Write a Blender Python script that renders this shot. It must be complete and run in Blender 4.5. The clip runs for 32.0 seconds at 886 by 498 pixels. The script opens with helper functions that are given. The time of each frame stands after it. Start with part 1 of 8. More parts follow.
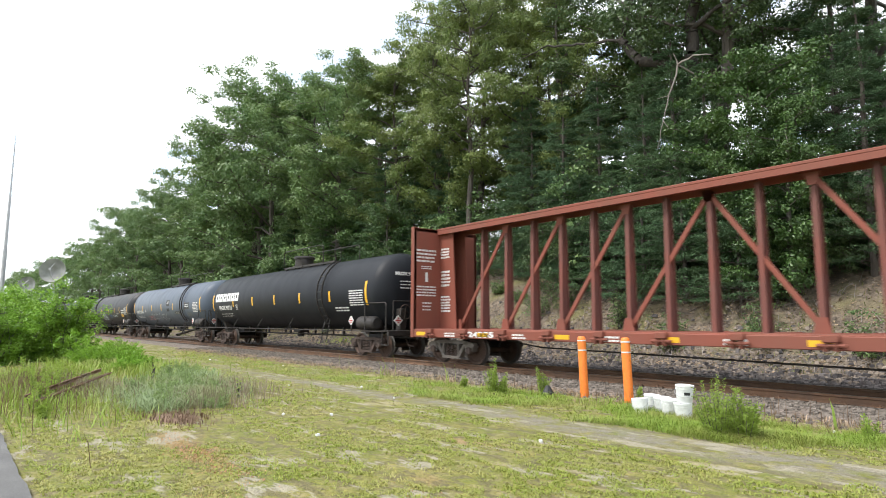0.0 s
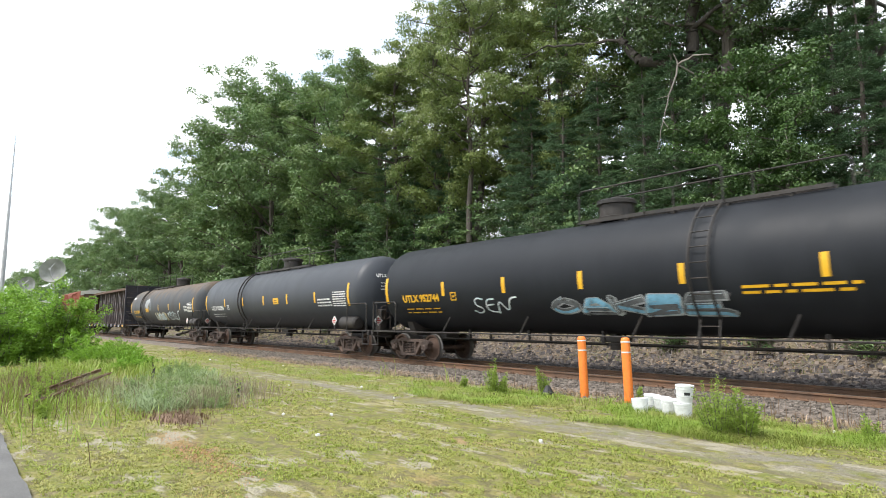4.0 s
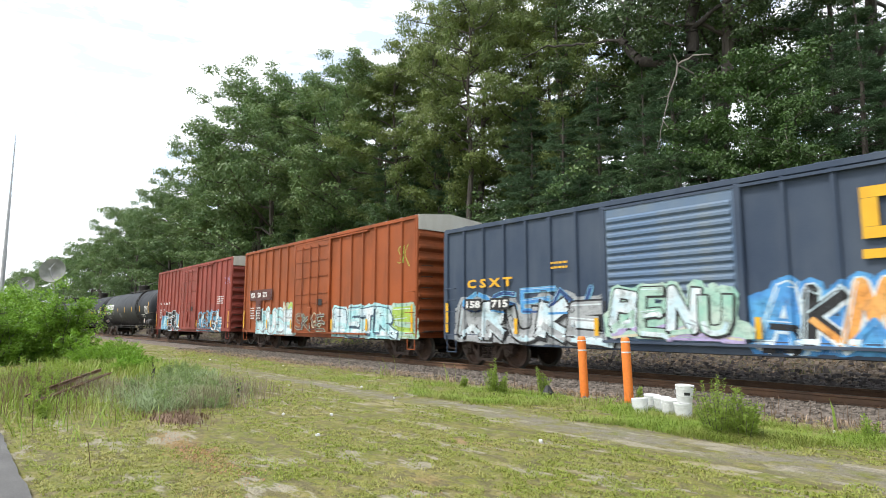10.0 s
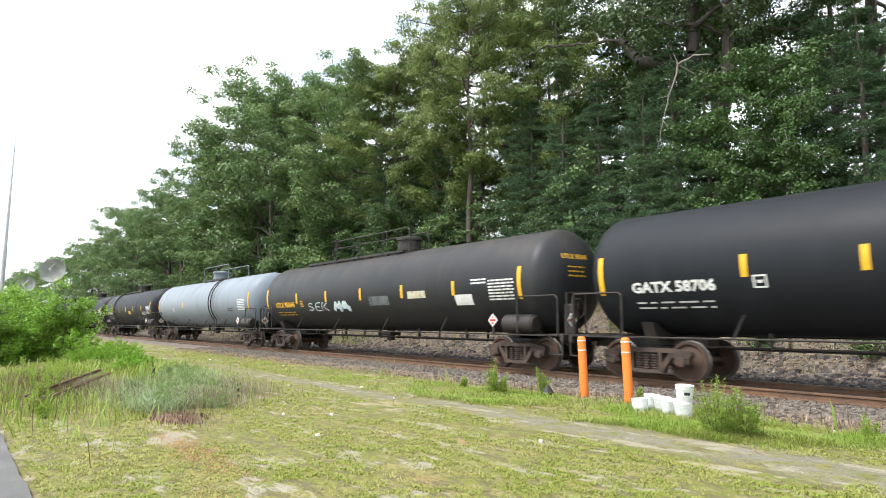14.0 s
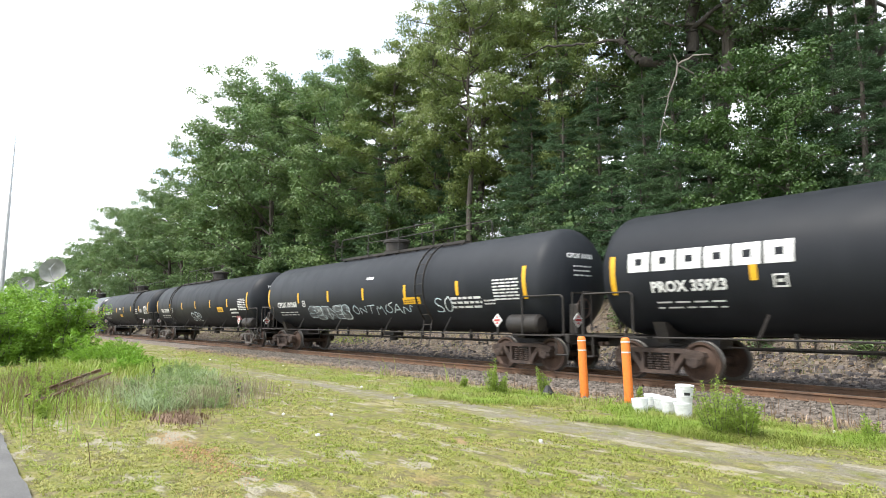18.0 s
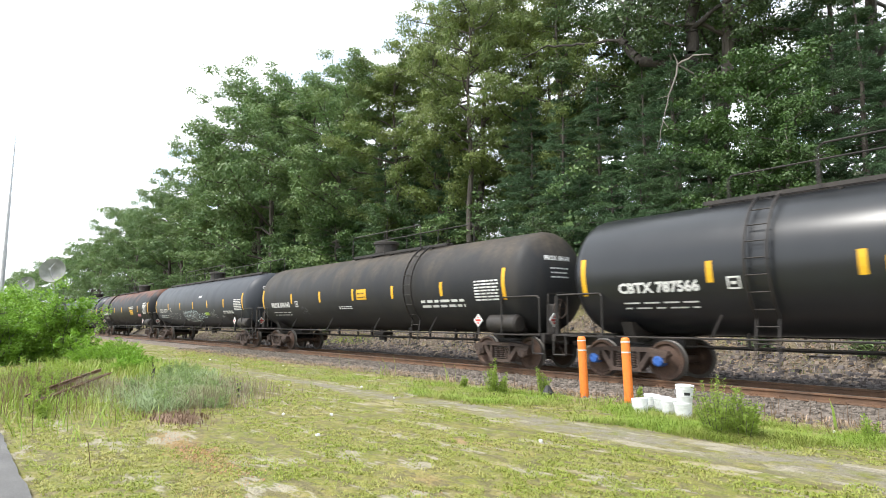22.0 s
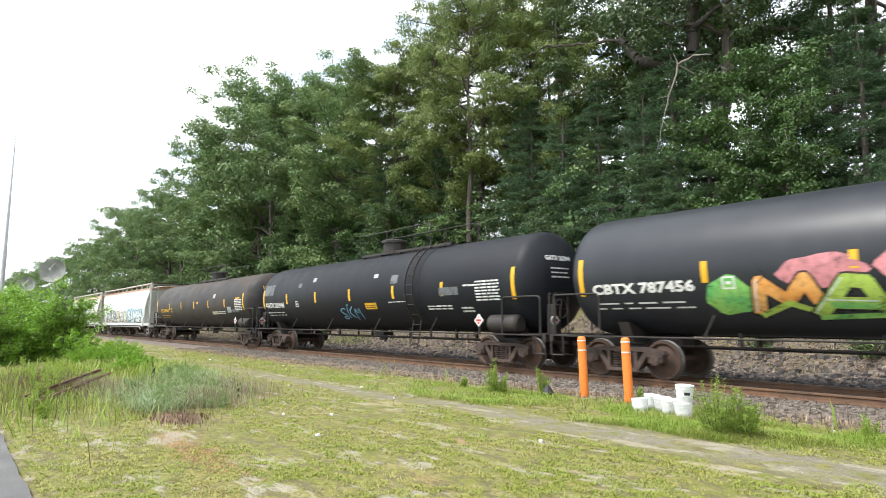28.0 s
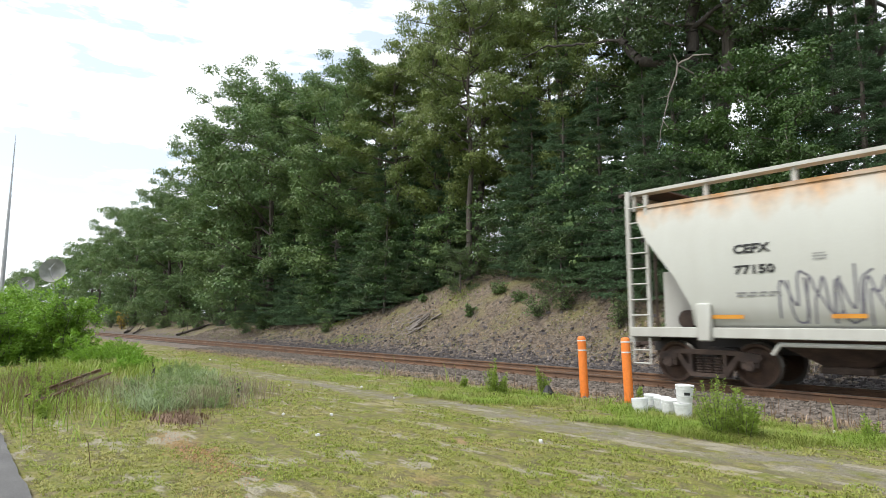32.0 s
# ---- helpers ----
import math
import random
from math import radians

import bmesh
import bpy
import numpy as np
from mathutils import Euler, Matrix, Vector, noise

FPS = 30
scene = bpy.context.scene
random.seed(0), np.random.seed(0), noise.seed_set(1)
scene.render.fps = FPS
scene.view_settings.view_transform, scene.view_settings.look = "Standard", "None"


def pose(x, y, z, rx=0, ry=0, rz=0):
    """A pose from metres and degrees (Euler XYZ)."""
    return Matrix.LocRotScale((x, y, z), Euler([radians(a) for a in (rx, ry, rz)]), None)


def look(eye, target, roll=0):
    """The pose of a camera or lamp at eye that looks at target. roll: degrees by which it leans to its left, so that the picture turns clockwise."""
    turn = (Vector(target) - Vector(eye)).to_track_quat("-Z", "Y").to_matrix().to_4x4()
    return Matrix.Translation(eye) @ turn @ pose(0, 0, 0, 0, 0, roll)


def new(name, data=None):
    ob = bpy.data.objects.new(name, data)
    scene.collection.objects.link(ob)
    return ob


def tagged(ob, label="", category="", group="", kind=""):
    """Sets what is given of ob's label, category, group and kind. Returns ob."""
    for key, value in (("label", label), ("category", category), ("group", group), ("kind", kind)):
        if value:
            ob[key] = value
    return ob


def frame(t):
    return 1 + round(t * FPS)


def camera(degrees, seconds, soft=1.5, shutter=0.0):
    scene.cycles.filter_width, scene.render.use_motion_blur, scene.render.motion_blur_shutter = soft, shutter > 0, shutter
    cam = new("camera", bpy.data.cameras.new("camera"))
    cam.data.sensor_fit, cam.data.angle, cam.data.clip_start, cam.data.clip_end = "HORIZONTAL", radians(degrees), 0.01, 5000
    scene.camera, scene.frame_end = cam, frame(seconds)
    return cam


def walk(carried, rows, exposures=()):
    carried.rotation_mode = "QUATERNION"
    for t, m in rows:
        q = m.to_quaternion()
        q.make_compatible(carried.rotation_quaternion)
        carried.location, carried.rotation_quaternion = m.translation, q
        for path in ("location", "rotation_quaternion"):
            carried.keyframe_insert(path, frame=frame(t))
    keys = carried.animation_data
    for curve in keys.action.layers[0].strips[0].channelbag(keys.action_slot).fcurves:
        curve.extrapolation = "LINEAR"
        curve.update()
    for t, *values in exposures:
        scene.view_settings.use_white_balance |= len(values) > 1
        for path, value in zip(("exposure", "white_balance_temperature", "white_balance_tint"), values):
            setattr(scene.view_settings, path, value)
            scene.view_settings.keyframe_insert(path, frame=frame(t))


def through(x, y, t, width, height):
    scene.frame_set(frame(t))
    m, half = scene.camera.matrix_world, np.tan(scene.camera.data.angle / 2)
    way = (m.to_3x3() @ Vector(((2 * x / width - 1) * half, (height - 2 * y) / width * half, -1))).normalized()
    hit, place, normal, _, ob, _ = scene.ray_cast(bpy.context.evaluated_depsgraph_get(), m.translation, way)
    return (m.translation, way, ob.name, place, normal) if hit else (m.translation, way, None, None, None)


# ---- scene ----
RAIL = 0.17            # rail head above the ground, metres
TRACK = 13.82          # the track's centre line runs along x at this y
EYE = Vector((0.0, 0.0, 1.51))
YAW, PITCH = radians(50.44), radians(7.01)
cam = camera(73.3, 32.0, soft=0.9, shutter=0.12)
AIM = EYE + Vector((-math.sin(YAW) * math.cos(PITCH), math.cos(YAW) * math.cos(PITCH), math.sin(PITCH)))
walk(cam, [(0.0, look(EYE, AIM, 0.1)), (32.0, look(EYE, AIM, 0.1))], exposures=[(0.0, 1.40), (3.0, 1.40), (5.0, 1.48), (6.0, 1.50), (7.0, 1.46), (8.0, 1.40), (9.0, 1.24), (10.0, 1.14), (11.0, 1.08), (12.0, 1.22), (13.0, 1.38), (14.0, 1.60), (17.0, 1.55), (19.0, 1.65), (22.0, 1.60), (25.0, 1.57), (28.0, 1.55), (29.0, 1.45), (30.0, 1.30), (31.0, 1.15), (32.0, 1.00)])

# ---- sky and sun: bright broken overcast, soft light from behind the camera ----
SUN_EL, SUN_AZ = radians(57), radians(197)
world = bpy.data.worlds.new("sky")
scene.world = world
world.use_nodes = True
wn, wl = world.node_tree.nodes, world.node_tree.links
bg = wn["Background"]
sky = wn.new("ShaderNodeTexSky")
sky.sky_type, sky.sun_disc, sky.sun_elevation, sky.sun_rotation = "NISHITA", False, SUN_EL, SUN_AZ
sky.air_density, sky.dust_density = 1.2, 2.0
wco = wn.new("ShaderNodeTexCoord")
wmap = wn.new("ShaderNodeMapping")
wmap.inputs["Scale"].default_value = (1.0, 1.0, 4.2)
wmap.inputs["Location"].default_value = (0.9, 0.55, 0.1)
cloud = wn.new("ShaderNodeTexNoise")
cloud.inputs["Scale"].default_value, cloud.inputs["Detail"].default_value, cloud.inputs["Roughness"].default_value = 4.2, 7.0, 0.6
cramp = wn.new("ShaderNodeValToRGB")
cramp.color_ramp.elements[0].position, cramp.color_ramp.elements[1].position = 0.41, 0.47
cramp.color_ramp.elements[0].color, cramp.color_ramp.elements[1].color = (0.40, 0.40, 0.40, 1), (1, 1, 1, 1)
gain = wn.new("ShaderNodeVectorMath")
gain.operation = "SCALE"
gain.inputs["Scale"].default_value = 0.15
wmix = wn.new("ShaderNodeMixRGB")
wmix.inputs["Color2"].default_value = (0.90, 0.95, 1.0, 1)
wl.new(wco.outputs["Generated"], wmap.inputs["Vector"])
wl.new(wmap.outputs["Vector"], cloud.inputs["Vector"])
wl.new(cloud.outputs["Fac"], cramp.inputs["Fac"])
wl.new(cramp.outputs["Color"], wmix.inputs["Fac"])
wl.new(sky.outputs["Color"], gain.inputs[0])
wl.new(gain.outputs["Vector"], wmix.inputs["Color1"])
wl.new(wmix.outputs["Color"], bg.inputs["Color"])
bg.inputs["Strength"].default_value = 0.78
sun = new("sun", bpy.data.lights.new("sun", "SUN"))
sun.data.energy, sun.data.angle, sun.data.color = 1.75, radians(14), (1.0, 0.965, 0.915)
sun.matrix_world = look(Vector((math.sin(SUN_AZ) * math.cos(SUN_EL), math.cos(SUN_AZ) * math.cos(SUN_EL), math.sin(SUN_EL))), (0, 0, 0))


# ---- materials ----
def nodes_of(name):
    m = bpy.data.materials.new(name)
    m.use_nodes = True
    n, l = m.node_tree.nodes, m.node_tree.links
    return m, n, l, n["Principled BSDF"]


def rgb(c):
    return (c[0], c[1], c[2], 1.0)


def noise_fac(n, l, vec, scale, detail=5.0, lo=0.35, hi=0.65, rough=0.55):
    t = n.new("ShaderNodeTexNoise")
    t.inputs["Scale"].default_value, t.inputs["Detail"].default_value, t.inputs["Roughness"].default_value = scale, detail, rough
    r = n.new("ShaderNodeMapRange")
    r.inputs["From Min"].default_value, r.inputs["From Max"].default_value = lo, hi
    l.new(vec, t.inputs["Vector"])
    l.new(t.outputs["Fac"], r.inputs["Value"])
    return r.outputs["Result"]


def mixed(n, l, fac, a, b):
    m = n.new("ShaderNodeMixRGB")
    for sock, v in (("Fac", fac), ("Color1", a), ("Color2", b)):
        if isinstance(v, (tuple, list)):
            m.inputs[sock].default_value = rgb(v)
        elif isinstance(v, (int, float)):
            m.inputs[sock].default_value = v
        else:
            l.new(v, m.inputs[sock])
    return m.outputs["Color"]


def calc(n, l, op, a, b=None, clamp=False):
    m = n.new("ShaderNodeMath")
    m.operation, m.use_clamp = op, clamp
    for i, v in enumerate((a, b)):
        if v is None:
            continue
        if isinstance(v, (int, float)):
            m.inputs[i].default_value = v
        else:
            l.new(v, m.inputs[i])
    return m.outputs["Value"]


def coords(n, l, stretch=(1, 1, 1), shuffle=False, place=False):
    """Object coordinates in metres, stretched; shuffle moves the pattern from object to object."""
    if place:
        src = n.new("ShaderNodeNewGeometry").outputs["Position"]
    else:
        src = n.new("ShaderNodeTexCoord").outputs["Object"]
    m = n.new("ShaderNodeMapping")
    m.inputs["Scale"].default_value = stretch
    l.new(src, m.inputs["Vector"])
    if shuffle:
        info = n.new("ShaderNodeObjectInfo")
        k = n.new("ShaderNodeVectorMath")
        k.operation = "SCALE"
        k.inputs["Scale"].default_value = 37.0
        cmb = n.new("ShaderNodeCombineXYZ")
        for s in ("X", "Y", "Z"):
            l.new(info.outputs["Random"], cmb.inputs[s])
        l.new(cmb.outputs["Vector"], k.inputs[0])
        l.new(k.outputs["Vector"], m.inputs["Location"])
    return m.outputs["Vector"]


def bumped(n, l, bsdf, fac, strength, dist):
    b = n.new("ShaderNodeBump")
    b.inputs["Strength"].default_value, b.inputs["Distance"].default_value = strength, dist
    l.new(fac, b.inputs["Height"])
    l.new(b.outputs["Normal"], bsdf.inputs["Normal"])


def surf(name, a, b, scale=2.0, fine=25.0, rough=0.7, metal=0.0, bump=0.25, dist=0.01, stretch=(1, 1, 1), shuffle=True, fleck=None, place=False, gloss=0.12):
    """A plain worn surface: two colours in patches, fine grain over them, flecks of a third."""
    m, n, l, p = nodes_of(name)
    v = coords(n, l, stretch, shuffle, place)
    col = mixed(n, l, noise_fac(n, l, v, scale), a, b)
    f2 = noise_fac(n, l, v, fine, 4.0, 0.25, 0.75)
    dark = tuple(x * 0.62 for x in a)
    col = mixed(n, l, calc(n, l, "MULTIPLY", f2, 0.55), col, dark)
    if fleck:
        col = mixed(n, l, noise_fac(n, l, v, fleck[1], 3.0, fleck[2], fleck[2] + 0.06), col, fleck[0])
    l.new(col, p.inputs["Base Color"])
    r = calc(n, l, "ADD", calc(n, l, "MULTIPLY", f2, gloss), rough - gloss / 2)
    l.new(r, p.inputs["Roughness"])
    p.inputs["Metallic"].default_value = metal
    if bump:
        bumped(n, l, p, f2, bump, dist)
    return m


def car_paint(name, col, dirt, amount=0.45, rough=0.5, low=None, top=None, top_z=(3.2, 3.9), streak=(0.5, 0.5, 0.12), ragged=1.5, sheen=0.2):
    """Weathered paint of a rail car: vertical streaks of dirt, dust low down, a stained band along the top."""
    m, n, l, p = nodes_of(name)
    v = coords(n, l, streak)
    w = coords(n, l, (1, 1, 1))
    s = noise_fac(n, l, v, 3.2, 6.0, 0.45, 0.75)
    c = mixed(n, l, calc(n, l, "MULTIPLY", s, amount), col, dirt)
    g = noise_fac(n, l, w, 0.55, 4.0, 0.35, 0.7)
    c = mixed(n, l, calc(n, l, "MULTIPLY", g, amount * 0.7), c, dirt)
    sep = n.new("ShaderNodeSeparateXYZ")
    l.new(w, sep.inputs["Vector"])
    if top:
        z = n.new("ShaderNodeMapRange")
        z.clamp = False
        z.inputs["From Min"].default_value, z.inputs["From Max"].default_value = top_z
        l.new(sep.outputs["Z"], z.inputs["Value"])
        k = calc(n, l, "ADD", z.outputs["Result"], calc(n, l, "MULTIPLY", calc(n, l, "SUBTRACT", noise_fac(n, l, coords(n, l, (0.6, 0.6, 0.25)), 2.2, 6.0, 0.2, 0.8), 0.5), ragged))
        k = calc(n, l, "MULTIPLY", calc(n, l, "MAXIMUM", k, 0.0), 0.9, True)
        c = mixed(n, l, k, c, mixed(n, l, noise_fac(n, l, w, 7.0), top, tuple(x * 0.6 for x in top)))
    f2 = noise_fac(n, l, w, 30.0, 4.0, 0.25, 0.75)
    c = mixed(n, l, calc(n, l, "MULTIPLY", f2, 0.22), c, dirt)
    if low:
        z = n.new("ShaderNodeMapRange")
        z.inputs["From Min"].default_value, z.inputs["From Max"].default_value = 1.9, 0.8
        l.new(sep.outputs["Z"], z.inputs["Value"])
        k = calc(n, l, "MULTIPLY", z.outputs["Result"], noise_fac(n, l, v, 5.0, 5.0, 0.3, 0.7))
        c = mixed(n, l, calc(n, l, "MULTIPLY", k, 0.75), c, low)
    l.new(c, p.inputs["Base Color"])
    l.new(calc(n, l, "ADD", calc(n, l, "MULTIPLY", s, 0.4 * amount * rough), rough - 0.05), p.inputs["Roughness"])
    p.inputs["Specular IOR Level"].default_value = sheen
    bumped(n, l, p, f2, 0.06, 0.004)
    return m


def ground_material():
    """Lawn, gravel path, ballast, cut bank and forest floor, each where it lies."""
    m, n, l, p = nodes_of("ground_cover")
    v = coords(n, l, (1, 1, 1), place=True)
    sep = n.new("ShaderNodeSeparateXYZ")
    l.new(v, sep.inputs["Vector"])
    X, Y = sep.outputs["X"], sep.outputs["Y"]
    big = noise_fac(n, l, v, 0.35, 5.0, 0.3, 0.7)
    mid = noise_fac(n, l, v, 1.7, 6.0, 0.35, 0.65)
    tiny = noise_fac(n, l, v, 14.0, 6.0, 0.3, 0.7)
    grain = noise_fac(n, l, v, 60.0, 3.0, 0.25, 0.75)
    lawn = mixed(n, l, mid, (0.160, 0.172, 0.024), (0.250, 0.212, 0.055))
    lawn = mixed(n, l, calc(n, l, "MULTIPLY", tiny, 0.75), lawn, (0.085, 0.105, 0.020))
    lawn = mixed(n, l, calc(n, l, "MULTIPLY", noise_fac(n, l, v, 5.0, 6.0, 0.52, 0.66), 0.6), lawn, (0.27, 0.22, 0.12))
    lawn = mixed(n, l, calc(n, l, "MULTIPLY", noise_fac(n, l, coords(n, l, (0.4, 1.0, 1.0), place=True), 0.7, 6.0, 0.60, 0.68), 0.7), lawn, (0.30, 0.185, 0.10))
    lawn = mixed(n, l, calc(n, l, "MULTIPLY", noise_fac(n, l, coords(n, l, (0.6, 1.0, 1.0), place=True), 6.5, 6.0, 0.50, 0.57, 0.6), 0.75), lawn, (0.115, 0.095, 0.045))
    dry = noise_fac(n, l, coords(n, l, (0.35, 1.0, 1.0), place=True), 1.3, 8.0, 0.575, 0.635, 0.68)
    lawn = mixed(n, l, calc(n, l, "MULTIPLY", dry, 0.8), lawn, (0.30, 0.26, 0.15))
    grit = mixed(n, l, grain, (0.112, 0.100, 0.083), (0.275, 0.246, 0.205))
    # the worn wheel path along the strip of weeds
    wob = calc(n, l, "MULTIPLY", calc(n, l, "SUBTRACT", noise_fac(n, l, v, 0.5, 3.0, 0.2, 0.8), 0.5), 0.7)
    path_y = calc(n, l, "ADD", 7.15, wob)
    off = calc(n, l, "ABSOLUTE", calc(n, l, "SUBTRACT", Y, path_y))
    pm = n.new("ShaderNodeMapRange")
    pm.inputs["From Min"].default_value, pm.inputs["From Max"].default_value = 0.55, 0.12
    # it widens where wheels turn off it
    wider = n.new("ShaderNodeMapRange")
    wider.inputs["From Min"].default_value, wider.inputs["From Max"].default_value = -10.0, -2.5
    wider.inputs["To Min"].default_value, wider.inputs["To Max"].default_value = 1.2, 0.64
    l.new(X, wider.inputs["Value"])
    l.new(calc(n, l, "MULTIPLY", off, wider.outputs["Result"]), pm.inputs["Value"])
    worn = calc(n, l, "MULTIPLY", pm.outputs["Result"], noise_fac(n, l, v, 2.6, 7.0, 0.38, 0.56, 0.66))
    fade = n.new("ShaderNodeMapRange")
    fade.inputs["From Min"].default_value, fade.inputs["From Max"].default_value = -26.0, -13.0
    l.new(X, fade.inputs["Value"])
    c = mixed(n, l, calc(n, l, "MULTIPLY", calc(n, l, "MULTIPLY", worn, 0.85), fade.outputs["Result"]), lawn, grit)
    # bare scuffed earth right of the path's near side
    bare = calc(n, l, "MULTIPLY", noise_fac(n, l, coords(n, l, (0.5, 1.3, 1), place=True), 2.0, 8.0, 0.55, 0.60, 0.68), 0.85)
    c = mixed(n, l, bare, c, mixed(n, l, grain, (0.23, 0.20, 0.14), (0.36, 0.33, 0.26)))
    # ballast round the track
    stone = mixed(n, l, noise_fac(n, l, v, 22.0, 3.0, 0.35, 0.65), (0.090, 0.078, 0.066), (0.275, 0.240, 0.205))
    stone = mixed(n, l, calc(n, l, "MULTIPLY", mid, 0.5), stone, (0.20, 0.15, 0.115))
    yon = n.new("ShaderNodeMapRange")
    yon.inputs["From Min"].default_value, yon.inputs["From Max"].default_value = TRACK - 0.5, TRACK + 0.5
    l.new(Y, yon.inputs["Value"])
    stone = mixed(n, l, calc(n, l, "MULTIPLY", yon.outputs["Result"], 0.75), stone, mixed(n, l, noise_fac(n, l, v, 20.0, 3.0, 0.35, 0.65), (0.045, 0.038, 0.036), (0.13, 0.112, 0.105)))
    edge = calc(n, l, "MULTIPLY", calc(n, l, "SUBTRACT", mid, 0.5), 0.5)
    near = n.new("ShaderNodeMapRange")
    near.inputs["From Min"].default_value, near.inputs["From Max"].default_value = TRACK - 2.75, TRACK - 2.35
    l.new(calc(n, l, "ADD", Y, edge), near.inputs["Value"])
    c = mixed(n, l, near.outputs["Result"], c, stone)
    # cut bank of pale brown shale, greener higher up
    bank = mixed(n, l, noise_fac(n, l, v, 5.0, 6.0, 0.3, 0.7), (0.074, 0.058, 0.043), (0.218, 0.172, 0.128))
    bank = mixed(n, l, calc(n, l, "MULTIPLY", noise_fac(n, l, v, 0.6, 5.0, 0.46, 0.64), 0.7), bank, (0.17, 0.16, 0.055))
    far = n.new("ShaderNodeMapRange")
    far.inputs["From Min"].default_value, far.inputs["From Max"].default_value = TRACK + 3.7, TRACK + 5.2
    l.new(calc(n, l, "ADD", Y, calc(n, l, "MULTIPLY", edge, 3.0)), far.inputs["Value"])
    c = mixed(n, l, far.outputs["Result"], c, bank)
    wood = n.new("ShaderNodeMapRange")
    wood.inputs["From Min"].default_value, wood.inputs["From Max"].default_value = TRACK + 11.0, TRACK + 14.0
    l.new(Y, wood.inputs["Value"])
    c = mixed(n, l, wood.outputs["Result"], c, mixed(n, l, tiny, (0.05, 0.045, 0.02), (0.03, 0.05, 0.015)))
    l.new(c, p.inputs["Base Color"])
    p.inputs["Roughness"].default_value = 0.95
    h = calc(n, l, "ADD", calc(n, l, "MULTIPLY", tiny, 0.7), calc(n, l, "MULTIPLY", noise_fac(n, l, v, 24.0, 3.0, 0.3, 0.7), 0.5))
    bumped(n, l, p, h, 0.8, 0.05)
    return m


def leaf_material(name, a, b, c, rough=0.44, through=0.24):
    """Foliage: every leaf its own green, lit through a little."""
    m, n, l, p = nodes_of(name)
    g = n.new("ShaderNodeNewGeometry")
    info = n.new("ShaderNodeObjectInfo")
    col = mixed(n, l, g.outputs["Random Per Island"], a, b)
    patch = noise_fac(n, l, coords(n, l, place=True), 0.55, 3.0, 0.35, 0.68)
    col = mixed(n, l, calc(n, l, "MULTIPLY", patch, 0.7), col, c)
    col = mixed(n, l, calc(n, l, "MULTIPLY", info.outputs["Random"], 0.35), col, tuple(x * 0.75 for x in a))
    l.new(col, p.inputs["Base Color"])
    p.inputs["Roughness"].default_value = rough
    t = n.new("ShaderNodeBsdfTranslucent")
    l.new(col, t.inputs["Color"])
    mx = n.new("ShaderNodeMixShader")
    mx.inputs["Fac"].default_value = through
    l.new(p.outputs["BSDF"], mx.inputs[1])
    l.new(t.outputs["BSDF"], mx.inputs[2])
    l.new(mx.outputs["Shader"], n["Material Output"].inputs["Surface"])
    return m


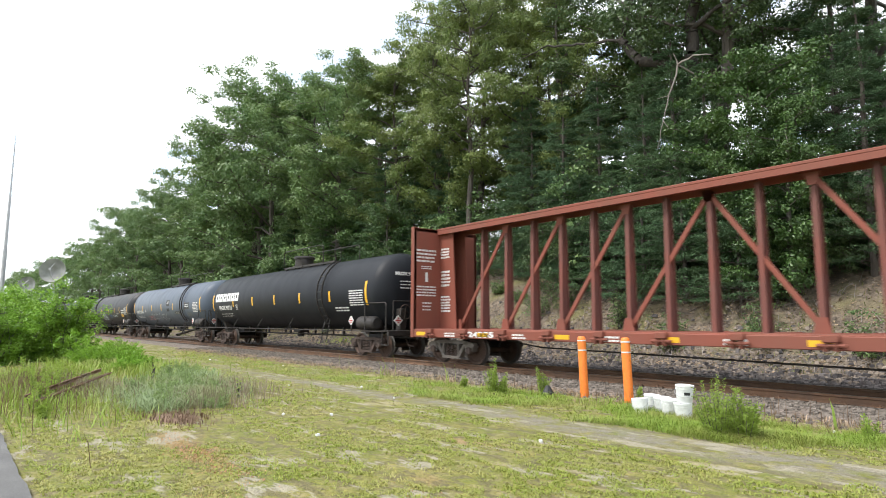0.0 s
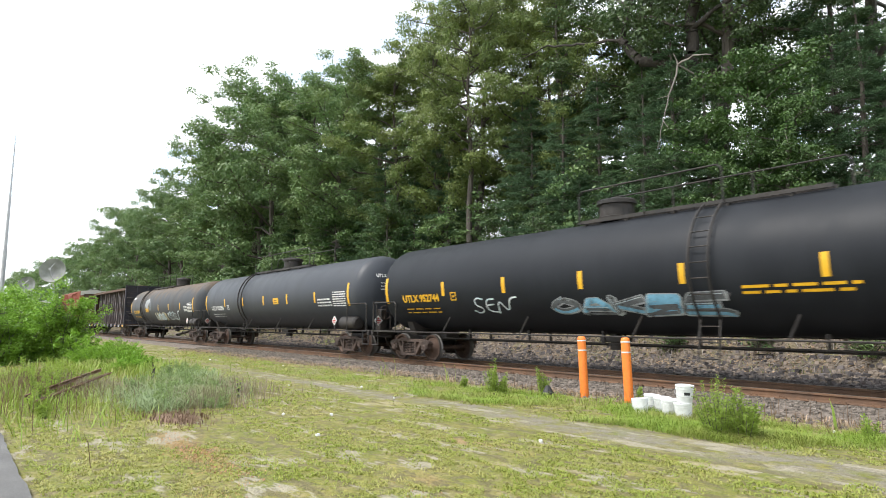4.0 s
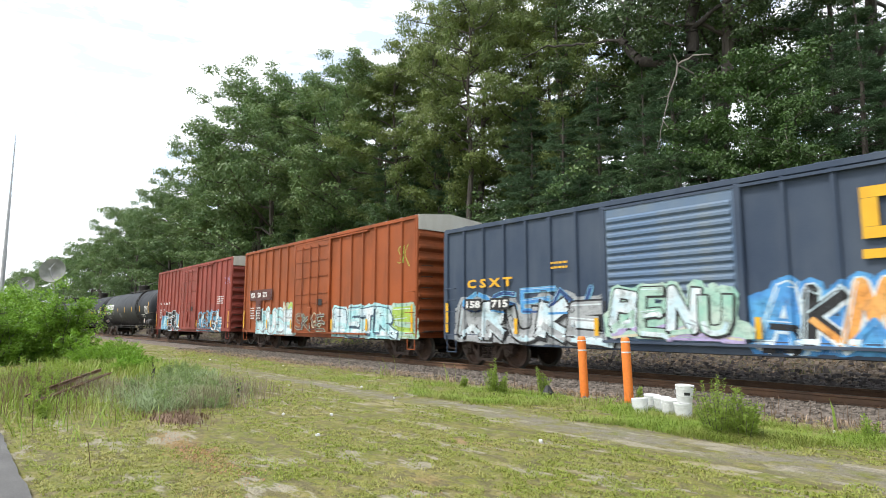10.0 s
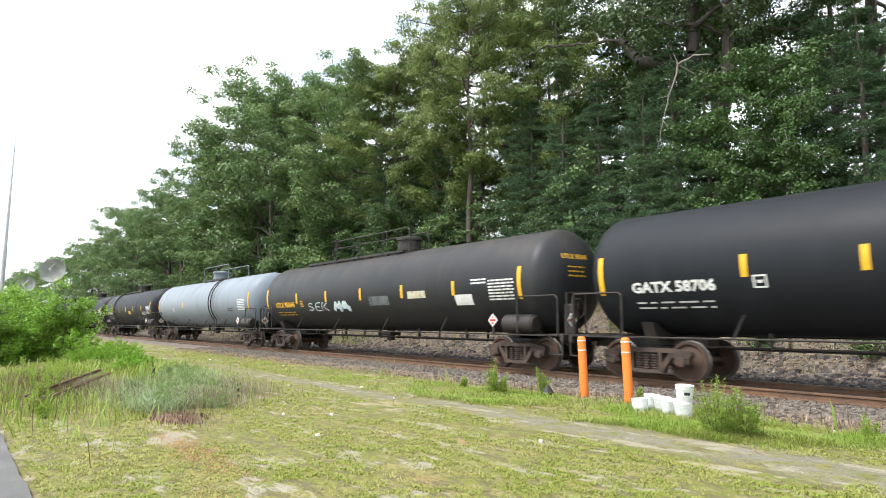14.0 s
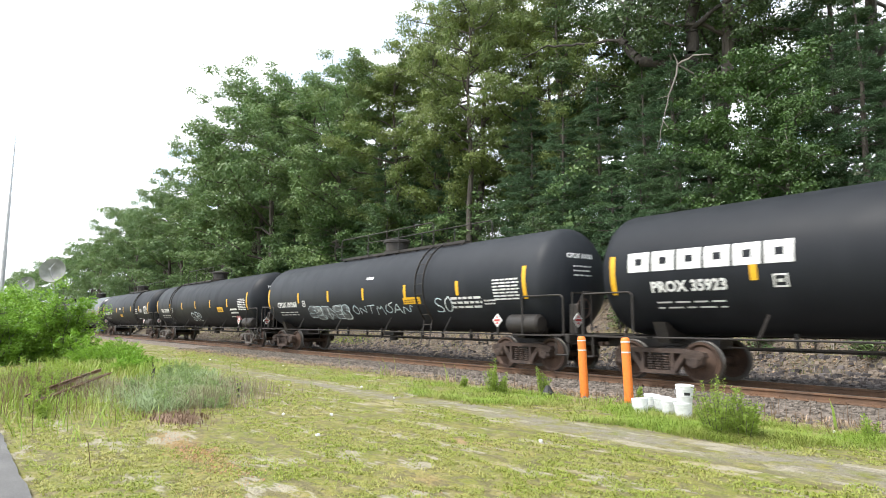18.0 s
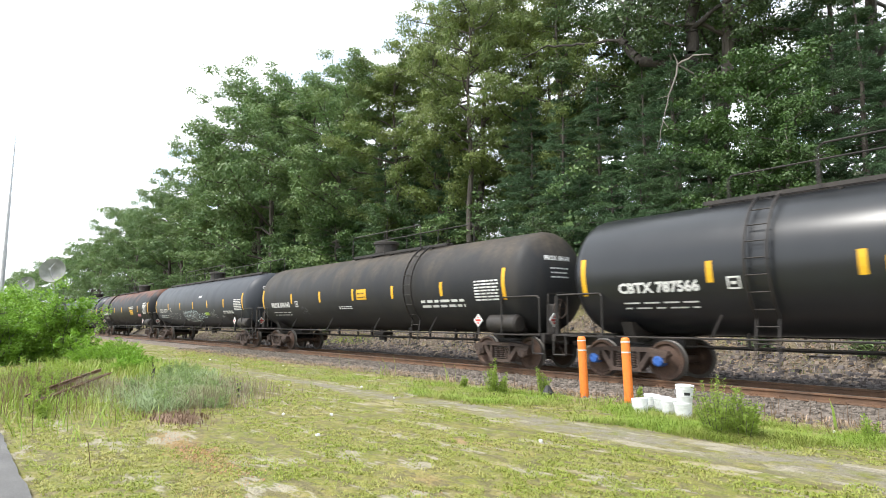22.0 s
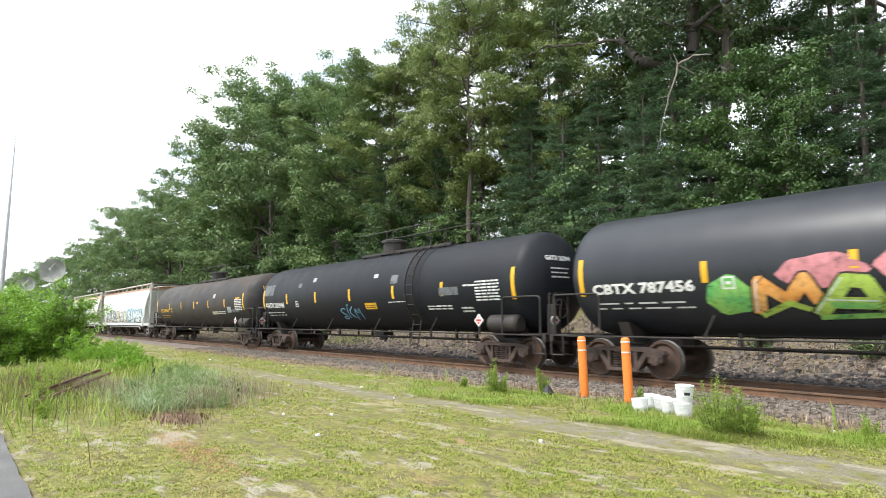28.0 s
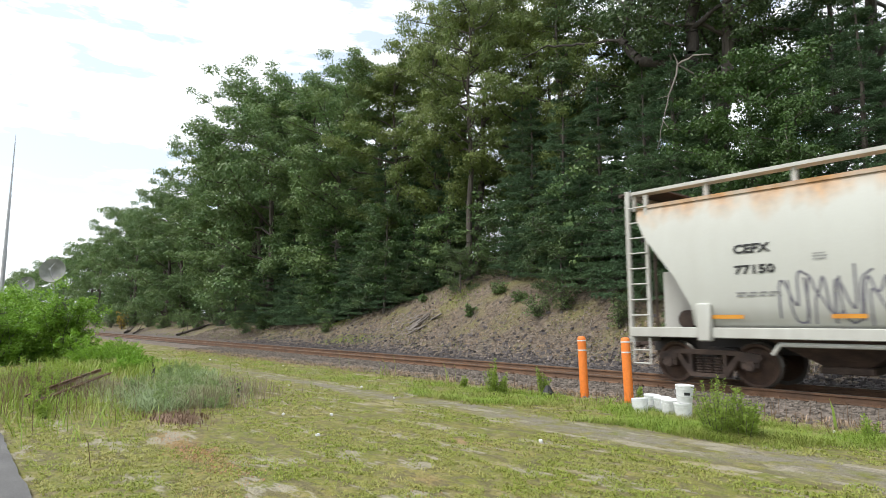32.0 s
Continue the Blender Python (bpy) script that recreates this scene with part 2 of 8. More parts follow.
# ---- mesh code ----
class Shape:
    """Vertices and faces gathered into one mesh."""

    def __init__(self):
        self.v, self.f = [], []

    def add(self, verts, faces):
        k = len(self.v)
        self.v.extend(verts)
        self.f.extend([tuple(i + k for i in f) for f in faces])
        return self

    def box(self, x0, x1, y0, y1, z0, z1, c=0.0):
        if c <= 0:
            vs = [(x, y, z) for z in (z0, z1) for y in (y0, y1) for x in (x0, x1)]
            return self.add(vs, [(0, 2, 3, 1), (4, 5, 7, 6), (0, 1, 5, 4), (2, 6, 7, 3), (0, 4, 6, 2), (1, 3, 7, 5)])
        c = min(c, (x1 - x0) * 0.4, (y1 - y0) * 0.4, (z1 - z0) * 0.4)
        vs, faces = [], []
        idx = {}
        for sx in (0, 1):
            for sy in (0, 1):
                for sz in (0, 1):
                    X, Y, Z = (x0, x1)[sx], (y0, y1)[sy], (z0, z1)[sz]
                    dx, dy, dz = (c, -c)[sx], (c, -c)[sy], (c, -c)[sz]
                    for ax, q in enumerate(((X, Y + dy, Z + dz), (X + dx, Y, Z + dz), (X + dx, Y + dy, Z))):
                        idx[sx, sy, sz, ax] = len(vs)
                        vs.append(q)
        for s in (0, 1):
            faces.append(tuple(idx[s, a, b, 0] for a, b in ((0, 0), (1, 0), (1, 1), (0, 1))))
            faces.append(tuple(idx[a, s, b, 1] for a, b in ((0, 0), (1, 0), (1, 1), (0, 1))))
            faces.append(tuple(idx[a, b, s, 2] for a, b in ((0, 0), (1, 0), (1, 1), (0, 1))))
            for t in (0, 1):
                faces.append((idx[0, s, t, 1], idx[1, s, t, 1], idx[1, s, t, 2], idx[0, s, t, 2]))
                faces.append((idx[s, 0, t, 0], idx[s, 1, t, 0], idx[s, 1, t, 2], idx[s, 0, t, 2]))
                faces.append((idx[s, t, 0, 0], idx[s, t, 1, 0], idx[s, t, 1, 1], idx[s, t, 0, 1]))
                for u in (0, 1):
                    faces.append((idx[s, t, u, 0], idx[s, t, u, 1], idx[s, t, u, 2]))
        return self.add(vs, list(dict.fromkeys(faces)))

    def ring(self, centre, axis, r, n, phase=0.0):
        a = Vector(axis).normalized()
        u = a.orthogonal().normalized()
        w = a.cross(u)
        c = Vector(centre)
        k = len(self.v)
        for i in range(n):
            t = 2 * math.pi * i / n + phase
            self.v.append(tuple(c + (u * math.cos(t) + w * math.sin(t)) * r))
        return k

    def cyl(self, p, q, r, n=10, r2=None, cap=True):
        ax = Vector(q) - Vector(p)
        a, b = self.ring(p, ax, r, n), self.ring(q, ax, r if r2 is None else r2, n)
        for i in range(n):
            j = (i + 1) % n
            self.f.append((a + i, a + j, b + j, b + i))
        if cap:
            self.f.append(tuple(a + i for i in reversed(range(n))))
            self.f.append(tuple(b + i for i in range(n)))
        return self

    def tube(self, pts, r, n=6):
        for p, q in zip(pts, pts[1:]):
            self.cyl(p, q, r, n)
        return self

    def lathe(self, profile, centre, axis="x", n=32):
        """profile: (along, radius) pairs; turned about the axis through centre."""
        rings = []
        for a, r in profile:
            k = len(self.v)
            for i in range(n):
                t = 2 * math.pi * i / n
                c, s = r * math.cos(t), r * math.sin(t)
                o = {"x": (a, c, s), "y": (c, a, s), "z": (c, s, a)}[axis]
                self.v.append((centre[0] + o[0], centre[1] + o[1], centre[2] + o[2]))
            rings.append(k)
        for a, b in zip(rings, rings[1:]):
            for i in range(n):
                j = (i + 1) % n
                self.f.append((a + i, a + j, b + j, b + i))
        if profile[0][1] > 0.001:
            self.f.append(tuple(rings[0] + i for i in range(n)))
        if profile[-1][1] > 0.001:
            self.f.append(tuple(rings[-1] + i for i in range(n)))
        return self

    def prism(self, poly, axis, a, b):
        """poly: 2D outline in the two other axes in order; pushed from a to b along axis."""
        def at(p, s):
            return {"x": (s, p[0], p[1]), "y": (p[0], s, p[1]), "z": (p[0], p[1], s)}[axis]
        n = len(poly)
        k = len(self.v)
        self.v.extend([at(p, a) for p in poly] + [at(p, b) for p in poly])
        self.f.append(tuple(k + i for i in range(n)))
        self.f.append(tuple(k + n + i for i in reversed(range(n))))
        for i in range(n):
            j = (i + 1) % n
            self.f.append((k + i, k + j, k + n + j, k + n + i))
        return self

    def bar(self, p, q, w, h):
        """A square-edged bar from p to q, w wide and h high."""
        p, q = Vector(p), Vector(q)
        d = (q - p).normalized()
        up = Vector((0, 0, 1)) if abs(d.z) < 0.95 else Vector((0, 1, 0))
        s = d.cross(up).normalized() * (w / 2)
        u = s.cross(d).normalized() * (h / 2)
        vs = [tuple(e + a * s + b * u) for e in (p, q) for a, b in ((-1, -1), (1, -1), (1, 1), (-1, 1))]
        return self.add(vs, [(0, 1, 2, 3), (7, 6, 5, 4), (0, 4, 5, 1), (1, 5, 6, 2), (2, 6, 7, 3), (3, 7, 4, 0)])

    def mesh(self, name, mat, smooth=True):
        me = bpy.data.meshes.new(name)
        me.from_pydata(self.v, [], self.f)
        bm = bmesh.new()
        bm.from_mesh(me)
        bmesh.ops.recalc_face_normals(bm, faces=bm.faces)
        bm.to_mesh(me)
        bm.free()
        if mat:
            me.materials.append(mat)
        if smooth:
            me.shade_smooth()
            me.set_sharp_from_angle(angle=radians(38))
        return me


KEPT = {}


def part(name, shape, mat, parent=None, label="", at=None, key=None, smooth=True):
    """One mesh object; alike parts share their mesh under a key. shape may be a function that returns the Shape."""
    k = (key, mat.name) if key else None
    if k and k in KEPT:
        me = KEPT[k]
    else:
        me = (shape() if callable(shape) else shape).mesh(name, mat, smooth)
        if k:
            KEPT[k] = me
    ob = new(name, me)
    if parent:
        ob.parent = parent
    if at is not None:
        ob.matrix_basis = at
    if label:
        ob["label"] = label
    return ob


def thing(name, label, category, group="", at=None, kind=""):
    e = tagged(new(name), label, category, group, kind)
    e.empty_display_size = 0.2
    if at is not None:
        e.matrix_basis = at
    return e


def solo(name, shape, mat, label, category, group="", kind="", at=None, smooth=True):
    return tagged(part(name, shape, mat, None, "", at, None, smooth), label, category, group, kind)


M = {
    "steel": surf("dark_steel", (0.022, 0.02, 0.019), (0.045, 0.036, 0.03), 2.0, 30, 0.6, 0.2, 0.2, 0.004),
    "truck": surf("rusty_cast_steel", (0.042, 0.029, 0.024), (0.105, 0.070, 0.053), 3.0, 25, 0.8, 0.1, 0.4, 0.006),
    "truck_grey": surf("dusty_cast_steel", (0.16, 0.145, 0.13), (0.10, 0.08, 0.065), 3.0, 25, 0.8, 0.1, 0.4, 0.006),
    "wheel": surf("wheel_steel", (0.070, 0.044, 0.033), (0.125, 0.076, 0.053), 4.0, 30, 0.65, 0.4, 0.2, 0.004),
    "tread": surf("worn_tread", (0.17, 0.16, 0.15), (0.12, 0.105, 0.09), 4.0, 40, 0.42, 0.6, 0.1, 0.002),
    "white": surf("stencil_white", (0.74, 0.74, 0.72), (0.62, 0.62, 0.60), 3.0, 40, 0.6, 0, 0.0),
    "yellow": surf("reflective_yellow", (0.75, 0.42, 0.015), (0.68, 0.36, 0.01), 3.0, 40, 0.5, 0, 0.0),
    "orange_mark": surf("reflective_amber", (0.62, 0.27, 0.02), (0.5, 0.2, 0.02), 3.0, 40, 0.5, 0, 0.0),
    "red": surf("placard_red", (0.5, 0.045, 0.035), (0.42, 0.035, 0.03), 3.0, 40, 0.5, 0, 0.0),
    "ink": surf("black_ink", (0.012, 0.012, 0.013), (0.02, 0.02, 0.02), 3.0, 40, 0.6, 0, 0.0),
    "grey_ink": surf("faded_ink", (0.20, 0.20, 0.20), (0.27, 0.27, 0.26), 3.0, 40, 0.6, 0, 0.0),
    "rail": surf("rusty_rail", (0.190, 0.104, 0.058), (0.102, 0.064, 0.044), 2.0, 30, 0.8, 0.1, 0.3, 0.004),
    "railhead": surf("polished_railhead", (0.22, 0.19, 0.17), (0.15, 0.12, 0.10), 1.0, 30, 0.38, 0.8, 0.1, 0.002),
    "tie": surf("creosoted_wood", (0.035, 0.028, 0.022), (0.075, 0.062, 0.05), 3.0, 20, 0.9, 0, 0.5, 0.01, (1, 6, 6)),
}
# ---- ground: one sheet to the horizon, flat on the near side, a cut bank and wooded hill beyond the track ----
CREST = ((-2000, 1.2), (-110, 1.3), (-60, 1.6), (-45, 1.7), (-36, 2.4), (-30, 3.3), (-25, 4.1), (-20, 3.9), (-14, 3.3), (-8, 3.3), (20, 3.4), (2000, 3.0))


def crest(x):
    return float(np.interp(x, [a for a, b in CREST], [b for a, b in CREST]))


def ramp(v, a, b):
    t = min(1.0, max(0.0, (v - a) / (b - a)))
    return t * t * (3 - 2 * t)


def height(x, y):
    d = y - TRACK
    z = 0.035 * noise.noise((x * 0.35, y * 0.35, 3.1)) * ramp(abs(d), 3.2, 4.5)
    if abs(d) < 3.4:
        z = -0.03 + 0.03 * ramp(abs(d), 3.0, 3.4)
    if d > 3.0:
        h = crest(x)
        z += h * ramp(d, 3.0, 9.5) + 0.34 * min(max(d - 9.5, 0), 30) * (1 if x > -45 else max(.25, 1 + (x + 45) / 40))
        z += (0.20 * noise.noise((x * 0.5, y * 0.5, 7.7)) + 0.07 * noise.noise((x * 1.7, y * 1.7, 1.3))) * ramp(d, 3.2, 5.0)
    return z


def spaced(stops):
    out = []
    for (a, s), (b, _) in zip(stops, stops[1:]):
        k = max(1, int(round((b - a) / s)))
        out += [a + (b - a) * i / k for i in range(k)]
    return out + [stops[-1][0]]


gx = spaced([(-3000, 500), (-500, 40), (-140, 4), (-60, 0.8), (-32, 0.35), (8, 1.0), (40, 10), (200, 100), (800, 700), (3000, 1)])
gy = spaced([(-3000, 600), (-600, 100), (-60, 6), (-4, 0.5), (TRACK - 3.6, 0.2), (TRACK - 3.0, 1.0), (TRACK + 3.0, 0.3), (TRACK + 10, 1.0), (TRACK + 20, 8), (TRACK + 80, 60), (700, 500), (3000, 1)])
gs = Shape()
for yy in gy:
    for xx in gx:
        gs.v.append((xx, yy, height(xx, yy)))
nx = len(gx)
for j in range(len(gy) - 1):
    for i in range(nx - 1):
        a = j * nx + i
        gs.f.append((a, a + 1, a + 1 + nx, a + nx))
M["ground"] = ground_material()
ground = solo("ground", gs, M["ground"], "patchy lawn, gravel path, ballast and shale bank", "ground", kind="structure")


# ---- ballast, sleepers and rails ----
def bed():
    s = Shape()
    prof = [(-3.3, -.05), (-2.55, .0), (-1.55, -.015 + .02), (-1.0, .0), (1.0, .0), (1.55, .005), (2.6, .0), (3.3, -.05), (3.3, -.2), (-3.3, -.2)]
    s.prism([(TRACK + a, b) for a, b in prof], "x", -420, 700)
    return s


def bed_material():
    m, n, l, p = nodes_of("ballast_stone")
    v = coords(n, l, place=True)
    vo = n.new("ShaderNodeTexVoronoi")
    vo.inputs["Scale"].default_value = 17.0
    l.new(v, vo.inputs["Vector"])
    sp = n.new("ShaderNodeSeparateColor")
    l.new(vo.outputs["Color"], sp.inputs["Color"])
    c = mixed(n, l, sp.outputs["Red"], (0.060, 0.051, 0.043), (0.225, 0.192, 0.165))
    c = mixed(n, l, calc(n, l, "MULTIPLY", noise_fac(n, l, v, 0.9, 5.0, 0.35, 0.7), 0.55), c, (0.21, 0.145, 0.105))
    s = n.new("ShaderNodeSeparateXYZ")
    l.new(v, s.inputs["Vector"])
    oil = n.new("ShaderNodeMapRange")
    oil.inputs["From Min"].default_value, oil.inputs["From Max"].default_value = 0.95, 0.55
    l.new(calc(n, l, "ABSOLUTE", calc(n, l, "SUBTRACT", s.outputs["Y"], TRACK)), oil.inputs["Value"])
    c = mixed(n, l, calc(n, l, "MULTIPLY", oil.outputs["Result"], 0.85), c, (0.022, 0.019, 0.018))
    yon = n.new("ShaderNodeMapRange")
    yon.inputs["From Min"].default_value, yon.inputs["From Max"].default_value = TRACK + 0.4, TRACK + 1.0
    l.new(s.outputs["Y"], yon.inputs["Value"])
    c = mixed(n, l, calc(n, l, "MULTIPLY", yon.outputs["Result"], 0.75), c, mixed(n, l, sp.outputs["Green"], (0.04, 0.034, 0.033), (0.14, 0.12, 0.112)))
    l.new(c, p.inputs["Base Color"])
    p.inputs["Roughness"].default_value = 0.92
    bumped(n, l, p, vo.outputs["Distance"], 1.0, 0.05)
    return m


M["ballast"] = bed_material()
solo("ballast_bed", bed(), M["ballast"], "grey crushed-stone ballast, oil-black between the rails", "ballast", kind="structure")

RAIL_PROFILE = [(-.07, 0), (.07, 0), (.07, .012), (.012, .035), (.009, .115), (.036, .130), (.036, .160), (.028, .170), (-.028, .170), (-.036, .160), (-.036, .130), (-.009, .115), (-.012, .035), (-.07, .012)]
track = thing("railway_track", "rusty single railway track on timber sleepers", "railway track", kind="structure")
for k in (-1, 1):
    r = part("rail", Shape().prism([(TRACK + k * .755 + a, b) for a, b in RAIL_PROFILE], "x", -420, 700), M["rail"], track, "brown rusted steel rail")
    part("running_surface", Shape().box(-420, 700, TRACK + k * .755 - .027, TRACK + k * .755 + .027, .168, .1735), M["railhead"], r, "worn bright rail top")
tie_rnd = random.Random(5)
for i in range(190):
    x = -92 + i * .53
    part("sleeper", lambda: Shape().box(-.115, .115, -1.30, 1.30, -.12, .012, .012), M["tie"], track, "", pose(x, TRACK + tie_rnd.uniform(-.03, .03), tie_rnd.uniform(-.012, .006), 0, 0, tie_rnd.uniform(-.6, .6)), "sleeper")
plates = Shape()
for i in range(110):
    x = -48 + i * .53
    for k in (-1, 1):
        y = TRACK + k * .755
        plates.box(x - .09, x + .09, y - .17, y + .17, .010, .022)
        for a, b in ((-.05, -.10), (.05, .10), (-.05, .10), (.05, -.10)):
            plates.box(x + a - .015, x + a + .015, y + b - .015, y + b + .015, .022, .05)
part("tie_plates", plates, M["rail"], track, "spiked steel tie plates", None, None, False)["kind"] = "stuff"
for x in (-36.5, -24.0, -31.0):
    part("joint_bar", Shape().box(x - .45, x + .45, TRACK - .755 - .03, TRACK - .755 - .012, .04, .11), M["rail"], track)


def stones(name, count, x0, x1, spots, seed, size, label, mat="stone"):
    """Loose broken stones, each a small lumpy block."""
    rnd = random.Random(seed)
    vs, fs = [], []
    base = [(-1, -1, -.7), (1, -1, -.7), (1, 1, -.7), (-1, 1, -.7), (-.7, -.8, .6), (.8, -.6, .7), (.6, .8, .5), (-.8, .6, .7)]
    faces = [(0, 3, 2, 1), (4, 5, 6, 7), (0, 1, 5, 4), (1, 2, 6, 5), (2, 3, 7, 6), (3, 0, 4, 7)]
    for _ in range(count):
        x = x0 + (x1 - x0) * rnd.random()
        y = spots(rnd)
        s = size * rnd.uniform(.5, 1.3)
        a = rnd.uniform(0, 6.28)
        c, sn = math.cos(a), math.sin(a)
        z = max(height(x, y), 0.0 if abs(y - TRACK) < 2.6 else -1) + s * .25
        k = len(vs)
        for bx, by, bz in base:
            bx, by, bz = bx * s * rnd.uniform(.6, 1.1), by * s * rnd.uniform(.5, 1.0), bz * s * rnd.uniform(.5, 1.0)
            vs.append((x + bx * c - by * sn, y + bx * sn + by * c, z + bz))
        fs += [tuple(i + k for i in f) for f in faces]
    me = bpy.data.meshes.new(name)
    me.from_pydata(vs, [], fs)
    me.materials.append(M[mat])
    return tagged(new(name, me), label, "stones", kind="stuff")


def island_stone(name, lo, hi):
    m, n, l, p = nodes_of(name)
    g = n.new("ShaderNodeNewGeometry")
    c = mixed(n, l, g.outputs["Random Per Island"], lo, hi)
    c = mixed(n, l, calc(n, l, "MULTIPLY", noise_fac(n, l, coords(n, l, place=True), 0.8, 4.0, 0.4, 0.7), 0.5), c, tuple(0.4 * x + 0.6 * y for x, y in zip(lo, hi)))
    l.new(c, p.inputs["Base Color"])
    p.inputs["Roughness"].default_value = 0.9
    return m


M["stone"] = island_stone("broken_stone", (0.060, 0.050, 0.041), (0.225, 0.190, 0.160))
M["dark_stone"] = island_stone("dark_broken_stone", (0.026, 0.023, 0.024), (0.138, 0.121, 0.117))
M["shale"] = island_stone("broken_shale", (0.080, 0.062, 0.049), (0.29, 0.240, 0.195))
stones("ballast_stones", 11000, -36, 1.5, lambda r: TRACK - 1.0 - min(2.6, abs(r.gauss(0, 1.0)) * 1.3) - r.uniform(0, .3), 3, .045, "loose grey crushed stone beside the track")
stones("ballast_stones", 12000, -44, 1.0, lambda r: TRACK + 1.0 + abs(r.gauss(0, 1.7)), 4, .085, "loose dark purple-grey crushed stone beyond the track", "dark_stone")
stones("bank_stones", 9000, -60, 1, lambda r: TRACK + 3.3 + abs(r.gauss(0, 1.9)), 6, .060, "broken shale scattered on the bank", "shale")
# ---- the freight train: every car stands on the rails, its origin at its middle on the rail head ----
CARS = []                 # (car, place along the train)
TANK_R, TANK_Z, TANK_H = 1.51, 2.55, 8.75


def on_tank(off):
    return lambda u, w: (u, -(TANK_R + off) * math.cos((w - TANK_Z) / TANK_R), TANK_Z + (TANK_R + off) * math.sin((w - TANK_Z) / TANK_R))


def on_side(half):
    return lambda off: (lambda u, w: (u, -(half + off), w))


def on_head(off):
    """The dished end that faces the train's front."""
    return lambda u, w: (TANK_H + .74 * math.sqrt(max(0.0, 1 - (u * u + (w - TANK_Z) ** 2) / TANK_R ** 2)) + off, u, w)


def decal(name, polys, surface, off, mat, parent, label="", step=0.09, cuts=()):
    """Flat outlines (u, w) laid on a car's near side; tall ones are cut to follow its curve."""
    bm = bmesh.new()
    lift, more = 0.0, min(0.00035, 0.0010 / len(polys))
    for poly in polys:
        vs = [bm.verts.new((p[0], 0.0, p[1])) for p in poly]
        bm.faces.new(vs)
        for v in vs:
            v.co.y = lift
        lift += more
    lo = min(p[1] for q in polys for p in q)
    hi = max(p[1] for q in polys for p in q)
    k = max(1, int((hi - lo) / step))
    for i in range(1, k):
        bmesh.ops.bisect_plane(bm, geom=bm.verts[:] + bm.edges[:] + bm.faces[:], plane_co=(0, 0, lo + (hi - lo) * i / k), plane_no=(0, 0, 1))
    left = min(p[0] for q in polys for p in q)
    right = max(p[0] for q in polys for p in q)
    for c in cuts:
        if left < c < right:
            bmesh.ops.bisect_plane(bm, geom=bm.verts[:] + bm.edges[:] + bm.faces[:], plane_co=(c, 0, 0), plane_no=(1, 0, 0))
    for v in bm.verts:
        v.co = surface(off + v.co.y)(v.co.x, v.co.z)
    me = bpy.data.meshes.new(name)
    bm.to_mesh(me)
    bm.free()
    me.materials.append(mat)
    ob = new(name, me)
    ob.parent = parent
    if label:
        ob["label"] = label
    if len(polys) > 1:
        ob["kind"] = "stuff"
    return ob


def rect(u0, u1, w0, w1):
    return [(u0, w0), (u1, w0), (u1, w1), (u0, w1)]


GLYPHS = {}


def glyph_polys(text, u0, w0, width, height):
    """The built-in font's outlines as polygons, fitted into a box."""
    if text not in GLYPHS:
        cu = bpy.data.curves.new("lettering", "FONT")
        cu.body, cu.size, cu.offset, cu.resolution_u = text, 1.0, 0.04, 2
        ob = bpy.data.objects.new("lettering", cu)
        scene.collection.objects.link(ob)
        me = ob.to_mesh()
        pts = [(v.co.x, v.co.y) for v in me.vertices]
        GLYPHS[text] = (pts, [tuple(p.vertices) for p in me.polygons])
        ob.to_mesh_clear()
        bpy.data.objects.remove(ob)
        bpy.data.curves.remove(cu)
    pts, polys = GLYPHS[text]
    xs, ys = [p[0] for p in pts], [p[1] for p in pts]
    sx, sy = width / (max(xs) - min(xs)), height / (max(ys) - min(ys))
    q = [(u0 + (p[0] - min(xs)) * sx, w0 + (p[1] - min(ys)) * sy) for p in pts]
    return [[q[i] for i in f] for f in polys]


def lettering(text, u0, w0, width, height, surface, mat, parent, off=0.006, label=""):
    bm = bmesh.new()
    for poly in glyph_polys(text, u0, w0, width, height):
        bm.faces.new([bm.verts.new((p[0], 0, p[1])) for p in poly])
    bmesh.ops.remove_doubles(bm, verts=bm.verts[:], dist=1e-5)
    k = max(1, int(height / 0.12))
    for i in range(1, k):
        bmesh.ops.bisect_plane(bm, geom=bm.verts[:] + bm.edges[:] + bm.faces[:], plane_co=(0, 0, w0 + height * i / k), plane_no=(0, 0, 1))
    for v in bm.verts:
        v.co = surface(off)(v.co.x, v.co.z)
    me = bpy.data.meshes.new("lettering")
    bm.to_mesh(me)
    bm.free()
    me.materials.append(mat)
    ob = new("lettering", me)
    ob.parent = parent
    if label:
        ob["label"] = label
    return ob


def bars(rows, u0, u1, w0, w1, fill=0.62, rnd=None, gap=0.022):
    """Rows of small unreadable print as plain bars."""
    out = []
    rnd = rnd or random.Random(int(u0 * 100 + w0 * 1000) & 0xFFFF)
    h = (w1 - w0) / rows
    for i in range(rows):
        u = u0
        while u < u1 - 0.05:
            e = min(u1, u + rnd.uniform(0.08, 0.26) * (u1 - u0))
            out.append(rect(u, e, w0 + i * h, w0 + i * h + h * fill))
            u = e + max(0.025, gap * (u1 - u0))
    return out


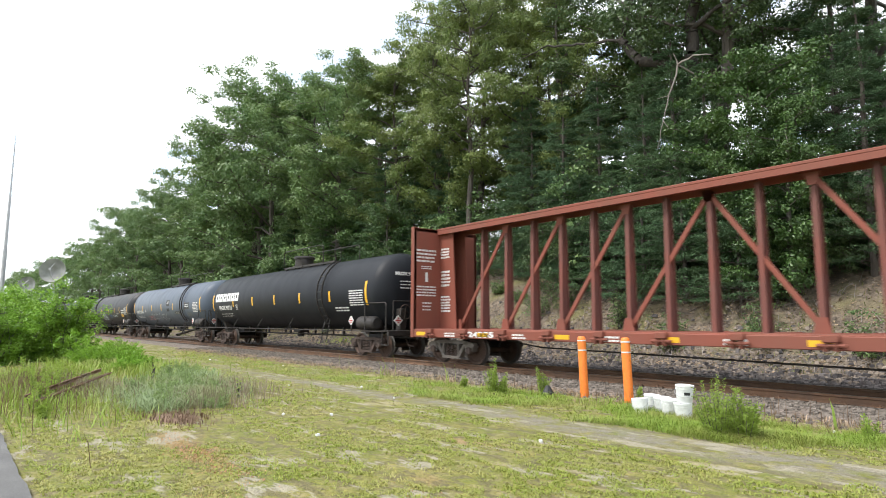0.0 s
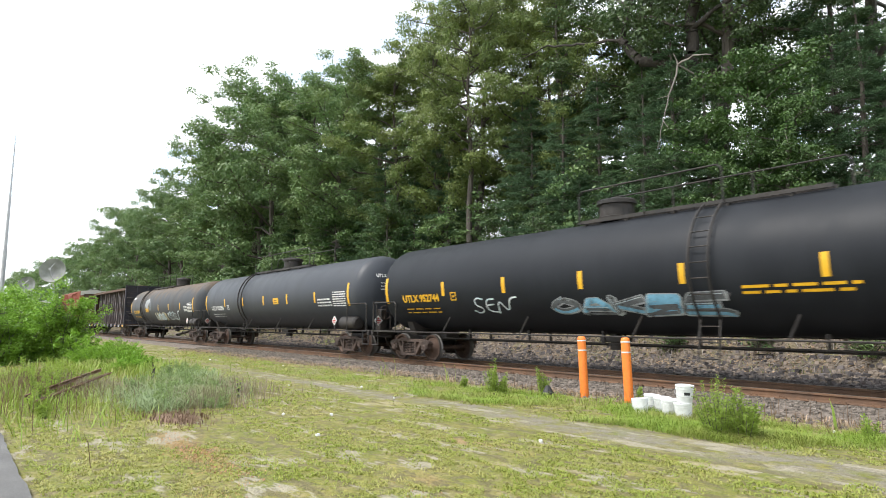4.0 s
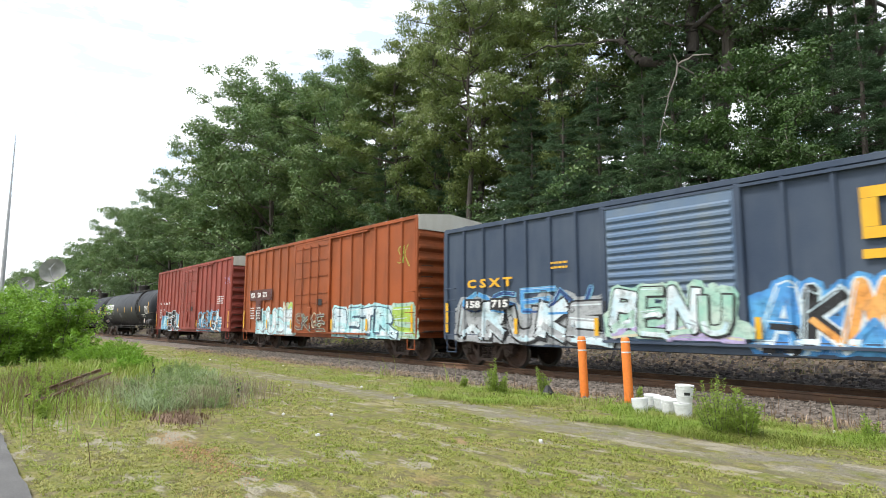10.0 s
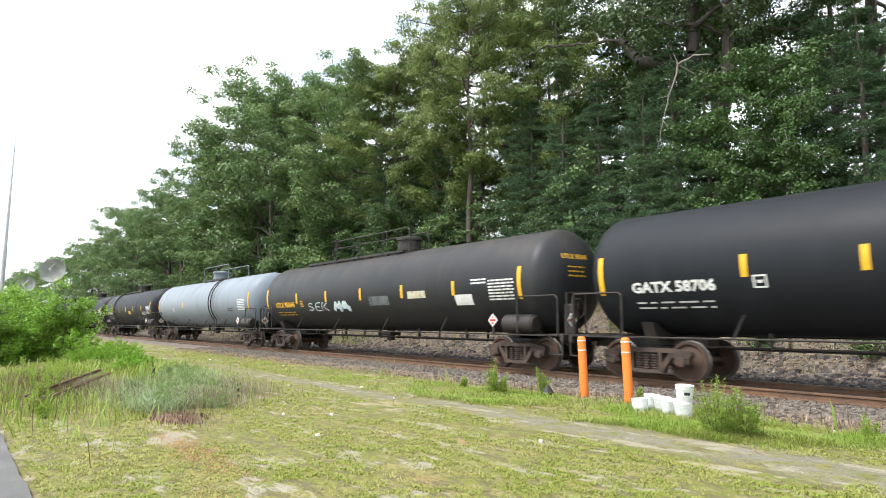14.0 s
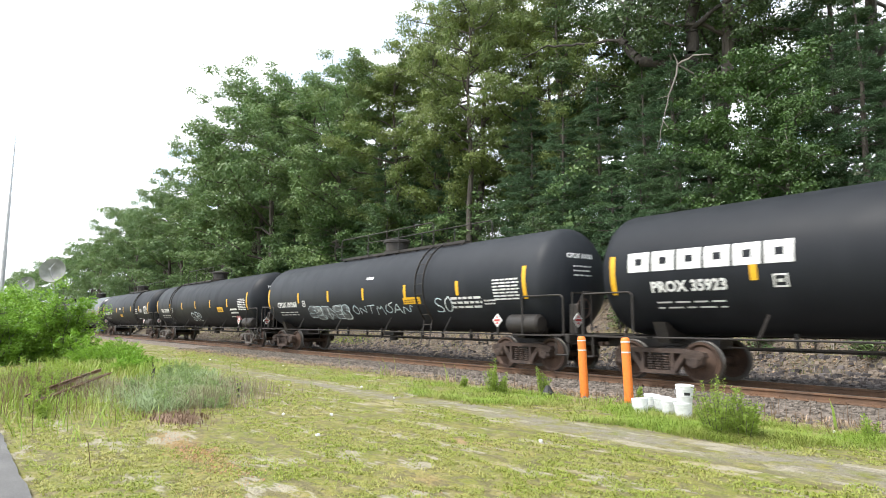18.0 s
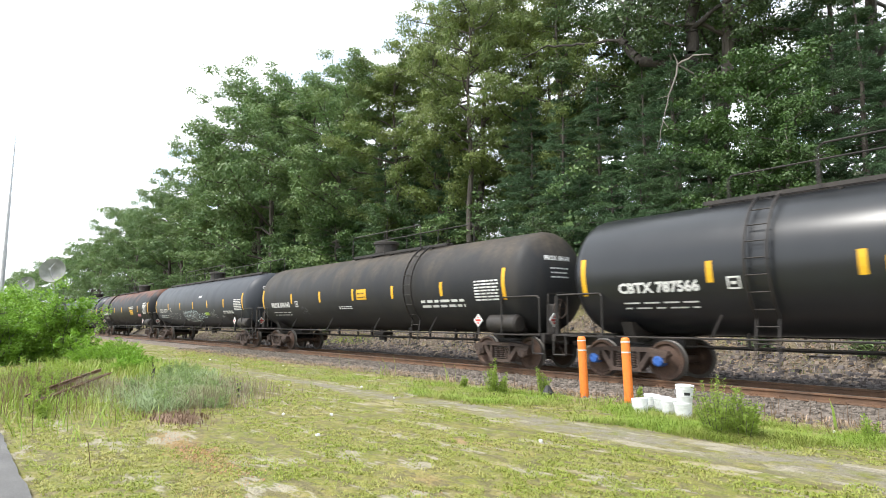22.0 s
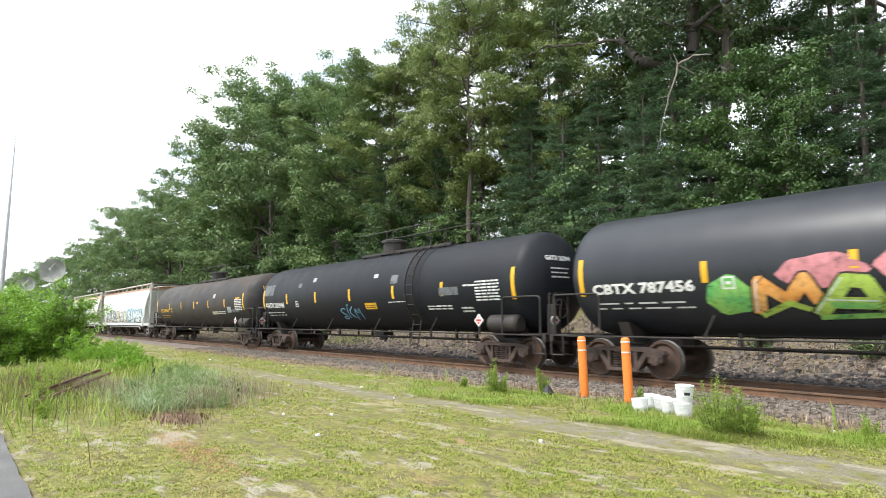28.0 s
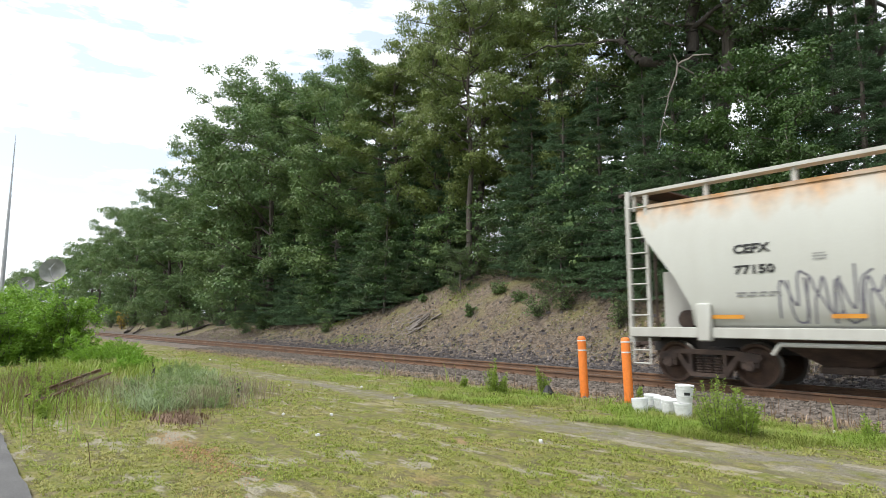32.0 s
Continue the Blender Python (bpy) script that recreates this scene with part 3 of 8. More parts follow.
STROKES = {
    "S": [[(.9, .85), (.5, 1), (.1, .8), (.25, .55), (.8, .42), (.9, .15), (.5, 0), (.05, .15)]],
    "A": [[(0, 0), (.4, 1), (.6, 1), (1, 0)], [(.2, .38), (.8, .38)]],
    "M": [[(0, 0), (.15, 1), (.5, .4), (.85, 1), (1, 0)]],
    "E": [[(.95, 1), (.1, .95), (.1, .05), (1, 0)], [(.1, .5), (.8, .52)]],
    "R": [[(.05, 0), (.1, 1), (.8, .95), (.85, .6), (.15, .5), (.95, 0)]],
    "O": [[(.5, 1), (.1, .7), (.1, .3), (.5, 0), (.9, .3), (.9, .7), (.5, 1)]],
    "K": [[(.1, 0), (.1, 1)], [(.95, 1), (.15, .5), (1, 0)]],
    "U": [[(.05, 1), (.1, .2), (.5, 0), (.9, .2), (.95, 1)]],
    "N": [[(.05, 0), (.1, 1), (.9, 0), (.95, 1)]],
    "C": [[(.95, .85), (.5, 1), (.1, .7), (.1, .3), (.5, 0), (.95, .15)]],
    "G": [[(.95, .85), (.5, 1), (.1, .7), (.1, .3), (.5, 0), (.95, .15), (.95, .45), (.55, .45)]],
    "B": [[(.1, 0), (.1, 1), (.8, .9), (.75, .58), (.15, .5), (.9, .4), (.9, .1), (.1, 0)]],
    "T": [[(0, .95), (1, 1)], [(.5, .95), (.45, 0)]],
}


def rounded(path, n=2):
    """Cuts a path's corners, as a swinging arm does."""
    for _ in range(n):
        q = [path[0]]
        for a, b in zip(path, path[1:]):
            q += [(a[0] * .75 + b[0] * .25, a[1] * .75 + b[1] * .25), (a[0] * .25 + b[0] * .75, a[1] * .25 + b[1] * .75)]
        path = q + [path[-1]]
    return path


def stroke_polys(path, w, n=4, spin=0.785, caps=True):
    """A thick stroke along a path as overlapping polygons; without caps its ends are cut square, as with a fat brush."""
    out = []
    for (x0, y0), (x1, y1) in zip(path, path[1:]):
        d = math.hypot(x1 - x0, y1 - y0) or 1e-6
        a, b = -(y1 - y0) / d * w / 2, (x1 - x0) / d * w / 2
        out.append([(x0 + a, y0 + b), (x0 - a, y0 - b), (x1 - a, y1 - b), (x1 + a, y1 + b)])
    for x, y in path if caps else path[1:-1]:
        r = w * (.60 if caps else .53)
        out.append([(x + r * math.cos(6.2832 * i / n + spin), y + r * math.sin(6.2832 * i / n + spin)) for i in range(n)])
    return out


def longer(path, by):
    """The path with both ends drawn out."""
    (ax, ay), (bx, by2) = path[0], path[1]
    d = math.hypot(bx - ax, by2 - ay) or 1e-6
    (cx, cy), (ex, ey) = path[-2], path[-1]
    f = math.hypot(ex - cx, ey - cy) or 1e-6
    return [(ax - (bx - ax) / d * by, ay - (by2 - ay) / d * by)] + path[1:-1] + [(ex + (ex - cx) / f * by, ey + (ey - cy) / f * by)]


def graffiti(word, u0, u1, w0, w1, surface, parent, fills, line, halo, seed, weight=0.31, label="spray-painted graffiti lettering", cuts=()):
    """Painted letters: a ragged backing, a dropped shadow, dark outline, coloured fill and highlights, each a thin layer over the other. Without fills: one quick line."""
    rnd = random.Random(seed)
    tag = not fills
    n = len(word)
    step = (u1 - u0) / n
    glow, edge, letters = [], [], []
    for i, ch in enumerate(word):
        lean = rnd.uniform(-0.12, 0.22)
        sw = step * (rnd.uniform(.85, 1.0) if tag else rnd.uniform(1.10, 1.28))
        sh = (w1 - w0) * rnd.uniform(0.84, 1.0)
        base = w0 + (w1 - w0 - sh) * rnd.random()
        th = (min(step, w1 - w0) * .085) if tag else min(sw, sh) * weight
        letters.append(([], [], [], [], []))
        rim, fill, under, marks, glint = letters[-1]
        for path in STROKES[ch]:
            p = [(u0 + i * step + th * 0.4 + (sw - th) * (x + lean * (y - 0.5)) + rnd.uniform(-.06, .06) * step, base + th * 0.5 + (sh - th) * min(1, max(0, y + rnd.uniform(-.06, .06)))) for x, y in path]
            if tag and rnd.random() < .6:
                p.append((p[-1][0] + step * rnd.uniform(.2, .6), p[-1][1] + sh * rnd.uniform(-.2, .3)))
            if tag:
                edge += stroke_polys(rounded(p), th, 6)
                continue
            # a kick at the foot, now and then
            if rnd.random() < .6:
                p.append((p[-1][0] + step * rnd.uniform(-.1, .30), max(w0, p[-1][1] - sh * rnd.uniform(.02, .16))))
            if ch in "SOCGU":
                p = rounded(p, 1)
            if halo:
                glow += stroke_polys(p, th * 1.75, 7, rnd.random())
            o, q = longer(p, th * .30), longer(p, th * .12)
            drop = [(x + th * .16, y - th * .16) for x, y in o]
            rim += stroke_polys(drop, th * 1.16, 7, .3, False) + stroke_polys(o, th * 1.27, 7, .3, False)
            fill += stroke_polys(q, th * 0.98, 7, .3, False)
            g = [(x - th * .22, y + th * .24) for x, y in q]
            glint += stroke_polys(g[:2], th * .10, 4, .785, False)
            # hatching, cracks and arrows inside the letters
            for _ in range(2):
                a = rnd.randrange(len(p))
                x, y, t = p[a][0] + th * rnd.uniform(-.4, .4), p[a][1] + th * rnd.uniform(-.4, .4), rnd.uniform(0, 6.28)
                L = th * rnd.uniform(.35, .9)
                marks += stroke_polys([(x, y), (x + L * math.cos(t), y + L * math.sin(t)), (x + L * 1.3 * math.cos(t + .7), y + L * 1.3 * math.sin(t + .7))], th * rnd.uniform(.05, .09))
            lower = [(x, y - th * .20) for x, y in q if y < w0 + (w1 - w0) * .55]
            if len(lower) > 1 and (len(fills) > 1 or rnd.random() < .4):
                under += stroke_polys(lower, th * .50, 6, .3, False)
    low = lambda polys: [[(a, max(b, w0 - .03)) for a, b in q] for q in polys]
    if tag:
        decal("graffiti", edge, surface, 0.006, line, parent, label, cuts=cuts)
        return
    if halo:
        x = u0 - .15
        while x < u1 + .1:
            w = rnd.uniform(.15, .5)
            top = w0 + (w1 - w0) * rnd.uniform(.35, 1.08)
            glow.append([(x, w0), (x + w, w0 + .02), (x + w * 1.1, top - w * rnd.uniform(.2, .8)), (x + w * .8, top - w * .1), (x + w * .45, top), (x + w * .1, top - w * .15), (x - w * .1, top - w * rnd.uniform(.2, .8))])
            x += w * .7
        decal("graffiti", low(glow), surface, 0.003, halo, parent, label, cuts=cuts)
    # letter by letter, each overlapping the one before
    for i, (rim, fill, under, marks, glint) in enumerate(letters):
        off = .0055 + .0078 * i
        decal("graffiti", low(rim), surface, off, line, parent, label, cuts=cuts)
        decal("graffiti", low(fill), surface, off + .0018, fills[i % len(fills)], parent, label, cuts=cuts)
        if under:
            decal("graffiti", low(under), surface, off + .0034, fills[(i + 1) % len(fills)], parent, label, cuts=cuts)
        decal("graffiti", low(marks), surface, off + .0050, line, parent, label, cuts=cuts)
        if glint:
            decal("graffiti", low(glint), surface, off + .0064, SPRAY["white"], parent, label, cuts=cuts)


def flat_paint(name, c, d=None):
    """Sprayed paint: cloudy, streaked and rubbed thin in places."""
    m, n, l, p = nodes_of(name)
    v = coords(n, l)
    col = mixed(n, l, noise_fac(n, l, v, 1.8, 5.0, 0.35, 0.65), c, d or tuple(x * 0.68 for x in c))
    col = mixed(n, l, calc(n, l, "MULTIPLY", noise_fac(n, l, v, 11.0, 6.0, 0.52, 0.70, 0.65), 0.7), col, tuple(x * 0.45 + 0.01 for x in c))
    col = mixed(n, l, calc(n, l, "MULTIPLY", noise_fac(n, l, coords(n, l, (1, 1, 0.12)), 16.0, 4.0, 0.56, 0.72), 0.6), col, tuple(x * 0.5 + 0.02 for x in c))
    l.new(col, p.inputs["Base Color"])
    p.inputs["Roughness"].default_value = 0.62
    thin = calc(n, l, "MULTIPLY", noise_fac(n, l, v, 3.4, 8.0, 0.50, 0.68, 0.7), noise_fac(n, l, coords(n, l, (1, 1, 0.3)), 24.0, 4.0, 0.35, 0.6))
    l.new(calc(n, l, "SUBTRACT", 0.96, calc(n, l, "MULTIPLY", thin, 0.75), True), p.inputs["Alpha"])
    return m


SPRAY = {
    "white": flat_paint("spray_white", (0.70, 0.73, 0.74), (0.45, 0.62, 0.68)),
    "silver": flat_paint("spray_silver", (0.40, 0.42, 0.43)),
    "black": flat_paint("spray_black", (0.016, 0.016, 0.018)),
    "aqua": flat_paint("spray_aqua", (0.30, 0.62, 0.66), (0.62, 0.72, 0.72)),
    "blue": flat_paint("spray_blue", (0.05, 0.22, 0.55), (0.09, 0.34, 0.62)),
    "sky": flat_paint("spray_sky_blue", (0.22, 0.50, 0.70)),
    "pink": flat_paint("spray_pink", (0.66, 0.26, 0.28)),
    "orange": flat_paint("spray_orange", (0.72, 0.30, 0.06), (0.75, 0.42, 0.14)),
    "green": flat_paint("spray_green", (0.10, 0.42, 0.12), (0.30, 0.55, 0.12)),
    "lime": flat_paint("spray_lime", (0.42, 0.60, 0.10)),
    "cream": flat_paint("spray_cream", (0.62, 0.58, 0.42)),
    "mint": flat_paint("spray_mint", (0.26, 0.50, 0.40), (0.48, 0.58, 0.50)),
    "lilac": flat_paint("spray_lilac", (0.48, 0.40, 0.66)),
    "rust": flat_paint("spray_brown", (0.22, 0.085, 0.045)),
    "yellow": flat_paint("spray_yellow", (0.68, 0.46, 0.03)),
    "chalk": flat_paint("rubbed_chalk_paint", (0.40, 0.29, 0.25), (0.30, 0.15, 0.12)),
    "ghost": flat_paint("faded_spray", (0.13, 0.14, 0.15)),
    "coal": flat_paint("spray_dark_grey", (0.055, 0.056, 0.055)),
    "ash": flat_paint("spray_ash_grey", (0.17, 0.165, 0.20)),
    "deep": flat_paint("spray_deep_blue", (0.025, 0.07, 0.22)),
    "slate": flat_paint("spray_slate_blue", (0.07, 0.12, 0.17)),
    "red": flat_paint("spray_red", (0.42, 0.05, 0.05)),
    "pale": flat_paint("pale_worn_spray", (0.48, 0.40, 0.36), (0.36, 0.25, 0.22)),
    "ghost_red": flat_paint("faded_spray_on_red", (0.27, 0.14, 0.115), (0.22, 0.09, 0.07)),
    "maroon": flat_paint("maroon_band", (0.105, 0.030, 0.024)),
}


def sideframe():
    """A cast frame: arched top member, sloping struts, spring seat and a jaw over each bearing, with open windows between."""
    s = Shape()
    y0, y1 = -.09, .09
    s.prism([(-1.14, .60), (-1.10, .685), (-.60, .755), (.60, .755), (1.10, .685), (1.14, .60), (.62, .655), (-.62, .655)], "y", y0, y1)
    for k in (-1, 1):
        s.prism([(k * .74, .655), (k * .60, .655), (k * .30, .265), (k * .42, .215)], "y", y0, y1)
        s.prism([(k * .41, .66), (k * .33, .66), (k * .33, .24), (k * .41, .24)], "y", y0 - .012, y1 + .012)
        s.prism([(k * 1.13, .62), (k * .68, .655), (k * .70, .55), (k * .76, .535), (k * 1.03, .535), (k * 1.10, .555)], "y", y0 - .03, y1 + .03)
        s.prism([(k * .76, .54), (k * .70, .54), (k * .72, .40), (k * .77, .40)], "y", y0 - .01, y1 + .01)
        s.prism([(k * 1.08, .56), (k * 1.02, .54), (k * 1.02, .42), (k * 1.06, .42)], "y", y0 - .01, y1 + .01)
    s.prism([(-.46, .185), (.46, .185), (.38, .265), (-.38, .265)], "y", y0 - .015, y1 + .015)
    return s


def springs():
    prof = []
    for i in range(6):
        z = .27 + i * .058
        prof += [(z, .062), (z + .016, .094), (z + .034, .094), (z + .05, .062)]
    return Shape().lathe(prof, (0, 0, 0), "z", 9)


def wheelset():
    s = Shape()
    for k in (-1, 1):
        prof = [(.90, .10), (.80, .12), (.77, .17), (.745, .35), (.795, .395), (.795, .452), (.70, .459), (.685, .485), (.662, .485), (.655, .40), (.69, .35), (.69, .17), (.62, .12)]
        s.lathe([(k * a, r) for a, r in prof], (0, 0, 0), "y", 30)
    s.cyl((0, -.95, 0), (0, .95, 0), .088, 10)
    return s


def bearing():
    s = Shape()
    s.lathe([(-1.17, .05), (-1.165, .10), (-1.14, .125), (-.93, .13), (-.90, .10)], (0, 0, 0), "y", 14)
    for i in range(3):
        t = 2 * math.pi * i / 3
        s.cyl((.065 * math.cos(t), -1.19, .065 * math.sin(t)), (.065 * math.cos(t), -1.16, .065 * math.sin(t)), .02, 6)
    return s


WHEELS = []
CAP = {"blue": surf("blue_bearing_cap", (0.03, 0.12, 0.42), (0.025, 0.09, 0.3), 3, 30, 0.5, 0, 0.0)}


def truck(car, x, mat, cap=None):
    t = part("truck", lambda: Shape().box(-.19, .19, -1.0, 1.0, .42, .72, .03).box(-.33, .33, -.35, .35, .66, .80, .03), M["steel"], car, "cast steel bogie", pose(x, 0, 0), "bolster")
    for k in (-1, 1):
        part("side_frame", sideframe, mat, t, "", pose(0, k * 1.02, 0), "sideframe")
        for x in (-.2, 0, .2):
            part("spring", springs, M["truck"], t, "", pose(x, k * 1.02, 0), "springs")
        w = part("wheelset", wheelset, M["wheel"], t, "steel wheelset with polished treads", pose(k * .89, 0, .457), "wheelset")
        if len(w.data.materials) == 1:
            w.data.materials.append(M["tread"])
            for f in w.data.polygons:
                c = f.center
                if math.hypot(c.x, c.z) > .425:
                    f.material_index = 1
        WHEELS.append((w, k))
    for k in (-1, 1):
        part("bearing_cap", bearing, CAP[cap] if cap else M["truck"], t, "", pose(k * .89, 0, .457), "bearing")
    return t


def coupler():
    return Shape().box(-.75, .0, -.09, .09, -.09, .09, .02).box(-.05, .16, -.16, .12, -.15, .15, .04).cyl((.1, -.14, -.16), (.1, -.14, .16), .055, 8).tube([(-.4, -.35, -.1), (-.15, -.38, -.4), (.08, -.3, -.42)], .025, 6)


def couplers(car, half):
    for k in (-1, 1):
        part("coupler", coupler, M["truck"], car, "rusty knuckle coupler", pose(k * (half - .16), 0, .86, 0, 0, 0 if k > 0 else 180), "coupler")


def start_car(name, label, category, q0, q1, shift=0.5):
    car = thing(name, label, category, "cars of the freight train")
    CARS.append((car, (q0 + q1) / 2 + shift))
    return car


# ---- tank cars ----
def tank_shell():
    prof = []
    for i in range(9):
        a = math.pi / 2 * i / 8
        prof.append((-TANK_H - 0.74 * math.cos(a), max(0.0005, TANK_R * math.sin(a))))
    for i in range(9):
        a = math.pi / 2 * i / 8
        prof.append((TANK_H + 0.74 * math.sin(a), max(0.0005, TANK_R * math.cos(a))))
    return Shape().lathe(prof, (0, 0, TANK_Z), "x", 72)


def band():
    return Shape().lathe([(-.42, TANK_R), (-.40, TANK_R + .02), (.40, TANK_R + .02), (.42, TANK_R)], (0, 0, TANK_Z), "x", 72)


def dome():
    return Shape().lathe([(0, .50), (.14, .52), (.16, .46), (.48, .46), (.49, .53), (.58, .53), (.62, .48), (.66, .2), (.66, .0005)], (0, 0, 0), "z", 24)


def ladder(k):
    s = Shape()
    pts = []
    for i in range(11):
        a = radians(62) - radians(105) * i / 10
        pts.append((TANK_Z + (TANK_R + .13) * math.sin(a), k * (TANK_R + .13) * math.cos(a)))
    pts.append((0.50, k * 1.38))
    for x in (-.22, .22):
        # one continuous flat bar, bent to the tank
        b = len(s.v)
        for z, y in pts:
            d = (Vector((y, z)) - Vector((0, TANK_Z))).normalized() * .03
            s.v += [(x - .015, y - d.x, z - d.y), (x + .015, y - d.x, z - d.y), (x + .015, y + d.x, z + d.y), (x - .015, y + d.x, z + d.y)]
        for i in range(len(pts) - 1):
            s.f += [(b + 4 * i + j, b + 4 * i + (j + 1) % 4, b + 4 * i + 4 + (j + 1) % 4, b + 4 * i + 4 + j) for j in range(4)]
        e = b + 4 * (len(pts) - 1)
        s.f += [(b, b + 1, b + 2, b + 3), (e, e + 1, e + 2, e + 3)]
    rungs = []
    for i in range(10):
        z = .58 + .34 * i
        for (z0, y0), (z1, y1) in zip(pts[::-1], pts[::-1][1:]):
            if z0 <= z < z1:
                rungs.append((y0 + (y1 - y0) * (z - z0) / (z1 - z0), z))
    return s, rungs


def rung():
    return Shape().cyl((-.22, 0, 0), (.22, 0, 0), .014, 6)


def side_rail():
    return Shape().tube([(8.25, 0, 1.0), (8.25, 0, 1.98), (8.33, 0, 2.06), (9.62, 0, 2.06), (9.70, 0, 1.98), (9.70, 0, 1.0)], .024, 6)


def walkway(x0, x1):
    s = Shape()
    for y in (-.62, -.34, .34, .62):
        s.box(x0, x1, y - .02, y + .02, 4.00, 4.09)
    n = int((x1 - x0) / .09)
    for i in range(n):
        x = x0 + (x1 - x0) * i / n
        for k in (-1, 1):
            s.box(x, x + .03, min(k * .34, k * .62), max(k * .34, k * .62), 4.06, 4.085)
    x = x0 + .1
    while x < x1:
        s.box(x, x + .06, -.62, .62, 3.93, 4.0)
        x += 1.3
    return s


def rails_top(x0, x1, k):
    """One side's railing: a tube bent down at both ends, with a few posts."""
    s = Shape()
    y = k * .66
    s.tube([(x0, y, 4.0), (x0, y, 4.80), (x0 + .10, y, 4.90), (x1 - .10, y, 4.90), (x1, y, 4.80), (x1, y, 4.0)], .021, 6)
    n = max(2, round((x1 - x0) / 1.9))
    for i in range(1, n):
        x = x0 + (x1 - x0) * i / n
        s.cyl((x, y, 4.0), (x, y, 4.90), .020, 6)
    return s


def tank_end():
    """Sill, saddle and step plate of one end; x grows towards the coupler."""
    s = Shape()
    s.box(6.75, 9.75, -.30, .30, .72, 1.02, .02)
    s.prism([(-.95, .88), (.95, .88), (1.16, 1.36), (1.02, 1.36), (.6, 1.14), (-.6, 1.14), (-1.02, 1.36), (-1.16, 1.36)], "x", 7.6, 7.9)
    s.box(9.25, 9.86, -1.42, 1.42, .98, 1.03, .01)
    s.box(9.74, 9.86, -1.42, 1.42, .84, 1.0, .01)
    s.box(7.9, 9.3, -1.44, -1.12, .98, 1.02).box(7.9, 9.3, 1.12, 1.44, .98, 1.02)
    for y in (-1.40, 1.40):
        s.tube([(9.42, y, 1.0), (9.42, y, .50), (9.82, y, .50), (9.82, y, 1.0)], .022, 6)
    return s


def end_rail():
    s = Shape()
    s.tube([(9.83, -1.2, 1.0), (9.83, -1.2, 2.12), (9.83, 1.2, 2.12), (9.83, 1.2, 1.0)], .024, 6)
    s.tube([(9.83, -.4, 1.0), (9.83, -.4, 2.12)], .02, 6)
    return s


def reservoir():
    return Shape().lathe([(7.55, .0005), (7.55, .2), (7.62, .27), (8.68, .27), (8.75, .2), (8.75, .0005)], (0, -1.17, 1.30), "x", 18).box(7.8, 7.86, -1.2, -.6, 1.0, 1.3).box(8.44, 8.5, -1.2, -.6, 1.0, 1.3)


def brake_housing():
    return Shape().box(9.32, 9.62, -.72, -.42, 1.02, 1.85, .03)


def hand_wheel():
    s = Shape()
    n = 18
    pts = [(9.70, -.55 + .27 * math.cos(6.2832 * i / n), 1.72 + .27 * math.sin(6.2832 * i / n)) for i in range(n + 1)]
    s.tube(pts, .018, 5)
    for i in (0, 4, 9, 13):
        s.tube([(9.68, -.55, 1.72), pts[i]], .012, 4)
    return s


def grab_pipes():
    s = Shape()
    for k in (-1, 1):
        s.cyl((-7.9, k * 1.40, 1.0), (7.9, k * 1.40, 1.0), .022, 6)
    return s


def train_line():
    s = Shape()
    s.cyl((-6.6, -.55, .80), (6.6, -.55, .80), .022, 6)
    s.cyl((-6.6, .40, .72), (6.6, .40, .72), .02, 6)
    for x in (-5.2, -2.6, 0, 2.6, 5.2):
        s.box(x - .03, x + .03, -.6, -.5, .78, 1.12)
        s.box(x - .02, x + .02, .36, .44, .70, 1.12)
    return s


def strut(k):
    return Shape().bar((0, k * 1.41, 1.0), (.16, k * 1.22, 1.50), .035, .035)


def outlets():
    return Shape().cyl((0, 0, .62), (0, 0, 1.12), .17, 14).box(-.35, .35, -.25, .25, .82, .98, .02)


def diamond(size=.27):
    r = size * .72
    return Shape().prism([(0, -r), (r, 0), (0, r), (-r, 0)], "y", -.012, .012)


def diamond_face(size=.27):
    r = size * .72
    s = Shape()
    s.prism([(-r * .62, -r * .16), (r * .62, -r * .16), (r * .62, r * .16), (-r * .62, r * .16)], "y", -.018, -.012)
    s.prism([(-r * .20, r * .30), (r * .20, r * .30), (0, r * .72)], "y", -.018, -.012)
    s.prism([(-r * .22, -r * .55), (r * .22, -r * .55), (r * .22, -r * .3), (-r * .22, -r * .3)], "y", -.018, -.012)
    return s


def frame_mark(u, w, a, t=.035):
    return [rect(u, u + a, w, w + t), rect(u, u + a, w + a - t, w + a), rect(u, u + t, w + t, w + a - t), rect(u + a - t, u + a, w + t, w + a - t), rect(u + a * .3, u + a * .7, w + a * .38, w + a * .62)]


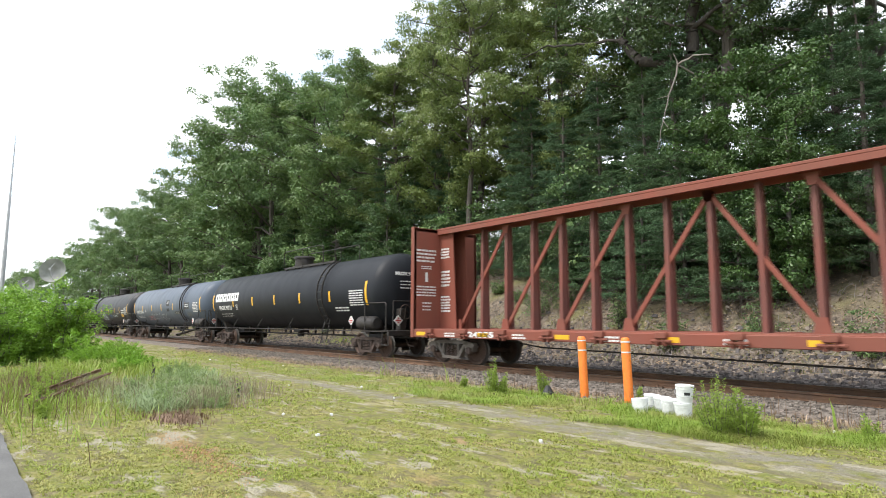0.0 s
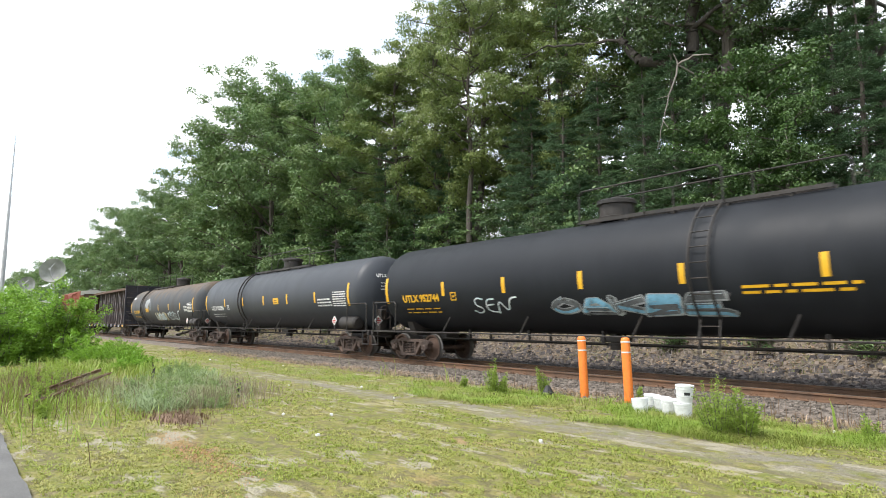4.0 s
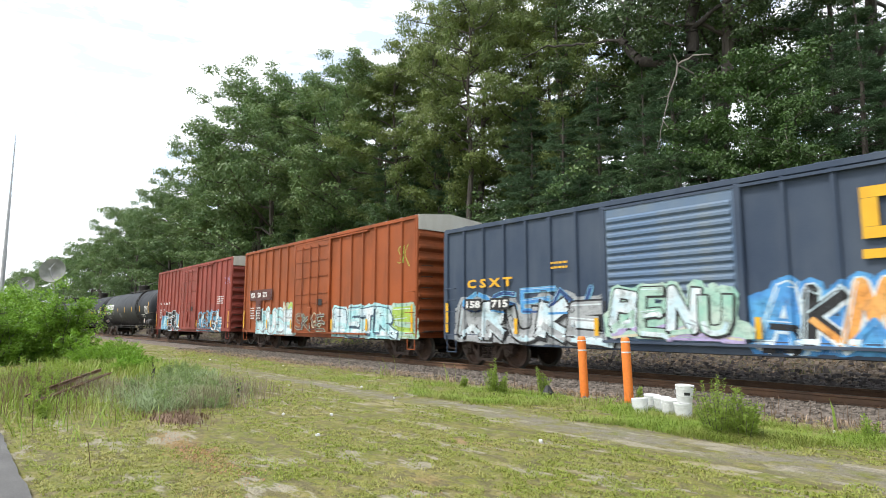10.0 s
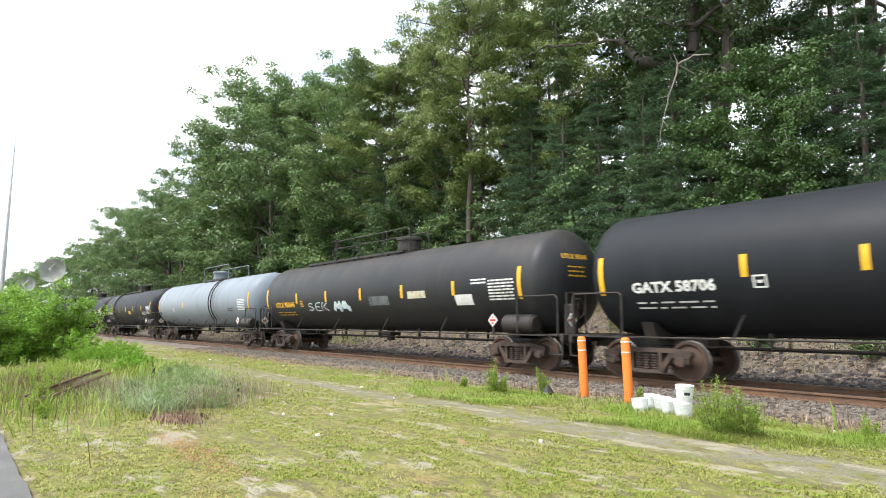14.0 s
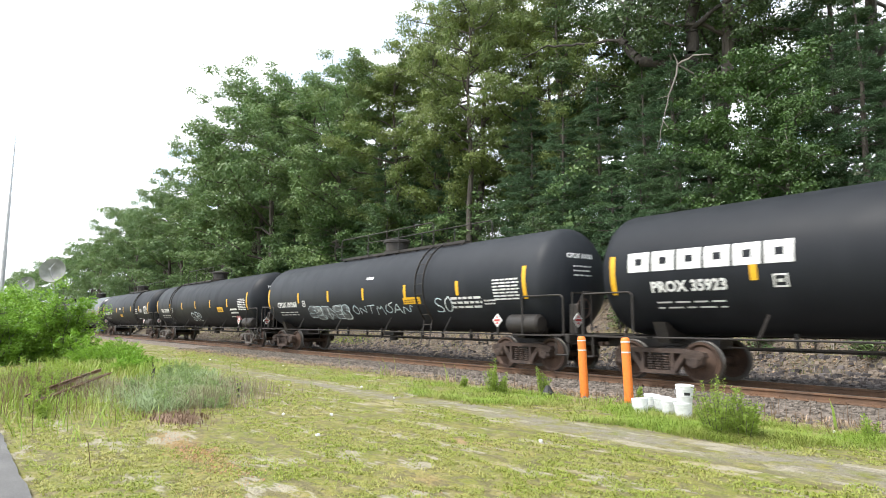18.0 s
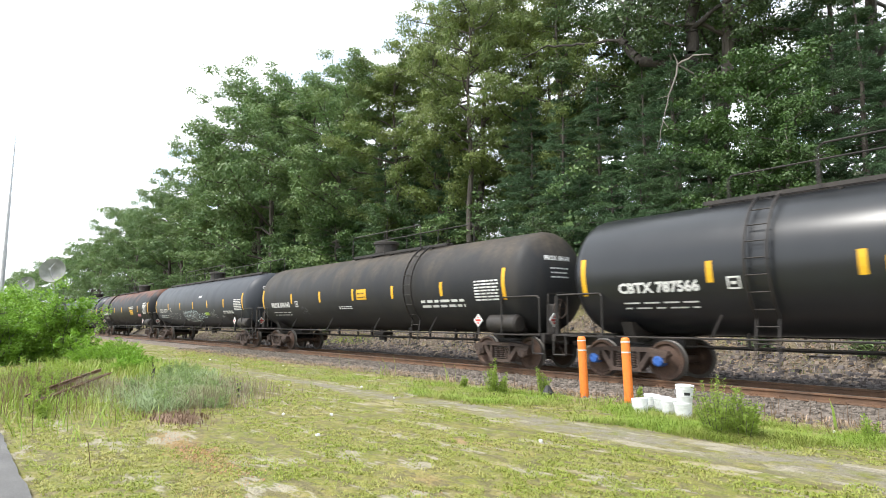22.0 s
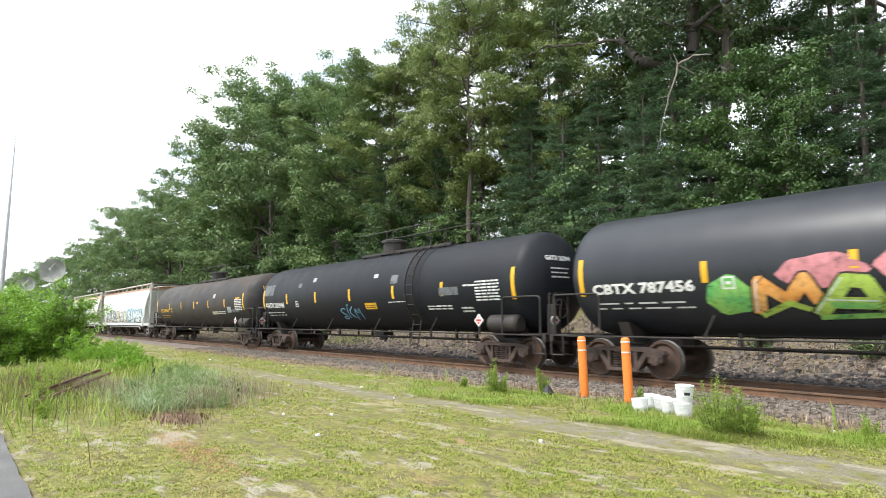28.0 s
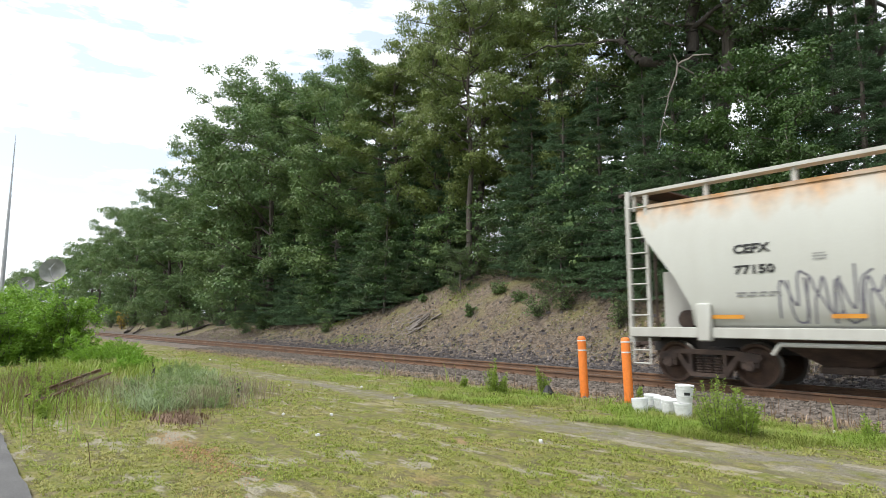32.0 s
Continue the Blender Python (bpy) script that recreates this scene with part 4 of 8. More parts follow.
def tank_car(q0, q1, label, paint, mark="", ink="white", walk_x=(-6.4, .6), dome_x=.15, ladder_x=-5.4, stripes=(-8.72, -5.5, -2.75, 0.0, 2.75, 5.55, 8.4), sign=None, logo=False,
             panel=True, signs=(), graf=(), wheels="truck", cap=None, banded=False, stripe_z=2.42, mark_x=-7.75, mark_w=2.0, clouds=(), ladder_sides=(-1, 1), fittings=None):
    car = start_car("tank_car", label, "tank car", q0, q1)
    half = (q1 - q0) / 2
    K = half / 10 if half > 10 else (half + 20) / 30
    dx = (K - 1) * 9.5

    def skin(off):
        return lambda u, w: on_tank(off)(u * K, w)

    def head(off):
        return lambda u, w: (on_head(off)(u, w)[0] + (K - 1) * 9.49, u, w)
    part("tank", tank_shell, paint, car, "", Matrix.Diagonal((K, 1, 1, 1)), "tank_shell")
    if banded:
        part("jacket_band", band, paint, car, "", pose(ladder_x * K, 0, 0), "jacket_band")
    part("valve_housing", dome, fittings or M["steel"], car, "round bolted valve housing", pose(dome_x * K, 0, 4.02), "valve_housing")
    part("walkway", lambda: walkway(*walk_x), M["steel"], car, "steel grating walkway", None, ("walkway", walk_x))
    near = (max(walk_x[0], dome_x - 4.6), min(walk_x[1] + .5, dome_x + 3.2))
    part("safety_railing", lambda: rails_top(*near, -1), fittings or M["steel"], car, "thin steel tube railing", None, ("railing", near, -1))
    part("safety_railing", lambda: rails_top(*walk_x, 1), fittings or M["steel"], car, "thin steel tube railing", None, ("railing", walk_x, 1))
    for k in ladder_sides:
        stiles, steps = ladder(k)
        lad = part("ladder", stiles, M["steel"], car, "", pose(ladder_x * K, 0, 0), ("ladder", k))
        for y, z in steps:
            part("rung", rung, M["steel"], lad, "", pose(0, y, z), "tank_rung")
    for k in (1, -1):
        turn = (pose(0, 0, 0) if k > 0 else pose(0, 0, 0, 0, 0, 180)) @ pose(dx, 0, 0)
        part("end_sill", tank_end, M["steel"], car, "", turn, "tank_end")
        part("end_handrail", end_rail, M["steel"], car, "", turn, "end_rail")
        for y in (-1.43, 1.43):
            part("side_handrail", side_rail, M["steel"], car, "", turn @ pose(0, y, 0), "side_rail")
    tail = pose(dx, 0, 0)
    part("air_reservoir", reservoir, M["steel"], car, "", tail, "reservoir")
    part("brake_housing", brake_housing, M["steel"], car, "", tail, "brake_housing")
    part("hand_wheel", hand_wheel, M["truck"], car, "", tail, "hand_wheel")
    part("brake_rod", lambda: Shape().tube([(9.45, -.57, 1.1), (8.9, -.5, .95), (8.2, -.45, .75)], .03, 6), M["steel"], car, "", tail, "brake_rod")
    part("grab_rail", grab_pipes, M["steel"], car, "", None, "grab_pipes")
    part("brake_pipe", train_line, M["steel"], car, "", None, "train_line")
    part("bottom_outlet", outlets, M["steel"], car, "", None, "outlets")
    for x in (-5.6, -2.2, 1.4, 4.8):
        for k in (-1, 1):
            part("strut", lambda: strut(k), M["steel"], car, "", pose(x, 0, 0), ("strut", k))
    for k in (-1, 1):
        truck(car, k * (7.86 + dx), M[wheels], cap)
    couplers(car, half)
    for i, x in enumerate(stripes):
        tall = i in (0, len(stripes) - 1)
        decal("reflective_stripe", [rect(x - .07, x + .07, *((1.98, 2.92) if tall else (stripe_z - .24, stripe_z + .22)))], skin, .005, M["yellow"], car, "yellow reflective stripe", .12)
    for x, y, rz in ((7.30 + dx, -1.46, 0), (9.80 + dx, -.95, 90), (-9.80 - dx, .95, -90), (-7.3 - dx, 1.46, 180)):
        d = part("placard", diamond, M["white"], car, "white and red diamond hazard placard", pose(x, y, 1.40, 0, 0, rz), "diamond")
        part("placard_print", diamond_face, M["red"], d, "", None, "diamond_face")
    for x in (7.3 + dx, -7.3 - dx):
        part("placard_bracket", lambda: Shape().box(-.03, .03, -.02, .02, 1.0, 1.35), M["steel"], car, "", pose(x, math.copysign(1.44, -x), 0), "bracket")
    inkm = M[ink]
    if mark:
        lettering(mark, mark_x, 2.0, mark_w, .27, skin, inkm, car)
        decal("stencil_print", bars(2, mark_x + .05, mark_x + mark_w - .1, 1.60, 1.88, .30, None, .06), skin, .006, inkm, car, "small stencilled print")
        lettering(mark, -.75, 3.12, 1.0, .15, head, inkm, car, .012)
        decal("stencil_print", bars(3, -.60, .10, 2.62, 3.0, .34, None, .05), head, .012, inkm, car, "small stencilled print", .1)
    decal("inspection_stencil", frame_mark(-5.15, 2.02, .27), skin, .006, inkm, car)
    if panel:
        decal("stencil_panel", bars(7, 7.15, 8.2, 1.98, 2.64, .50, None, .04), skin, .006, M["white"], car, "stencilled data panel")
    for u0, u1, w0, w1, m in signs:
        decal("painted_panel", [rect(u0, u1, w0, w1)], skin, .006, M[m] if m in M else SPRAY[m], car)
        if m == "yellow" and u1 - u0 > .5:
            decal("panel_print", bars(2, u0 + .08, u1 - .08, w0 + .06, w1 - .04, .4, None, .04), skin, .008, M["ink"], car, "small dark print on the yellow panel")
    for u0, u1, w0, w1, n, m in [s for s in (sign or [])]:
        decal("stencil_print", bars(n, u0, u1, w0, w1, .5, None, .045), skin, .0075, M[m], car, "stencilled print")
    if logo:
        # the maker's name as six plain block shapes
        out = []
        for i in range(6):
            u = -8.30 + i * .605
            out += [rect(u, u + .54, 2.50, 2.655), rect(u, u + .54, 2.81, 2.96), rect(u, u + .19, 2.657, 2.808), rect(u + .36, u + .54, 2.657, 2.808)]
        decal("block_logo", out, skin, .006, M["white"], car, "white block logo", .12)
    for i, (u, w, ru, rw, m) in enumerate(clouds):
        puff = [(u + ru * math.cos(a * .314) * (1 + .08 * math.sin(a * 1.9 + i)), w + rw * math.sin(a * .314) * (1 + .10 * math.cos(a * 1.4 + i))) for a in range(20)]
        decal("graffiti", [puff], skin, .0035 + .001 * i, SPRAY[m], car, "sprayed cloud of colour behind the lettering")
    for g in graf:
        graffiti(g[0], g[1], g[2], g[3], g[4], skin, car, [SPRAY[x] for x in g[5]], SPRAY[g[6]], SPRAY[g[7]] if g[7] else None, g[8], *(g[9:10] or (.30,)))
    return car


P_BLACK = car_paint("black_tank_paint", (0.0085, 0.0098, 0.0130), (0.022, 0.0245, 0.029), 0.5, 0.58, sheen=0.2)
P_CHAR = car_paint("charcoal_tank_paint", (0.0135, 0.0155, 0.0195), (0.034, 0.037, 0.043), 0.6, 0.58, sheen=0.2)
P_BLACK2 = car_paint("dusty_black_tank_paint", (0.0135, 0.015, 0.0185), (0.042, 0.040, 0.039), 0.5, 0.55, top=(0.062, 0.050, 0.041), top_z=(3.2, 4.8), sheen=0.28)
P_GLOSS = car_paint("glossy_black_tank_paint", (0.012, 0.013, 0.015), (0.022, 0.024, 0.028), 0.3, 0.33, sheen=0.5)
P_SLATE = car_paint("slate_blue_tank_paint", (0.088, 0.108, 0.140), (0.07, 0.08, 0.095), 0.5, 0.5)
P_BROWN = car_paint("brown_stained_tank_paint", (0.0165, 0.0180, 0.021), (0.052, 0.047, 0.042), 0.55, 0.6, top=(0.095, 0.076, 0.056), top_z=(3.0, 4.4))
P_DUST = car_paint("streaked_tank_paint", (0.040, 0.047, 0.056), (0.085, 0.075, 0.065), 0.55, 0.62, top=(0.145, 0.100, 0.065), top_z=(3.05, 4.1))
P_GREY = car_paint("pale_grey_tank_paint", (0.20, 0.235, 0.275), (0.15, 0.165, 0.18), 0.5, 0.5)
P_STEEL = car_paint("grey_black_tank_paint", (0.032, 0.036, 0.045), (0.055, 0.058, 0.064), 0.5, 0.55, sheen=0.3)
P_RUST = car_paint("rust_topped_tank_paint", (0.011, 0.012, 0.0145), (0.033, 0.031, 0.030), 0.5, 0.55, top=(0.185, 0.066, 0.033), top_z=(3.25, 4.05), ragged=2.4)
P_MOTTLE = car_paint("mottled_black_tank_paint", (0.016, 0.0185, 0.0235), (0.070, 0.060, 0.050), 0.9, 0.6, top=(0.080, 0.056, 0.038), top_z=(3.2, 5.4), streak=(0.22, 0.22, 0.45), ragged=2.4)
P_SHEEN = car_paint("blue_black_tank_paint", (0.014, 0.0165, 0.022), (0.032, 0.035, 0.041), 0.4, 0.46, sheen=0.4)
# ---- box cars ----
def box_end(h, half, ribs):
    """A corrugated end wall as one wavy sheet, outside towards +x."""
    s = Shape()
    prof = [(-.03, .80)]
    n = ribs
    step = (h - .45 - .80) / n
    for i in range(n):
        z = .80 + i * step
        prof += [(-.03, z + .08 * step), (.105, z + .34 * step), (.105, z + .52 * step), (-.03, z + .92 * step)]
    prof += [(-.03, h - .02), (-.10, h - .02), (-.10, .80)]
    s.prism([(p[0], p[1]) for p in prof], "y", -half + .02, half - .02)
    return s


def box_car(q0, q1, label, paint, h=5.05, end_cap=None, door="plug", ribs=9, roof_mat=None, marks=(), graf=(), logo=(), wheels="truck", shift=.37, text=(), bands=(), over=(), door_paint=None):
    car = start_car("box_car", label, "box car", q0, q1, shift)
    half = (q1 - q0) / 2
    hl, hw = 7.68, 1.50
    side = on_side(hw + .012)
    part("underframe", Shape().box(-hl, hl, -1.1, 1.1, .86, 1.02).box(-half + .9, half - .9, -.3, .3, .62, .86), M["steel"], car)
    for k in (-1, 1):
        part("side_wall", Shape().box(-hl, hl, min(k * hw, k * hw - k * .05), max(k * hw, k * hw - k * .05), .98, h - .12), paint, car, "", None)
        sill = Shape().prism([(-hl, .98), (hl, .98), (hl, .80), (hl * .62, .80), (hl * .55, .70), (-hl * .55, .70), (-hl * .62, .80), (-hl, .80)], "y", k * (hw - .03) - .05, k * (hw - .03) + .05)
        part("side_sill", sill, paint, car)
        part("top_plate", Shape().box(-hl, hl, k * (hw + .015) - .05, k * (hw + .015) + .05, h - .13, h, .01), paint, car)
        x = -hl + .04
        posts = int((hl - 1.6) / .86)
        gap = (hl - 1.62) / posts
        for sgn in (-1, 1):
            for i in range(posts + 1):
                x = sgn * (1.62 + i * gap - (.06 if i == posts else 0))
                part("post", lambda: Shape().prism([(-.06, .01), (-.035, -.07), (.035, -.07), (.06, .01)], "z", .985, h - .135), paint, car, "", pose(x, k * hw, 0, 0, 0, 0 if k < 0 else 180), ("post", h))
    # sliding door on the near side and its twin
    for k in (-1, 1):
        d = part("door", Shape().box(-1.55, 1.55, -.07, .0, .92, h - .16, .01), door_paint or paint, car, "", pose(0, k * (hw + .012), 0, 0, 0, 0 if k < 0 else 180))
        if door == "ribbed":
            n = 15
            for i in range(n):
                z = 1.02 + i * (h - 1.42) / n
                part("door_rib", lambda: Shape().prism([(-.07, 0), (-.115, .05), (-.115, .11), (-.07, .16)], "x", -1.5, 1.5), door_paint or paint, d, "", pose(0, 0, z), "door_rib")
        else:
            for z in (1.35, 2.15, 2.55, 3.3, 4.0, 4.6):
                if z < h - .3:
                    part("door_rib", lambda: Shape().box(-1.5, 1.5, -.10, -.07, 0, .06), paint, d, "", pose(0, 0, z), "door_bar")
            for x in (-.75, 0, .75):
                part("locking_bar", Shape().cyl((x, -.13, 1.0), (x, -.13, h - .35), .028, 6), paint, d)
            part("lock_gear", Shape().box(-.16, .16, -.16, -.07, 1.80, 1.98, .02).box(.06, .15, -.18, -.07, 1.3, 1.80, .02), paint, d)
            part("notice_plate", Shape().box(.62, 1.12, -.115, -.105, 2.05, 2.32), M["ink"], d, "dark notice plate")
    for x in (-1.63, 1.63):
        part("door_post", Shape().box(x - .07, x + .07, -hw - .11, -hw, .9, h - .14, .01), paint, car)
    part("door_track", Shape().box(-1.7, 4.6, -hw - .13, -hw, .86, .92), paint, car)
    part("door_track", Shape().box(-1.7, 4.6, -hw - .10, -hw, h - .22, h - .16), paint, car)
    rm = roof_mat or paint
    roof = Shape()
    roof.prism([(-hw - .05, h + .003), (hw + .05, h + .003), (0, h + .17)], "x", -hl, hl)
    n = 17
    for i in range(n + 1):
        x = -hl + .06 + (2 * hl - .12) * i / n
        roof.prism([(-hw - .052, h + .0), (-hw - .052, h + .018), (0, h + .19), (hw + .052, h + .018), (hw + .052, h + .0), (0, h + .165)], "x", x - .04, x + .04)
    part("roof", roof, rm, car, "ribbed sheet roof")
    for k in (-1, 1):
        e = part("end_wall", lambda: box_end(h, hw, ribs), paint, car, "corrugated end wall", pose(k * hl, 0, 0, 0, 0, 0 if k > 0 else 180), ("box_end", h, ribs), False)
        top = Shape().prism([(-hw, h - .50), (hw, h - .50), (hw, h + .02), (0, h + .16), (-hw, h + .02)], "x", -.02, .05)
        part("end_cap", top, end_cap or paint, car, "", pose(k * (hl + .02), 0, 0, 0, 0, 0 if k > 0 else 180))
        for j in (-1, 1):
            part("corner_post", Shape().box(-.10, .04, -.05, .05, .8, h - .02, .015), paint, car, "", pose(k * hl, j * (hw + .005), 0))
        at = k * hl if k > 0 else -hl + .56
        for i in range(5):
            part("grab_iron", lambda: Shape().tube([(-.05, 0, 0), (-.05, -.09, 0), (-.50, -.09, 0), (-.50, 0, 0)], .014, 5), paint, car, "", pose(at, -hw - .05, .95 + i * .36), "grab_iron")
        part("sill_step", lambda: Shape().tube([(-.06, 0, .80), (-.06, 0, .42), (-.48, 0, .42), (-.48, 0, .80)], .018, 5), paint, car, "", pose(at, -hw - .05, 0), "sill_step")
        turn = pose(k * hl, 0, 0, 0, 0, 0 if k > 0 else 180)
        em = M["steel"] if k > 0 else paint
        for i in range(7):
            part("rung", lambda: Shape().tube([(.08, -.95, 0), (.17, -.95, 0), (.17, -1.38, 0), (.08, -1.38, 0)], .014, 5), em, car, "", turn @ pose(0, 0, 1.0 + i * .38), "end_rung")
        part("cross_step", lambda: Shape().box(.05, .35, -1.3, 1.3, 1.02, 1.05), em, car, "", turn, "cross_step")
        if k > 0:
            part("brake_wheel", lambda: Shape().lathe([(.28, .24), (.30, .27), (.33, .24)], (0, .35, 2.2), "x", 14), em, car, "", turn, "brake_wheel")
            part("brake_housing", lambda: Shape().box(.08, .26, .2, .5, 1.5, 2.3, .02), em, car, "", turn, "box_brake")
        truck(car, k * 6.25, M[wheels])
    couplers(car, half)
    for x in (-hl + .09, -4.6, -1.9, 1.9, 4.6, hl - .2):
        tall = abs(x) > hl - .3
        decal("reflective_stripe", [rect(x - .06, x + .06, 1.02, 1.95 if tall else 1.45)], on_side(hw + .075), .006, M["yellow"], car, "yellow reflective stripe", 9)
    for u0, u1, w0, w1, n, m in marks:
        decal("stencil_print", bars(n, u0, u1, w0, w1, .45, None, .06), side, .064, M[m], car, "small stencilled print", 9)
    for u0, u1, w0, w1, m in bands:
        decal("painted_band", [rect(u0, u1, w0, w1)], side, .0605, M[m] if m in M else SPRAY[m], car, "dark painted band", 9)
    for t, u, w, wd, ht, m in text:
        lettering(t, u, w, wd, ht, side, M[m], car, .064)
    for polys, m in logo:
        decal("block_logo", polys, side, .066, M[m], car, "yellow block logo with a bar under it", 9)
    spots = [sgn * (1.62 + i * gap - (.06 if i == posts else 0)) for sgn in (-1, 1) for i in range(posts + 1)]
    cuts = [c + o for c in spots for o in (-.063, -.037, .037, .063)]

    def over_posts(off):
        def at(u, w):
            k = min(abs(u - c) for c in spots)
            rise = max(.026 if w < .985 else .0, min(.072, .072 * (.063 - k) / .026))
            return (u, -(hw + .002 + rise + off), w)
        return at
    for g in graf:
        graffiti(g[0], g[1], g[2], g[3], g[4], on_side(hw + .13) if g[9] else over_posts, car, [SPRAY[x] for x in g[5]], SPRAY[g[6]], SPRAY[g[7]] if g[7] else None, g[8], *(g[10:11] or (.31,)), cuts=() if g[9] else cuts)
    for t, u, w, wd, ht in over:
        decal("number_patch", [rect(u - .06, u + wd + .06, w - .06, w + ht + .06)], side, .125, M["ink"], car, "black painted number patch", 9)
        lettering(t, u, w, wd, ht, side, M["white"], car, .129)
    return car


def block_letters(u, w, a, b):
    """Three slab blocks of a logo, each over a bar."""
    out = []
    for i in range(3):
        x = u + i * (a * 1.33)
        out += [rect(x, x + a, w, w + b * .22), rect(x, x + a, w + b * .78, w + b)]
        if i == 0:
            out += [rect(x, x + a * .3, w + b * .225, w + b * .775), rect(x + a * .7, x + a, w + b * .225, w + b * .775)]
        elif i == 1:
            out += [rect(x, x + a, w + b * .40, w + b * .60), rect(x + a * .35, x + a * .65, w + b * .225, w + b * .395), rect(x + a * .35, x + a * .65, w + b * .605, w + b * .775)]
        else:
            out += [[(x + a * .05, w + b * .225), (x + a * .95, w + b * .225), (x + a * .62, w + b * .5), (x + a * .38, w + b * .5)], [(x + a * .38, w + b * .505), (x + a * .62, w + b * .505), (x + a * .95, w + b * .775), (x + a * .05, w + b * .775)]]
        out += [rect(x - .02, x + a + .04, w - b * .38, w - b * .20)]
    return out


# ---- centre-beam flat cars ----
def centerbeam(q0, q1, label, paint, paint2, n_diag=1, shift=.2, mark=None, wheels="truck_grey", end_paint=None, sill_paint=None, post_paint=None, winch_paint=None):
    car = start_car("centerbeam_car", label, "flat car", q0, q1, shift)
    half = (q1 - q0) / 2
    hl, hw = half - 1.3, 1.42
    part("deck", Shape().box(-hl, hl, -hw, hw, 1.02, 1.12, .01), paint2, car)
    part("centre_sill", Shape().box(-half + .7, half - .7, -.28, .28, .80, 1.02, .02), M["steel"], car)
    part("brake_pipe", Shape().tube([(-hl + 3.6, -.5, .78), (-hl + 5.0, -.55, .62), (hl - 7.0, -.55, .45), (hl - 4.0, -.5, .40)], .022, 6), M["steel"], car)
    for k in (-1, 1):
        part("side_sill", Shape().box(-hl, hl, k * hw - .04, k * hw + .04, .84, 1.10, .015), sill_paint or paint, car)
    n = 13
    for k in (-1, 1):
        for i in range(n):
            x = -hl + 1.0 + (2 * hl - 2.0) * i / (n - 1)
            part("winch", lambda: Shape().box(-.14, .14, -.12, .02, .02, .17, .02).box(-.10, -.07, -.12, .02, -.14, .02).box(.07, .10, -.12, .02, -.14, .02).cyl((-.24, -.06, -.03), (.24, -.06, -.03), .035, 8), winch_paint or M["steel"], car, "", pose(x, k * hw - (.04 if k < 0 else -.12), .96), "winch")
    chord = Shape().box(-hl, hl, -.42, .42, 4.60, 4.68, .015).box(-hl, hl, -.42, -.36, 4.46, 4.60).box(-hl, hl, .36, .42, 4.46, 4.60)
    part("top_chord", chord, paint2, car, "flanged top chord")
    posts = int(2 * hl / 1.2)
    if posts % 2:
        posts += 1
    gap = 2 * (hl - .95) / posts
    for i in range(1, posts):
        x = -hl + .95 + gap * i
        part("post", lambda: Shape().prism([(-.15, 1.10), (.15, 1.10), (.09, 4.47), (-.09, 4.47)], "x", -.012, .012).prism([(-.17, 1.10), (-.145, 1.10), (-.085, 4.47), (-.11, 4.47)], "x", -.058, .058).prism([(.17, 1.10), (.145, 1.10), (.085, 4.47), (.11, 4.47)], "x", -.058, .058), post_paint or paint, car, "", pose(x, 0, 0), "beam_post")
    for i in range(posts // 2):
        m = i * 2
        a, b = -hl + .95 + gap * m, -hl + .95 + gap * (m + 2)
        if b > 0:
            a, b = b, a
        if abs(a) < gap * .5 or abs(b) < gap * .5:
            part("diagonal_brace", Shape().bar((b, .05, 1.2), (a, .05, 4.4), .06, .10), paint, car)
        part("diagonal_brace", Shape().bar((a, -.08, 1.2), (b, -.08, 4.4), .06, .11), paint, car)
        part("gusset", Shape().prism([(b - .15, 4.46), (b + .15, 4.46), (b + .09, 4.2), (b - .09, 4.2)], "y", -.16, -.14), paint, car)
        part("gusset", Shape().prism([(a - .18, 1.1), (a + .18, 1.1), (a + .1, 1.45), (a - .1, 1.45)], "y", -.20, -.18), paint, car)
    for k in (-1, 1):
        turn = pose(k * hl, 0, 0, 0, 0, 0 if k > 0 else 180)
        b = part("bulkhead", Shape().box(-.05, 0, -1.46, 1.46, 1.10, 4.62).box(-.05, .12, -1.48, -1.36, .82, 4.66, .01).box(-.05, .12, 1.36, 1.48, .82, 4.66, .01).box(-.05, .10, -1.36, 1.36, 4.52, 4.64), end_paint if end_paint and k > 0 else paint2, car, "steel bulkhead with ribs", turn)
        for z in (1.5, 2.1, 2.8, 3.5, 4.1):
            part("rib", lambda: Shape().box(.0, .10, -1.34, 1.34, -.06, .06, .015), b.data.materials[0], b, "", pose(0, 0, z), "bulk_rib")
        for y in (-.45, .45):
            part("stiffener", lambda: Shape().box(.0, .12, -.05, .05, 1.1, 4.5, .01), b.data.materials[0], b, "", pose(0, y, 0), "bulk_stiff")
        part("end_web", Shape().prism([(-.95, 1.1), (-.05, 1.1), (-.05, 4.5), (-.75, 4.5)], "y", -.30, -.27).prism([(-.95, 1.1), (-.05, 1.1), (-.05, 4.5), (-.75, 4.5)], "y", .27, .30), paint, car, "", turn)
        for i in range(8):
            part("rung", lambda: Shape().tube([(.11, -.85, 0), (.2, -.85, 0), (.2, -1.3, 0), (.11, -1.3, 0)], .014, 5), paint, car, "", turn @ pose(0, 0, 1.0 + i * .42), "bulk_rung")
        part("sill_step", lambda: Shape().tube([(-.1, -1.45, .8), (-.1, -1.45, .42), (-.5, -1.45, .42), (-.5, -1.45, .8)], .02, 5), paint, car, "", turn, "bulk_step")
        truck(car, k * (half - 2.9), M[wheels])
    couplers(car, half)
    n = 8
